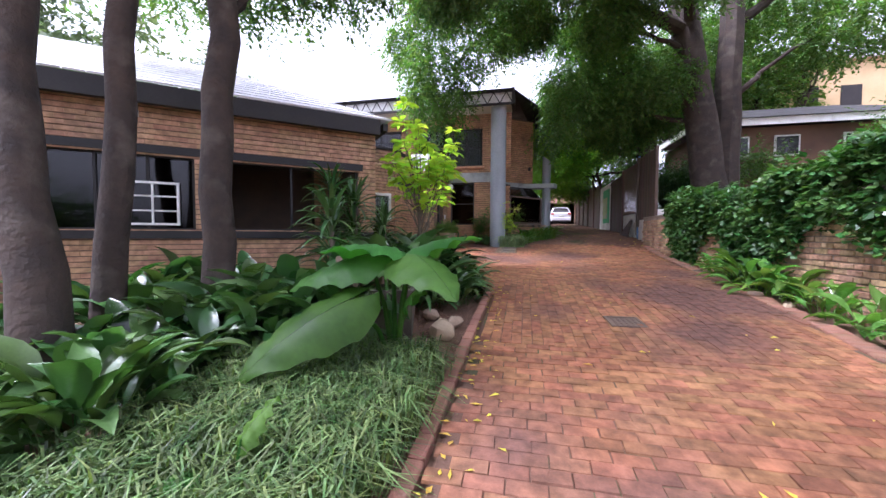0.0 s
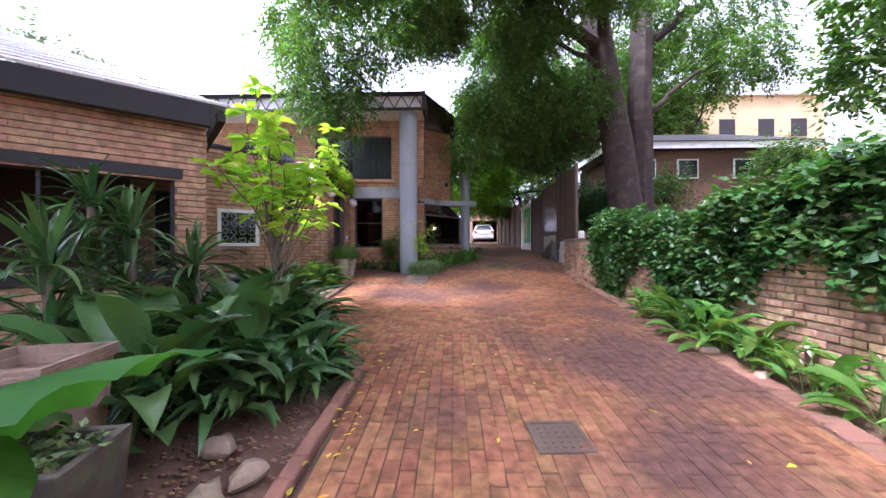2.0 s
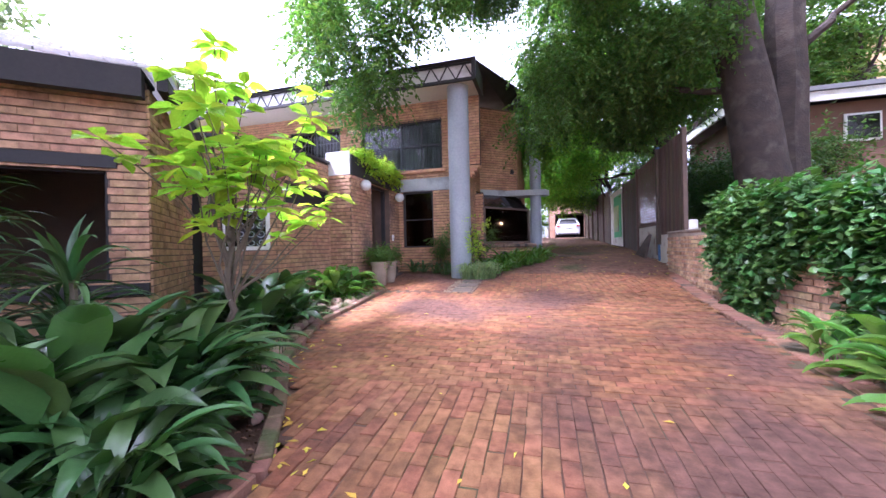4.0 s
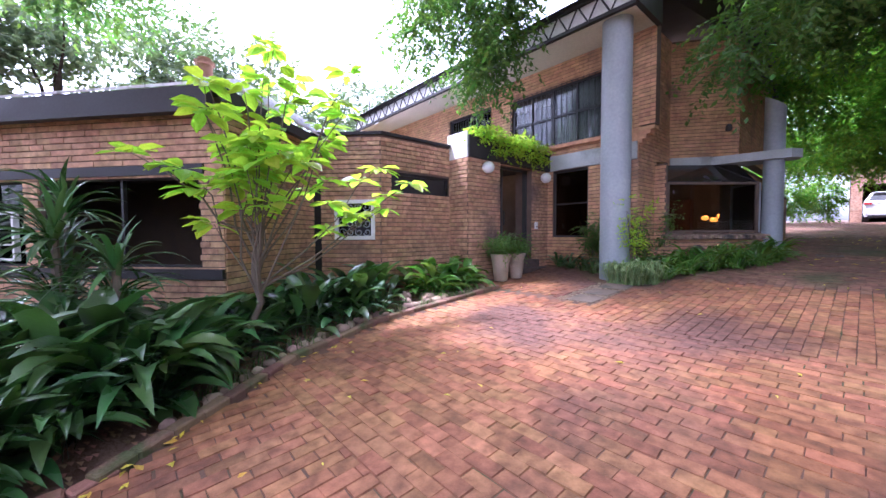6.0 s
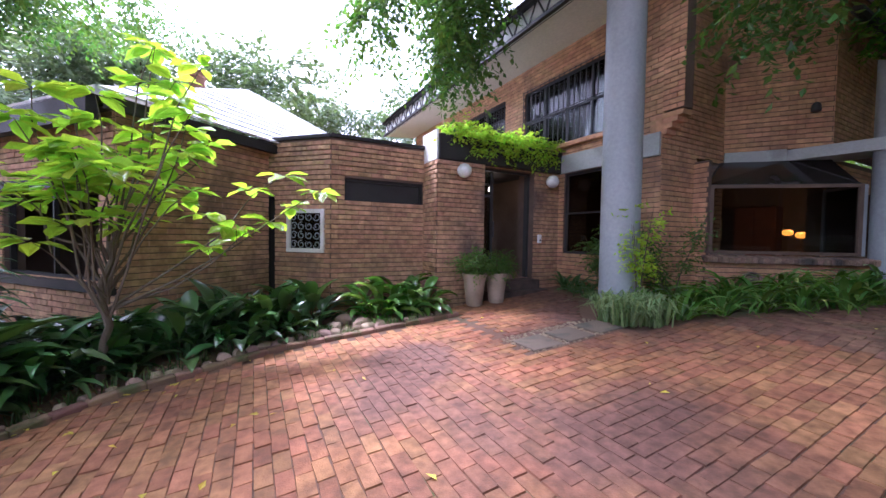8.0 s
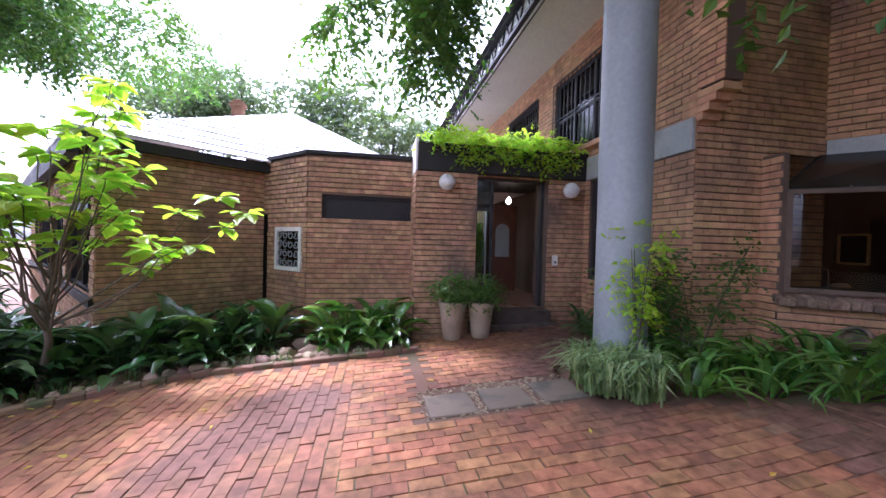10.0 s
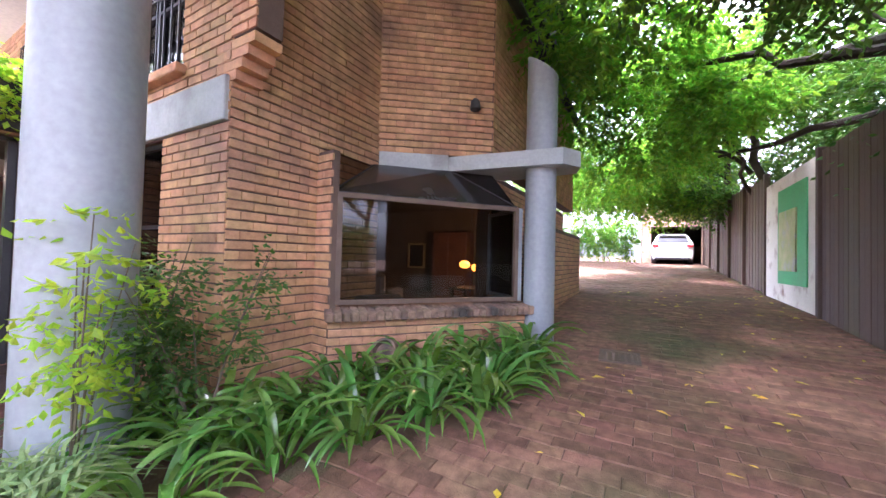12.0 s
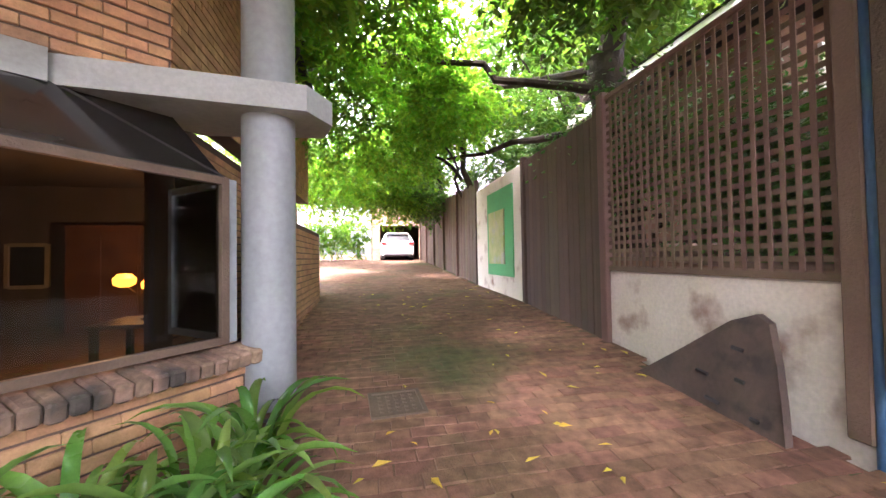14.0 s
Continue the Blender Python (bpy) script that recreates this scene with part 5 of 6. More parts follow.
    for k, (a, c, r0, r1) in enumerate(limbs):
        mb = limb(Vector(a) - b, Vector(c) - b, r0, r1, 31 * k + int(p[0] * 7), 0.05 if k < 2 and r0 > 0.13 else 0.2, 9 if k == 0 else 7, 14 if k == 0 else 8)
        part("trunk" if k == 0 else "limb", mb, "bark", t, smooth=True)
    if clumps:
        me = foliage([(x - p[0], y - p[1], z - p[2], *r) for x, y, z, *r in clumps], **kw)
        me.materials.append(M[leafmat])
        o_ = new("crown", me)
        o_.parent = t
    return t


# three trunks of the front garden and their crown; unseen clumps are added for shade
tree("leaning grey trunk of a garden tree with an unseen shading clump", [((-3.0, 2.75, 0.2), (-4.25, 3.2, 5.5), 0.2, 0.13), ((-4.25, 3.2, 5.4), (-4.8, 2.2, 8.2), 0.14, 0.05), ((-4.15, 3.15, 5.0), (-2.8, 4.4, 7.8), 0.11, 0.04), ((-4.3, 3.1, 6.0), (-1.8, 1.0, 8.3), 0.07, 0.02)],
     # the last clump and its limb are unseen, added to shade the drive
     [(-4.3, 2.6, 8.0, 2.2, 2.2, 1.2, 800), (-2.7, 4.4, 7.4, 1.7, 1.7, 1.0, 560), (-5.6, 3.4, 6.8, 1.4, 1.4, 0.9, 400), (-1.7, 0.9, 8.4, 1.4, 1.3, 0.7, 720)], "canopy", leaf=0.11, seed=21, group="garden trees at the low house")
tree("straight grey trunk of a garden tree with unseen shading clumps", [((-3.5, 3.45, 0.3), (-3.3, 3.75, 6.2), 0.15, 0.1), ((-3.3, 3.75, 6.1), (-2.2, 5.0, 8.6), 0.1, 0.04), ((-3.3, 3.7, 5.6), (-4.8, 4.8, 7.6), 0.09, 0.03), ((-2.5, 4.7, 8.0), (-2.2, 4.2, 10.2), 0.05, 0.02), ((-2.3, 4.9, 8.3), (-3.0, 7.9, 10.4), 0.05, 0.02), ((-2.3, 4.9, 8.2), (-0.6, 10.6, 8.5), 0.06, 0.015)],
     # clumps above z 8 are unseen, added with their limbs to shade the drive
     [(-3.3, 4.3, 7.6, 1.9, 1.9, 1.1, 700), (-4.7, 5.4, 6.6, 1.3, 1.2, 0.8, 380), (-6.5, 6.5, 7.2, 1.8, 1.6, 1.1, 420), (-2.0, 3.4, 7.0, 1.3, 1.3, 0.8, 320), (-2.4, 4.2, 10.0, 1.5, 1.6, 0.8, 420), (-3.0, 6.2, 10.3, 1.4, 1.4, 0.8, 380), (-1.6, 2.8, 9.8, 1.2, 1.2, 0.8, 300), (-0.5, 5.9, 8.4, 1.1, 1.1, 0.7, 560), (-0.5, 7.9, 8.7, 1.3, 1.2, 0.7, 860), (-0.3, 9.8, 8.7, 1.3, 1.1, 0.7, 860)], "canopy", leaf=0.11, seed=22, group="garden trees at the low house")
tree("straight dark trunk forking above the eave", [((-3.12, 4.4, 0.4), (-3.0, 4.5, 5.8), 0.185, 0.15), ((-3.0, 4.5, 4.3), (-2.3, 5.4, 5.6), 0.07, 0.03), ((-3.0, 4.5, 5.7), (-2.8, 6.2, 8.4), 0.1, 0.04), ((-2.3, 5.4, 5.5), (-1.6, 7.0, 6.4), 0.035, 0.012)],
     [(-2.9, 6.6, 6.2, 1.1, 1.0, 0.6, 300), (-3.1, 6.0, 8.0, 1.9, 1.7, 1.0, 600), (-1.9, 7.4, 7.0, 0.9, 0.9, 0.6, 200), (-4.0, 6.3, 5.9, 0.9, 0.7, 0.45, 170), (-1.7, 6.2, 7.0, 1.0, 1.0, 0.7, 220)], "canopy", leaf=0.1, seed=23, group="garden trees at the low house")
# great twin-stemmed tree behind the garden wall, with unseen clumps added for shade
tree("great twin-stemmed tree rising behind the garden wall with unseen shading clumps",
     [((7.0, 15.2, 1.9), (5.5, 15.0, 10.5), 0.56, 0.42), ((7.25, 15.4, 1.9), (7.35, 15.4, 11.0), 0.48, 0.34), ((5.9, 15.0, 8.6), (1.0, 12.8, 10.2), 0.26, 0.1), ((1.0, 12.8, 10.2), (-2.8, 12.7, 8.8), 0.1, 0.03), ((7.5, 15.4, 9.0), (10.8, 16.0, 11.5), 0.2, 0.06), ((6.15, 15.05, 7.0), (4.2, 17.5, 8.5), 0.14, 0.05), ((5.9, 15.0, 8.8), (4.2, 10.5, 11.0), 0.2, 0.06), ((7.3, 15.4, 6.4), (9.6, 14.8, 8.2), 0.12, 0.03), ((6.0, 15.0, 8.0), (3.4, 14.0, 8.8), 0.12, 0.03), ((6.3, 15.05, 5.6), (3.6, 16.2, 6.6), 0.11, 0.03), ((4.8, 15.6, 6.2), (3.9, 18.2, 6.1), 0.05, 0.02), ((-2.0, 12.7, 9.2), (-3.0, 10.7, 7.8), 0.04, 0.015)],
     [(-2.3, 12.7, 7.4, 1.0, 0.9, 1.2, 230), (-3.0, 12.9, 6.5, 0.5, 0.45, 1.0, 110), (-1.7, 12.5, 6.2, 0.45, 0.45, 1.1, 110), (-2.3, 12.5, 5.5, 0.35, 0.35, 0.7, 80), (-0.9, 12.6, 7.6, 0.9, 0.7, 0.8, 140), (-2.3, 12.8, 9.3, 1.5, 1.0, 1.1, 380), (-0.4, 12.7, 9.0, 1.3, 1.0, 1.0, 300), (-3.6, 12.8, 8.2, 0.8, 0.7, 0.9, 160),
      # high clumps over the drive are unseen, added to darken the paving
      (0.8, 12.4, 9.6, 2.0, 1.5, 1.0, 800), (3.2, 12.6, 10.2, 2.0, 2.0, 1.2, 1500), (3.8, 8.0, 10.8, 2.0, 2.0, 1.0, 1200), (5.4, 12.4, 9.6, 1.8, 2.0, 1.0, 900), (2.6, 10.2, 10.6, 1.6, 1.6, 0.9, 900), (4.6, 10.0, 10.8, 2.2, 2.4, 1.3, 1300), (9.6, 15.6, 10.6, 3.0, 2.6, 1.8, 900), (7.2, 17.0, 9.4, 2.2, 2.0, 1.6, 600), (4.0, 17.2, 8.6, 2.0, 1.6, 1.4, 1000), (10.2, 14.8, 8.2, 1.6, 1.6, 1.2, 420), (3.2, 14.2, 9.0, 1.5, 1.4, 1.0, 800), (3.0, 16.4, 9.8, 1.8, 1.6, 0.9, 900), (0.4, 14.4, 9.2, 1.4, 1.1, 0.6, 760), (2.4, 17.2, 7.8, 1.3, 1.2, 0.6, 620), (2.4, 19.2, 8.0, 1.3, 1.2, 0.6, 560), (2.2, 16.2, 7.8, 1.5, 1.3, 1.0, 360),
      # the clump at (-1.5, 10.5, 8.3) is unseen too, added for shade
      (1.3, 14.3, 5.0, 0.35, 0.35, 0.5, 30), (1.7, 14.9, 5.7, 0.8, 0.7, 0.6, 100), (2.2, 15.2, 6.8, 1.2, 1.0, 0.8, 220), (5.8, 18.5, 7.4, 1.6, 1.4, 1.3, 420), (3.7, 15.9, 6.5, 1.2, 1.2, 0.8, 620), (4.8, 14.6, 7.0, 1.2, 1.2, 0.8, 560), (5.4, 16.8, 6.6, 1.2, 1.2, 1.0, 520), (4.4, 18.2, 6.0, 1.1, 1.1, 0.8, 420), (2.6, 17.6, 6.4, 0.9, 0.9, 0.7, 260), (-1.5, 10.5, 8.3, 1.2, 1.0, 0.6, 700), (-2.6, 11.3, 6.9, 0.5, 0.45, 0.8, 80), (-2.7, 11.2, 5.9, 0.32, 0.32, 0.6, 45)],
     "canopy", leaf=0.12, m=13, twig=0.55, droop=0.8, seed=24)
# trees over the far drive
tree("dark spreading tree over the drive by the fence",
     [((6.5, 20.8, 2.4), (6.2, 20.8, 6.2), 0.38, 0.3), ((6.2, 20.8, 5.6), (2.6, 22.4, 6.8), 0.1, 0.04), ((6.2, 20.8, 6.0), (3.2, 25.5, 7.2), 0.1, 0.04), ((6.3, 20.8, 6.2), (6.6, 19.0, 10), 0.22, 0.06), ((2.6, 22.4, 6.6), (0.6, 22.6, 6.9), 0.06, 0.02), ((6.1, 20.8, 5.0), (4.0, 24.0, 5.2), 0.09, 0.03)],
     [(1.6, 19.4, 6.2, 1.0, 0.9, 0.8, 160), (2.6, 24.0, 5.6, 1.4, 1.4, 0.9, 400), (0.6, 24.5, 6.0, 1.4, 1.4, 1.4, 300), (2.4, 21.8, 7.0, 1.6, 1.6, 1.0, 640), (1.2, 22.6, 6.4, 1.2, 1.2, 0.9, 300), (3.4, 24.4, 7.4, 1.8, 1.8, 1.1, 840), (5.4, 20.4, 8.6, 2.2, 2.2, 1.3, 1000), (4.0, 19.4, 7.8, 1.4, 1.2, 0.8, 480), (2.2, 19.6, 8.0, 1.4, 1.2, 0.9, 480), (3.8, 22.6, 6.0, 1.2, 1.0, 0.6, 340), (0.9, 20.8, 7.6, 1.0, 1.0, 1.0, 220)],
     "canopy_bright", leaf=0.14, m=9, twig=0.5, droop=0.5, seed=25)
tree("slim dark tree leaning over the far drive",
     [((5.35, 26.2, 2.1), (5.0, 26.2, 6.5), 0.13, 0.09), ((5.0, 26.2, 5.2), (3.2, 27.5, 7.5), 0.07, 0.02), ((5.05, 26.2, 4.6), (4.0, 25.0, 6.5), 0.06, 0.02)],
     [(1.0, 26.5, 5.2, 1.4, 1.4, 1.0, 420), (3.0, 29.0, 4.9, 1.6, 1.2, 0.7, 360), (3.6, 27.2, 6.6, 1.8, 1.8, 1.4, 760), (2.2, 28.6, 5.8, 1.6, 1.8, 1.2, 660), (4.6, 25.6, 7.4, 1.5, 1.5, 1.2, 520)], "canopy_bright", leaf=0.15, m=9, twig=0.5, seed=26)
tree("dark shade tree beside the garage",
     [((5.3, 30.6, 2.4), (5.1, 30.6, 7.0), 0.16, 0.1), ((5.1, 30.6, 6.0), (2.4, 31.5, 7.5), 0.08, 0.03)],
     [(3.6, 31.0, 6.4, 2.4, 2.2, 1.5, 840), (1.0, 30.5, 6.2, 1.8, 1.8, 1.5, 600), (4.6, 33.5, 6.6, 1.8, 1.6, 1.4, 520), (-1.2, 32.0, 6.6, 2.0, 2.0, 2.2, 640), (6.6, 28.0, 5.6, 1.5, 1.8, 1.6, 520), (6.4, 24.4, 6.2, 1.0, 1.4, 1.4, 420), (4.4, 29.5, 5.0, 1.2, 1.4, 0.7, 360), (5.6, 29.0, 8.4, 2.2, 2.2, 1.6, 600)], "canopy", leaf=0.16, m=9, seed=27)
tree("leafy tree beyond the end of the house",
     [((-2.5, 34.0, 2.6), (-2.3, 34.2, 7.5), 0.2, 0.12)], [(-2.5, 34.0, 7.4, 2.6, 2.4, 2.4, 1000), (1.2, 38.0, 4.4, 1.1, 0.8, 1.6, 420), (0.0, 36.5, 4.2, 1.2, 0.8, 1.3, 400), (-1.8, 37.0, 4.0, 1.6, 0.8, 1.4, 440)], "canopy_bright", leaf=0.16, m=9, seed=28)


# young lime-green tree in the bed
def rosettes(centres, n, leaf, seed):
    rng = np.random.default_rng(seed)
    out = []
    for c in centres:
        a = rng.random(n) * 2 * np.pi
        e = rng.uniform(-0.35, 0.45, n)
        along = np.stack([np.cos(a) * np.cos(e), np.sin(a) * np.cos(e), np.sin(e)], 1)
        side = unit(np.cross(along, unit(np.array([0, 0, 1.0]) + 0.25 * rng.normal(size=(n, 3)))))
        L = leaf * (0.6 + 0.6 * rng.random(n))
        base = np.array(c) + along * 0.03
        tip, m1, m2 = base + along * L[:, None] - np.array([0, 0, 0.22]) * L[:, None], base + along * (L * 0.35)[:, None], base + along * (L * 0.7)[:, None] - np.array([0, 0, 0.07]) * L[:, None]
        w = L * 0.24
        up = np.array([0, 0, 0.03]) * L[:, None]
        out.append(np.stack([base, m1 + side * w[:, None] + up, m2 + side * w[:, None] + up, tip, m2 - side * w[:, None] + up, m1 - side * w[:, None] + up, m1, m2], 1))
    v = np.concatenate(out)
    k = np.arange(len(v))[:, None] * 8
    q = np.concatenate([k + np.array([0, 6, 1, 1]) * 0 + np.array([0, 6, 7, 1]), k + np.array([1, 7, 3, 2]), k + np.array([0, 5, 7, 6]), k + np.array([5, 4, 3, 7])])
    return quads("leaves", v, q)
LT = (-1.68, 8.05, gz(8.05) - 0.03)
lime = thing("young_tree", "young tree with thin stems and lime-green leaf whorls", "tree", at=LT)
part("trunk", limb((0, 0, 0), (0.0, 0.1, 1.5), 0.045, 0.03, 5, 0.06), "twig", lime, smooth=True)
lrng = random.Random(9)
tips = []
reach = [(-0.16, -1.0, 2.2), (0.15, -0.6, 2.05), (0.05, 2.15, 2.15), (-0.15, 1.75, 2.35), (0.2, 1.6, 1.75)]
for k in range(23):
    a, hz = lrng.uniform(0, 2 * math.pi), 2.0 + 1.85 * lrng.random() ** 0.7
    rr = lrng.uniform(0.35, 0.9) * (1.0 - 0.35 * max(0, (hz - 2.9) / 1.0))
    reach.append((rr * math.cos(a), rr * 1.1 * math.sin(a) + 0.4, hz))
for k, tip in enumerate(reach):
    tip = Vector(tip)
    start = Vector((0, 0.08, lrng.uniform(0.6, 1.4)))
    bend = [start.lerp(tip, f) + Vector((lrng.uniform(-0.09, 0.09), lrng.uniform(-0.09, 0.09), dz)) for f, dz in ((0.3, -0.1), (0.55, -0.06), (0.8, 0.03))]
    part("branch", MB().tube([start, *bend, tip], [0.016, 0.012, 0.009, 0.007, 0.004], 6), "twig", lime, smooth=True)
    tips += [tip, bend[2] + Vector((lrng.uniform(-0.12, 0.12), lrng.uniform(-0.12, 0.12), 0.06))]
    if k % 2 == 0 or k < 6:
        side = bend[1] + Vector((lrng.uniform(-0.25, 0.25), lrng.uniform(-0.25, 0.25), lrng.uniform(0.05, 0.25)))
        part("branch", MB().tube([bend[1], side], [0.006, 0.003], 5), "twig", lime)
        tips.append(side)
part("crown", rosettes(tips, 9, 0.27, 4), "lime", lime)

# shrubs by the column and pier
def shrub(x, y, h, label, leafmat, n, seed, r=0.3, leaf=0.06):
    s = thing("shrub", label, "shrub", at=(x, y, gz(y) - 0.03))
    rng = random.Random(seed)
    cl = []
    for k in range(6):
        tip = (rng.uniform(-r, r), rng.uniform(-r, r), h * rng.uniform(0.55, 1.0))
        part("branch", MB().tube([(0, 0, 0), (tip[0] * 0.4, tip[1] * 0.4, tip[2] * 0.5), tip], [0.009, 0.006, 0.003], 5), "twig", s)
        cl += [(tip[0] * 0.85, tip[1] * 0.85, tip[2] * 0.85, 0.16, 0.16, 0.22, n), (tip[0] * 0.5, tip[1] * 0.5, tip[2] * 0.55, 0.14, 0.14, 0.2, n)]
    me = foliage(cl, leaf, 0.55, 7, 0.2, 0.2, seed, 0.1)
    me.materials.append(M[leafmat])
    c = new("leaves", me)
    c.parent = s
    return s
shrub(-0.1, 14.45, 1.9, "lanky light green shrub climbing beside the column", "lime", 9, 3, 0.3, 0.07)
shrub(0.0, 15.05, 1.5, "thin dark-leaved shrub in front of the brick pier", "canopy", 15, 4, 0.4, 0.06)
shrub(-0.75, 15.0, 1.5, "thin dark-leaved shrub against the front window", "canopy", 16, 5, 0.35, 0.06)
shrub(-1.3, 15.15, 1.3, "thin dark-leaved shrub against the front window", "canopy", 18, 6, 0.3, 0.06)
for (x, y, s), sd in (((-2.18, 12.95, 0.95), 1), ((-2.12, 13.38, 0.9), 2)):
    p = tall_pot(x, y, s)
    me = foliage([(0, 0, 0.8 * s, 0.33, 0.33, 0.26, 240)], 0.05, 0.5, 9, 0.2, 0.3, 70 + sd, 0.2)
    me.materials.append(M["canopy"])
    c = new("bush", me)
    c.parent = p

# creeper on the garden wall
crng = np.random.default_rng(6)
cl = []
for y in np.arange(3.6, 12.4, 0.22):
    cl.append((4.62 + crng.uniform(-0.12, 0.2), y, 2.55 + 0.11 * math.sin(y * 1.3) + 0.1 * (y < 8), 0.28, 0.25, 0.3, 80))
    low = 1.6 + 0.35 * math.sin(y * 2.1) + (-0.5 if 8.2 < y < 9.2 or 10.7 < y < 11.4 else 0.22 if y < 7 else 0.1)
    zz = 2.2
    while zz > low:
        cl.append((4.54, y + crng.uniform(-0.1, 0.1), zz, 0.1, 0.2, 0.2, 38))
        zz -= 0.26
ivy = foliage(cl, 0.098, 0.85, 6, 0.22, 0.7, 14, 0.3)
solid("creeper", ivy, "creeper", "thick green creeper hanging over the old garden wall", "creeper", kind="stuff")
porch_ivy = foliage([(-2.7 + 0.1 * math.sin(k), 12.7 + k * 0.2, 4.4, 0.32, 0.2, 0.2, 44) for k in range(13)] + [(-2.52, 13.2 + k * 0.2, 4.15, 0.1, 0.16, 0.24, 22) for k in range(10)], 0.075, 0.7, 6, 0.2, 0.4, 15, 0.2)
solid("porch_creeper", porch_ivy, "lime", "bright green creeper growing along the porch roof", "creeper", kind="stuff")


# ---- far surroundings ----
def far_tree(label, x, y, h, r, leafmat, seed, flat=False, n=260, leaf=0.3):
    z = gz(y) + (1.0 if x > 5.1 else 0.0)
    cl = []
    rng = random.Random(seed)
    for k in range(7):
        a = rng.uniform(0, 6.28)
        rr = r * rng.uniform(0.2, 0.8)
        cl.append((x + rr * math.cos(a), y + rr * math.sin(a), z + h * rng.uniform(0.55, 0.98), r * 0.5, r * 0.5, (0.12 if flat else 0.32) * r, n / 7 * 2))
    th = min(0.35, 0.035 * h)
    limbs = [((x, y, z - 0.2), (x + 0.3 * h / 10, y, z + h * 0.8), th, th * 0.35)] + [((x, y, z + h * 0.45), (c[0], c[1], c[2]), th * 0.35, 0.02) for c in cl[:4]]
    return tree(label, limbs, cl, leafmat, leaf=leaf, m=8, twig=0.9, droop=0.2, seed=seed, group="trees beyond the roofs")
far_tree("distant flat-topped cedar behind the low roof", -20, 20, 10.5, 5.5, "haze_leaf", 41, True, 420)
far_tree("distant cedar behind the low roof", -26, 13, 12, 6, "haze_leaf", 42, True, 420)
far_tree("distant layered cedar above the low roof", -18.5, 5.0, 10.5, 5.0, "haze_leaf", 59, True, 460)
far_tree("distant garden tree beyond the low house", -16, 8.5, 9.5, 4.0, "haze_leaf", 43, False, 380)
far_tree("distant garden tree beyond the low house", -15, 1.0, 10, 5, "haze_leaf", 44, False, 380)
far_tree("tall tree beyond the neighbouring house", 15, 29, 11, 5, "canopy", 45, False, 420)
far_tree("tall tree beyond the neighbouring house", 9.5, 27, 10, 4.5, "canopy", 46, False, 420)
far_tree("tall tree before the ochre building", 17.5, 29, 13, 4.2, "canopy", 85, False, 420)
far_tree("tall tree before the ochre building", 12.5, 27, 12, 3.8, "canopy", 86, False, 420)
far_tree("tree in the neighbouring garden", 16, 14, 8, 3.5, "canopy", 47, False, 380)
far_tree("tree behind the fence", 9, 29, 10, 4, "canopy", 48, False, 420)
far_tree("tree behind the garage", 3, 47, 11, 6, "canopy_bright", 49, False, 420)
far_tree("tree behind the garage", -6, 45, 11, 6, "canopy_bright", 50, False, 420)
# shrubs added to darken what the bay window mirrors
for bx_, by_, bh_, sd_ in ((7.8, 8.2, 1.5, 61), (8.7, 7.5, 1.7, 63), (8.6, 6.6, 1.6, 64), (7.2, 6.4, 1.5, 65), (10.4, 10.0, 1.7, 67), (12.4, 8.6, 2.2, 68)):
    far_tree("bushy shrub added behind the old wall for the window reflection", bx_, by_, bh_, 1.2, "canopy", sd_, False, 420, 0.13)
for bx_, by_, bh_, sd_ in ((7.1, 17.0, 1.75, 71), (7.1, 17.3, 0.9, 72), (7.1, 18.6, 1.75, 73), (7.2, 18.3, 0.9, 74), (6.5, 20.2, 2.2, 75)):
    far_tree("dark shrub behind the lattice screen", bx_, by_, bh_, 0.85, "creeper", sd_, False, 420, 0.1)
for bx_, by_, bh_, sd_ in ((-6.3, 1.0, 2.6, 87), (-8.0, -0.3, 3.0, 88), (-4.8, 0.0, 2.2, 89)):
    far_tree("dark garden shrub before the low house", bx_, by_, bh_, 1.25, "creeper", sd_, False, 420, 0.13)
far_tree("small shrub before the neighbouring house", 9.9, 18.6, 2.4, 0.7, "canopy", 57, False, 160, 0.14)
far_tree("bushy shrub before the neighbouring house", 14.6, 17.6, 3.6, 1.5, "canopy", 58, False, 420, 0.14)
# two unseen trees added as dark backdrop for the bay window reflection
far_tree("unseen leafy tree added behind the old wall for the window reflection", 15.0, 8.6, 6.0, 2.4, "canopy", 53, False, 420, 0.16)
far_tree("unseen leafy tree added behind the old wall for the window reflection", 13.0, 5.4, 6.5, 2.6, "canopy", 54, False, 420, 0.16)
for bx_, by_, bh_, sd_ in ((-9.4, 12.9, 2.2, 81), (-9.6, 14.0, 2.6, 82), (-9.2, 15.0, 2.0, 83), (-9.8, 13.4, 1.2, 84)):
    far_tree("sunny garden shrub behind the glazed hall", bx_, by_, bh_, 1.0, "canopy_bright", sd_, False, 420, 0.13)
far_tree("tree in the street garden", 9, -6, 9, 4, "canopy", 51, False, 300)
far_tree("tree in the street garden", -6, -9, 9, 4, "canopy", 52, False, 300)
px_, py_ = -27, 15
palm = thing("palm_tree", "distant grey-green feather palm above the roofs", "tree", at=(px_, py_, gz(py_)))
part("trunk", limb((0, 0, 0), (0.3, 0, 11.0), 0.3, 0.22, 8, 0.1), "bark", palm, smooth=True)
fr = []
for k in range(26):
    a, e = k * 2.4, 0.9 - 0.07 * k
    pts = [np.array([0.3 + math.cos(a) * s * 2.6 * math.cos(e), math.sin(a) * s * 2.6 * math.cos(e), 11.0 + 2.6 * (s * math.sin(e) - 0.55 * s * s)]) for s in np.linspace(0.05, 1, 14)]
    for i in range(13):
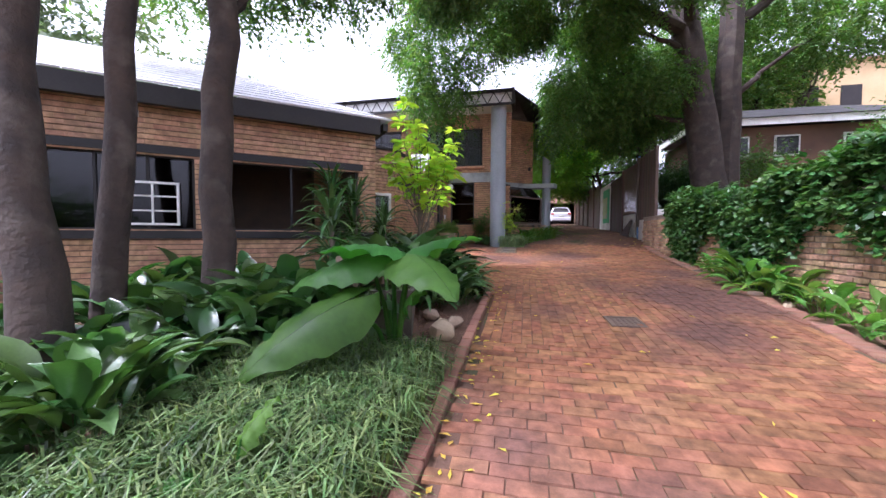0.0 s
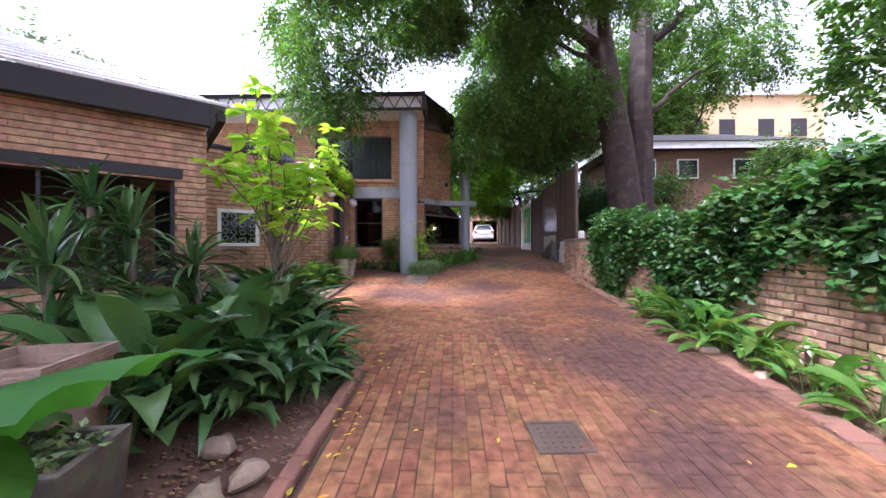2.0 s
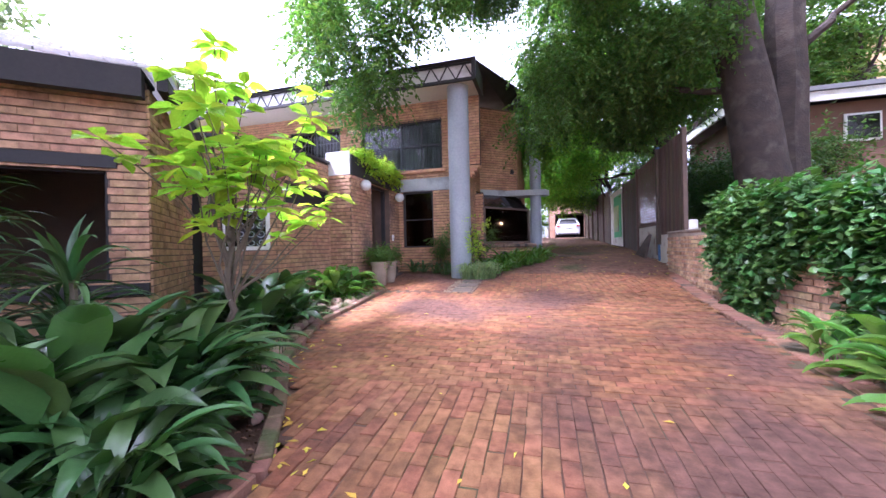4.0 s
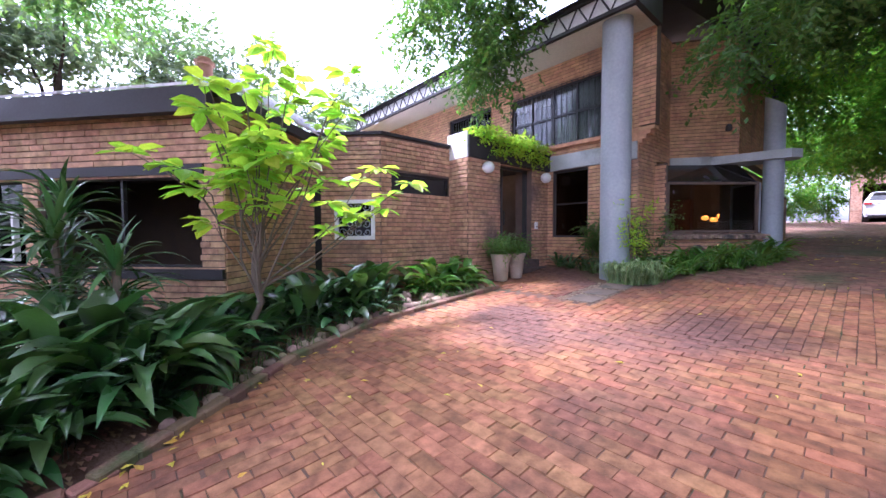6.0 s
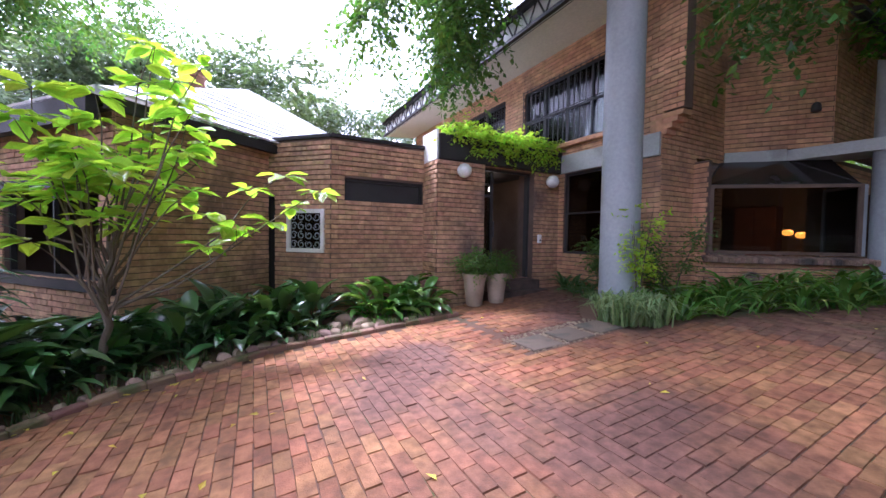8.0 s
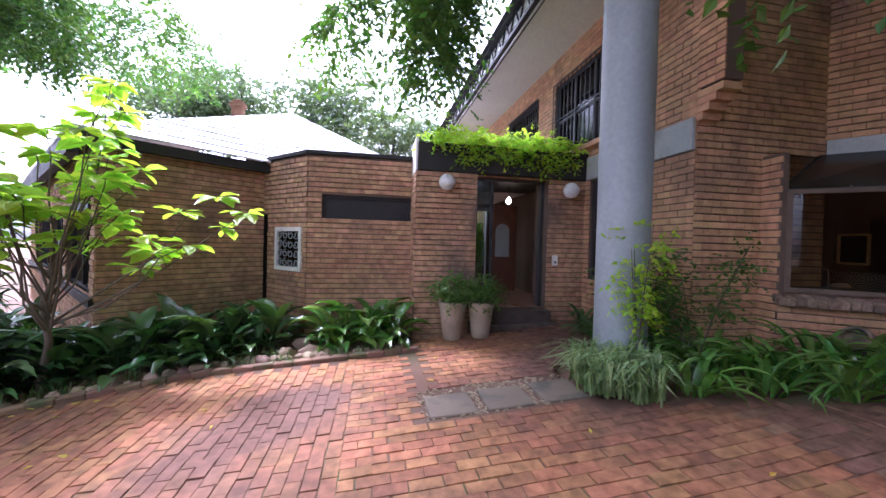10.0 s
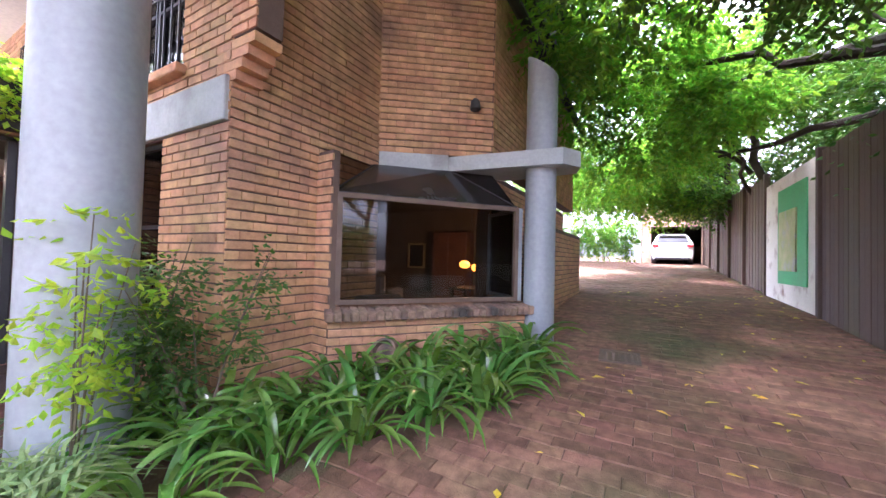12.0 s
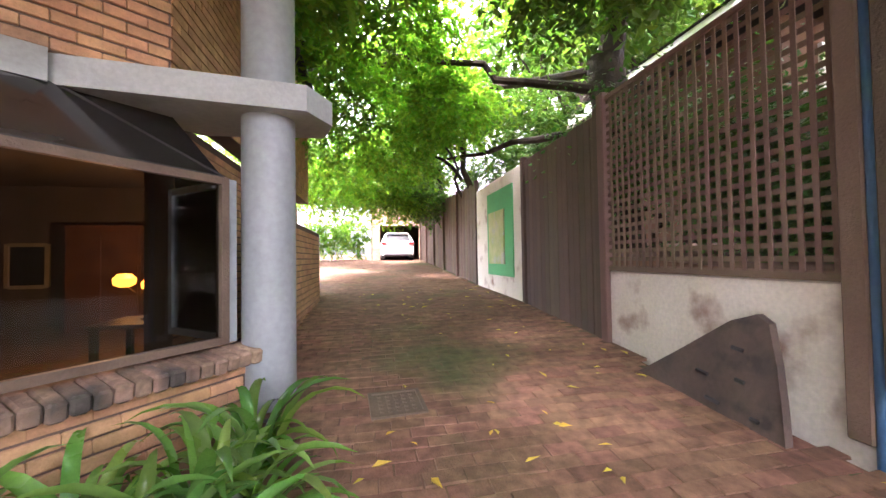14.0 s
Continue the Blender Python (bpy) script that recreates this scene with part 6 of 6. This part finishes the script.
        dirv = unit((pts[i + 1] - pts[i])[None])[0]
        sd = unit(np.cross(dirv, [0, 0, 1.0])[None])[0]
        for sg in (-1, 1):
            tip = pts[i] + (sd * sg * 0.8 + dirv * 0.5 + np.array([0, 0, -0.35])) * 0.75
            fr.append([pts[i], pts[i] + dirv * 0.08, tip, tip - dirv * 0.02])
fr = np.array(fr)
part("fronds", quads("fronds", fr, np.arange(len(fr) * 4).reshape(-1, 4)), "palm", palm)

house = thing("house", "neighbouring low brown brick house with white fascia", "house", at=(12.6, 22.2, 3.1))
part("wall", MB().box((0, 0, 1.7), (8.2, 5, 3.4)), "umber", house)
part("fascia", MB().box((0, -2.9, 3.55), (9.4, 0.08, 0.3)).box((-4.7, 0, 3.55), (0.08, 5.8, 0.3)), "white", house)
part("roof", MB().add([(-4.8, -3, 3.72), (4.8, -3, 3.72), (4.8, 3, 3.72), (-4.8, 3, 3.72), (-2.4, 0, 4.9), (2.4, 0, 4.9)], [(0, 1, 5, 4), (1, 2, 5), (2, 3, 4, 5), (3, 0, 4), (3, 2, 1, 0)]), "dark", house)
for x in (-2.9, -1.0, 1.5):
    w_ = part("window", MB().box((x, -2.53, 2.55), (0.95, 0.06, 0.9)), "white", house)
    part("pane", MB().box((x, -2.57, 2.55), (0.8, 0.03, 0.76)), "hood", w_)
flat = thing("apartment_building", "distant ochre building behind the trees", "house", at=(24, 36, 3))
part("wall", MB().box((0, 0, 5.5), (12, 8, 11)), "ochre", flat)
part("roof", MB().box((0, 0, 11.2), (12.6, 8.6, 0.4)), "slate", flat)
for x in (-4, -1.5, 1.5, 4):
    for z in (5, 8.5):
        part("window", MB().box((x, -4.02, z), (1.2, 0.06, 1.4)), "dark", flat)

# ---- small things on the ground ----
def grate(x, y, label):
    z = gz(y)
    sl = math.degrees(math.atan2(gz(y + 0.2) - gz(y - 0.2), 0.4))
    g = thing("drain_cover", label, "drain cover", "drain covers", at=(x, y, z))
    g.matrix_basis = pose(x, y, z + 0.002, sl, 0, 4)
    part("rim", MB().box((0, -0.18, 0), (0.4, 0.03, 0.03)).box((0, 0.18, 0), (0.4, 0.03, 0.03)).box((-0.185, 0, 0), (0.03, 0.33, 0.03)).box((0.185, 0, 0), (0.03, 0.33, 0.03)), "iron", g)
    part("plate", MB().box((0, 0, -0.006), (0.34, 0.33, 0.02)), "iron", g)
    st = MB().box((0, 0, 0), (0.028, 0.028, 0.012), None, 0, 0.003).mesh("stud")
    st.materials.append(M["iron"])
    for i in range(5):
        for j in range(5):
            ob = new("stud", st)
            ob.parent, ob.location = g, (-0.12 + i * 0.06, -0.12 + j * 0.06, 0.006)
grate(1.69, 5.56, "square studded cast-iron drain cover set in the pavers")
grate(2.37, 18.03, "square cast-iron drain cover near the pipe column")
for k in range(3):
    y = 12.48 + k * 0.53
    solid("stepping_slab", MB().box((-0.04, y, gz(y) - 0.012), (0.44, 0.44, 0.05), pose(0, 0, 0, 4, 0, prng.uniform(-2, 2)).to_3x3(), 0, 0.01), "slab", "square grey concrete slab set in pebbles", "paving slab", "slabs before the porch")


def rock(size, seed):
    rng = random.Random(seed)
    mb = MB()
    vs, n, m = [], 9, 6
    for j in range(m + 1):
        t = math.pi * j / m
        for i in range(n):
            a = 2 * math.pi * i / n
            r = 1 + 0.18 * math.sin(3 * a + seed) * math.sin(t) + rng.uniform(-0.08, 0.08)
            vs.append((size * r * math.sin(t) * math.cos(a), size * 0.75 * r * math.sin(t) * math.sin(a), size * 0.6 * math.cos(t) * r))
    fs = [(j * n + i, j * n + (i + 1) % n, (j + 1) * n + (i + 1) % n, (j + 1) * n + i) for j in range(m) for i in range(n)]
    me = mb.add(vs, fs).mesh("rock", True)
    me.materials.append(M["stone"])
    return me
ROCKS = [rock(1.0, s) for s in range(5)]


def put_rock(x, y, s, label="rounded sandy stone behind the kerb", group="border stones"):
    ob = new("stone", prng.choice(ROCKS))
    ob.matrix_basis = pose(x, y, gz(y) + s * 0.25, prng.uniform(-15, 15), prng.uniform(-15, 15), prng.uniform(0, 360)) @ Matrix.Diagonal((s, s, s, 1))
    tagged(ob, label, "stone", group)
for y in np.arange(7.2, 12.2, 0.15):
    put_rock(left_edge(y) - prng.uniform(0.2, 0.32), float(y), prng.uniform(0.06, 0.12))
for x, y, s in ((-0.42, 4.75, 0.2), (-0.35, 5.1, 0.12), (-0.7, 5.35, 0.13), (-0.5, 4.35, 0.1), (-2.1, 10.9, 0.16), (-1.95, 11.15, 0.12), (3.98, 7.3, 0.1), (4.0, 6.6, 0.08), (-2.55, 10.75, 0.15), (-2.2, 10.55, 0.12), (-2.0, 11.35, 0.1)):
    put_rock(x, y, s, "large rough stone lying in the bed", "bed stones")
pv, pq = [], []
bx = np.array([(-1, -1, -0.5), (1, -1, -0.5), (1, 1, -0.5), (-1, 1, -0.5), (-0.6, -0.6, 0.5), (0.6, -0.6, 0.5), (0.6, 0.6, 0.5), (-0.6, 0.6, 0.5)])
bf = np.array([(4, 5, 6, 7), (0, 1, 5, 4), (1, 2, 6, 5), (2, 3, 7, 6), (3, 0, 4, 7)])
n_ = 0
for k in range(560):
    x, y = prng.uniform(-0.42, 0.2), prng.uniform(12.2, 13.75)
    if any(abs(y - (12.48 + j * 0.53)) < 0.225 for j in range(3)) and -0.26 < x < 0.18:
        continue
    s = prng.uniform(0.008, 0.018)
    a = prng.uniform(0, 6.28)
    r_ = np.array([[math.cos(a), -math.sin(a), 0], [math.sin(a), math.cos(a), 0], [0, 0, 1]])
    pv.append((bx * s * np.array([1.3, 1, 1])) @ r_.T + np.array([x, y, gz(y) - 0.005 + s * 0.4]))
    pq.append(bf + n_ * 8)
    n_ += 1
solid("pebbles", quads("pebbles", np.concatenate(pv), np.concatenate(pq)), "stone", "small buff pebbles between the slabs", "pebbles", kind="stuff")

# kerb of the left bed, edging of the right border
def pieces(name, edge, y0, y1, step, size, material, label, dx, dz):
    root = thing(name, label, "kerb", kind="structure")
    me = MB().box((0, 0, 0), size, None, 0, 0.012).mesh("edging_brick")
    me.materials.append(M[material])
    y = y0
    while y < y1:
        slope = (edge(y + 0.05) - edge(y - 0.05)) / 0.1
        ob = new("edging_brick", me)
        ob.parent = root
        gsl = math.degrees(math.atan2(gz(y + 0.1) - gz(y - 0.1), 0.2))
        ob.matrix_basis = pose(edge(y) + dx, y, gz(y) + dz + prng.uniform(-0.006, 0.006), gsl, prng.uniform(-2, 2), -math.degrees(math.atan(slope)) + prng.uniform(-1.5, 1.5))
        y += step / math.sqrt(1 + slope * slope)
pieces("kerb", left_edge, 6.9, 12.3, 0.232, (0.115, 0.23, 0.12), "kerb", "low mossy brick kerb along the left bed", -0.065, -0.005)
pieces("flush_kerb", left_edge, -2.0, 6.9, 0.232, (0.11, 0.225, 0.1), "edging", "flush row of red edging bricks beside the grass", -0.06, -0.03)
pieces("border_edging", right_edge, -2.0, 14.4, 0.115, (0.225, 0.108, 0.08), "edging", "soldier course of brick edging the right border", 0.1, -0.02)

# concrete block and planter by the elephant ear
def tapered(w0, d0, w1, d1, h, z=0.0, wall=0.0, seed=0, wob=0.0):
    """A four-sided tub, wider at one end than the other, slightly uneven; wall > 0 leaves it open at the top."""
    rng = random.Random(seed)
    n, vs, fs = 7, [], []
    for r in range(n + 1):
        t = r / n
        w, dd = (w0 + (w1 - w0) * t) / 2, (d0 + (d1 - d0) * t) / 2
        for k in range(24):
            s, e = divmod(k, 6)
            u = e / 6 * 2 - 1
            x, y = ((u * w, -dd), (w, u * dd), (-u * w, dd), (-w, -u * dd))[s]
            vs.append((x + rng.uniform(-wob, wob), y + rng.uniform(-wob, wob), z + h * t + (rng.uniform(-wob, wob) if 0 < r < n else 0)))
    for r in range(n):
        for k in range(24):
            k2 = (k + 1) % 24
            fs.append((r * 24 + k, r * 24 + k2, (r + 1) * 24 + k2, (r + 1) * 24 + k))
    top = n * 24
    if wall:
        f = 1 - 2 * wall / max(w1, d1)
        for zz in (0.0, -0.08):
            vs += [(vs[top + k][0] * f, vs[top + k][1] * f, z + h + zz) for k in range(24)]
        for lv in (0, 24):
            for k in range(24):
                k2 = (k + 1) % 24
                fs.append((top + lv + k, top + lv + k2, top + lv + 24 + k2, top + lv + 24 + k))
    else:
        fs.append(tuple(range(top, top + 24)))
    return MB().add(vs, fs)


def turn(ob, deg):
    ob.rotation_euler = (0, 0, radians(deg))


blk = thing("stone_planter", "rough dark mossy stone trough with small plants on top", "planter", at=(-0.86, 4.4, gz(4.4) - 0.06))
turn(blk, 14)
part("block", tapered(0.34, 0.36, 0.44, 0.46, 0.66, 0, 0.045, 4, 0.008), "troughstone", blk)
part("soil", tapered(0.3, 0.3, 0.34, 0.34, 0.05, 0.57, 0, 5, 0.004), "soil", blk)
blk_leaf = foliage([(0, 0, 0.65, 0.17, 0.17, 0.06, 60), (-0.1, -0.14, 0.65, 0.1, 0.1, 0.07, 30)], 0.045, 0.7, 6, 0.12, 0.2, 77, 0.2)
blk_leaf.materials.append(M["grassy"])
new("leaves", blk_leaf).parent = blk
bowl = thing("tall_planter", "tall square tapered buff clay planter behind the stone trough", "planter", at=(-1.36, 4.76, gz(4.76) - 0.03))
turn(bowl, 12)
part("pot", tapered(0.4, 0.4, 0.5, 0.5, 0.86, 0, 0.03, 8, 0.003), "buff", bowl)
part("rim", tapered(0.53, 0.53, 0.54, 0.54, 0.07, 0.84, 0.035, 9, 0.002), "buff", bowl)
part("soil", tapered(0.42, 0.42, 0.44, 0.44, 0.05, 0.76, 0, 10, 0.004), "soil", bowl)
# small clay pot lying among the strap leaves
jar = thing("clay_pot", "round brown clay pot lying among the strap leaves", "plant pot", at=(0.44, 16.5, gz(16.5) + 0.2))
jar.scale = (0.85, 0.85, 0.85)
jar.rotation_euler = (radians(60), 0, radians(20))
part("pot", MB().lathe((0, 0, -0.12), [(0.07, 0), (0.15, 0.08), (0.17, 0.17), (0.13, 0.25), (0.14, 0.27), (0.115, 0.27), (0.1, 0.2)], 22), "sillbrick", jar, smooth=True)
lean = thing("leaning_slab", "dark brown stone slab with small slots leaning on the white wall", "stone slab", at=(4.86, 17.6, 1.6))
edge = [(0.75, 0.02), (0.3, 0.36), (-0.1, 0.68), (-0.27, 0.75), (-0.36, 0.7), (-0.46, 0.45), (-0.54, 0.2), (-0.6, -0.08), (0.1, -0.06)]
tilt_x = [-0.3 + 0.32 * max(0, z) for _, z in edge]
n_e = len(edge)
part("slab", MB().add([(x, y, z) for x, (y, z) in zip(tilt_x, edge)] + [(x + 0.06, y, z) for x, (y, z) in zip(tilt_x, edge)], [tuple(range(n_e)), tuple(range(2 * n_e - 1, n_e - 1, -1))] + [((k + 1) % n_e, k, n_e + k, n_e + (k + 1) % n_e) for k in range(n_e)]), "darkslab", lean)
for y, z, w in ((-0.2, 0.5, 0.08), (0.02, 0.28, 0.09), (-0.26, 0.3, 0.06), (-0.1, 0.12, 0.1), (-0.4, 0.1, 0.05)):
    part("slot", MB().box((-0.305 + 0.32 * z, y, z), (0.02, w, 0.022), pose(0, 0, 0, 8, -18, 0).to_3x3()), "black", lean)

sensor = thing("wall_sensor", "small white alarm sensor under the low eave", "sensor", at=tuple(oa + da * (LA - 3.9) + na * 0.05 + Vector((0, 0, 3.6))))
part("case", MB().box((0, 0, 0), (0.06, 0.06, 0.11), None, 0, 0.012), "white", sensor)
# fallen leaves
LEAF = []
for s in range(4):
    a = 0.3 + 0.1 * s
    v = [(-0.035, 0, 0), (-0.01, 0.018, 0.006 + 0.002 * s), (0.04, 0, 0.004), (-0.01, -0.018, 0.008)]
    me = MB().add(v, [(0, 3, 2, 1)]).mesh("fallen_leaf")
    me.materials.append(M["yellow"])
    LEAF.append(me)
for k in range(300):
    u = prng.random()
    if u < 0.42:
        y = prng.uniform(1.4, 7.2) if u < 0.34 else prng.uniform(7.2, 9.5)
        x = left_edge(y) + abs(prng.gauss(0.1, 0.12))
    elif u < 0.78:
        y = prng.uniform(14.0, 24)
        x = prng.uniform(1.9, 4.8)
    else:
        y = prng.uniform(1.5, 15)
        x = prng.uniform(left_edge(min(y, 12.3)), right_edge(y))
    if not paved(x, y):
        continue
    ob = new("fallen_leaf", prng.choice(LEAF))
    s = prng.uniform(0.6, 1.4) * (1.1 if y > 14 else 0.9)
    ob.matrix_basis = pose(x, y, gz(y) + 0.01, prng.uniform(-10, 14), prng.uniform(-10, 10), prng.uniform(0, 360)) @ Matrix.Diagonal((s, s * prng.uniform(0.5, 1.2), s, 1))
    tagged(ob, "yellow fallen leaf lying on the red pavers", "leaf", "fallen leaves")
lv = [(prng.uniform(4.0, 4.6), prng.uniform(8.5, 15), 0) for _ in range(900)] + [(prng.uniform(-1.1, -0.2), prng.uniform(4.2, 6.2), 0) for _ in range(500)] + [(left_edge(y) - prng.uniform(0.15, 0.9), y, 0) for y in np.arange(6.5, 12.2, 0.01)]
lit = np.array([[(x, y, gz(y) - 0.02), (x + 0.02, y + 0.02, gz(y)), (x + 0.055, y + 0.01, gz(y) - 0.01), (x + 0.02, y - 0.02, gz(y) + 0.01)] for x, y, _ in lv])
solid("leaf_litter", quads("leaf_litter", lit, np.arange(len(lit) * 4).reshape(-1, 4)), "litter", "dry brown leaves along the wall foot", "leaf litter", kind="stuff")

# ---- parked car ----
car = thing("car", "white hatchback parked nose first in the garage mouth", "car", at=(3.64, 35.0, gz(36.5) + 0.0))
prof = [(0.0, 0.35, 0.62), (0.05, 0.28, 0.78), (0.06, 0.95, 0.86), (0.18, 1.02, 0.86), (0.5, 1.42, 0.66), (0.9, 1.5, 0.62), (2.2, 1.52, 0.62), (2.9, 1.35, 0.62), (3.5, 1.0, 0.82), (4.2, 0.82, 0.76), (4.35, 0.5, 0.68)]
vs, fs = [], []
for yy, top, hw in prof:
    w0 = 0.9 if 0.1 < yy < 4.1 else 0.82
    ring = [(-w0 * 0.94, 0.24), (-w0, 0.5), (-w0, min(top, 0.92)), (-hw, top), (hw, top), (w0, min(top, 0.92)), (w0, 0.5), (w0 * 0.94, 0.24)]
    vs += [(x, yy, max(z, 0.2)) for x, z in ring]
k8 = 8
for i in range(len(prof) - 1):
    for j in range(k8):
        j2 = (j + 1) % k8
        fs.append((i * k8 + j, i * k8 + j2, (i + 1) * k8 + j2, (i + 1) * k8 + j))
fs += [tuple(range(k8 - 1, -1, -1)), tuple(range((len(prof) - 1) * k8, len(prof) * k8))]
part("body", MB().add(vs, fs), "car", car, smooth=True)
part("rear_window", MB().add([(-0.72, 0.185, 1.06), (0.72, 0.185, 1.06), (0.58, 0.45, 1.38), (-0.58, 0.45, 1.38)], [(0, 1, 2, 3)]), "black", car)
part("bumper", MB().box((0, 0.0, 0.42), (1.72, 0.16, 0.3), None, 0, 0.05), "car", car)
part("bumper_lower", MB().box((0, -0.02, 0.27), (1.5, 0.14, 0.14), None, 0, 0.03), "black", car)
part("number_plate", MB().box((0, -0.0, 0.72), (0.5, 0.12, 0.11), None, 0, 0.008), "paper", car)
part("roof_spoiler", MB().box((0, 0.48, 1.47), (1.2, 0.28, 0.05), None, 0, 0.015), "car", car)
for s in (-1, 1):
    part("tail_light", MB().box((s * 0.73, 0.08, 0.9), (0.28, 0.16, 0.14), None, 0, 0.03), "red", car, "red tail light")
    part("wing_mirror", MB().box((s * 0.99, 2.95, 1.0), (0.18, 0.1, 0.14), None, 0, 0.03), "car", car)
    for yy in (0.75, 3.5):
        w_ = part("wheel", MB().tube([(s * 0.68, yy, 0.31), (s * 0.9, yy, 0.31)], 0.31, 20), "rubber", car)
        part("rim", MB().tube([(s * 0.88, yy, 0.31), (s * 0.91, yy, 0.31)], 0.2, 14), "grey", w_)
    part("side_window", MB().add([(s * 0.885, 0.7, 0.96), (s * 0.885, 2.9, 0.96), (s * 0.65, 2.5, 1.44), (s * 0.65, 0.8, 1.44)], [(0, 1, 2, 3)]), "black", car)


# ---- paving: drawn last ----
def in_slabs(x, y):
    return (-0.42 < x < 0.2 and 12.2 < y < 13.75) or (x < -0.36 and abs(y - 12.3) < 0.12)


def paving():
    vs, qs = [], []
    ys = np.arange(-8, 38.01, 0.25)
    xs = np.arange(-6.25, 5.01, 0.25)
    idx = {}
    def vid(x, y):
        key = (round(x, 3), round(y, 3))
        if key not in idx:
            idx[key] = len(vs)
            vs.append((x, y, gz(y) - 0.006))
        return idx[key]
    for y in ys:
        for x in xs:
            if paved(x + 0.125, y + 0.125):
                qs.append((vid(x, y), vid(x + 0.25, y), vid(x + 0.25, y + 0.25), vid(x, y + 0.25)))
    road = tagged(part("road", quads("road", vs, qs), "joint"), "driveway of worn red clay pavers with mossy joints", "driveway", kind="structure")
    rng = random.Random(5)
    W, Lp = 0.112, 0.224
    rest, near, halves = [], [], []

    def lay(cx, cy, turned):
        """One paver, if its middle and ends lie on the drive and clear of grates and slabs."""
        hx, hy = (Lp / 2, W / 2) if turned else (W / 2, Lp / 2)
        if not (paved(cx, cy) and paved(cx - hx + 0.03, cy) and paved(cx + hx - 0.03, cy)):
            return
        if any(abs(cx - gxx) < 0.1 + hx * 0.5 and abs(cy - gyy) < 0.1 + hy * 0.5 for gxx, gyy in GRATES) or in_slabs(cx, cy):
            return
        item = (cx + rng.uniform(-0.003, 0.003), cy + rng.uniform(-0.003, 0.003), rng.uniform(-0.006, 0.004), rng.gauss(0, 1.5) + (90 if turned else 0), rng.uniform(-0.011, 0.011), rng.uniform(0, 0.0018) * (rng.random() < 0.5), 0)
        (near if 4.6 < cy < 6.6 and 0.7 < cx < 2.25 and len(near) < 300 else rest).append(item)
    # panels of stretcher bond, laid along and across the drive in turn
    for y0, y1, across in ((-7.5, 4.62, True), (4.62, 8.03, False), (8.03, 11.56, True), (11.56, 15.1, False), (15.1, 37.5, True)):
        if across:
            step = (y1 - y0) / round((y1 - y0) / W)
            row, y = 0, y0 + step / 2
            while y < y1:
                x = -6.2 + (Lp / 2 if row % 2 else 0) + rng.uniform(-0.02, 0.02)
                while x < 4.95:
                    lay(x, y, True)
                    x += Lp
                y += step
                row += 1
        else:
            col, x = 0, -6.2
            while x < 4.95:
                y = y0 + Lp / 2 - (Lp / 2 if col % 2 else 0)
                if col % 2:
                    halves.append((x, y0 + Lp / 4))
                    y += Lp
                while y < y1 - Lp * 0.7:
                    lay(x, y + rng.uniform(-0.006, 0.006), False)
                    y += Lp
                halves.append((x, (y - Lp / 2 + y1) / 2, y1 - y + Lp / 2))
                x += W
                col += 1
    # cut pavers that close the ends of the panels
    for cx, cy, *length in halves:
        ln = length[0] if length else Lp / 2
        if ln > 0.03 and paved(cx, cy) and paved(cx - 0.03, cy) and paved(cx + 0.03, cy) and not in_slabs(cx, cy):
            rest.append((cx, cy, rng.uniform(-0.005, 0.003), rng.uniform(-1.2, 1.2), 0, 0, (Lp - ln) / 2))
    b = MB().box((0, 0, -0.02), (W - 0.0036, Lp - 0.004, 0.04), None, 0, 0.004).mesh("paver")
    b.materials.append(M["paver_one"])
    for cx, cy, dz, rot_, tilt, slim, cut in near:
        ob = new("paver", b)
        ob.parent = road
        slope = math.degrees(math.atan2(gz(cy + 0.1) - gz(cy - 0.1), 0.2))
        ob.matrix_basis = pose(cx, cy, gz(cy) + 0.004 + dz, slope, math.degrees(tilt), rot_)
    a = np.array(rest)
    hw, hl, e = W / 2 - 0.001, Lp / 2 - 0.0014, 0.0035
    ca, sa = np.cos(np.radians(a[:, 3])), np.sin(np.radians(a[:, 3]))
    out = []
    hw, hl = hw - a[:, 5], hl - a[:, 5] - a[:, 6]
    for lx, ly, h in ((-hw, -hl, -0.014), (hw, -hl, -0.014), (hw, hl, -0.014), (-hw, hl, -0.014), (-hw + e, -hl + e, 0.004), (hw - e, -hl + e, 0.004), (hw - e, hl - e, 0.004), (-hw + e, hl - e, 0.004)):
        px, py = a[:, 0] + lx * ca - ly * sa, a[:, 1] + lx * sa + ly * ca
        out.append(np.stack([px, py, np.interp(py, GY, GZ) + h + a[:, 2] + lx * a[:, 4]], 1))
    f = np.array([(4, 5, 6, 7), (0, 1, 5, 4), (1, 2, 6, 5), (2, 3, 7, 6), (3, 0, 4, 7)])
    v = np.stack(out, 1)
    # pavers of the far drive take the browner colour with shade painted in
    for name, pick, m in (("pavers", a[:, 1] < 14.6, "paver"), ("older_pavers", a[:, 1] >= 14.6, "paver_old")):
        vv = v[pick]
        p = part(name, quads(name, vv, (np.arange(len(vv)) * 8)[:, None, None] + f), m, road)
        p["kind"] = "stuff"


GRATES = [(1.69, 5.56), (2.37, 18.03)]
paving()
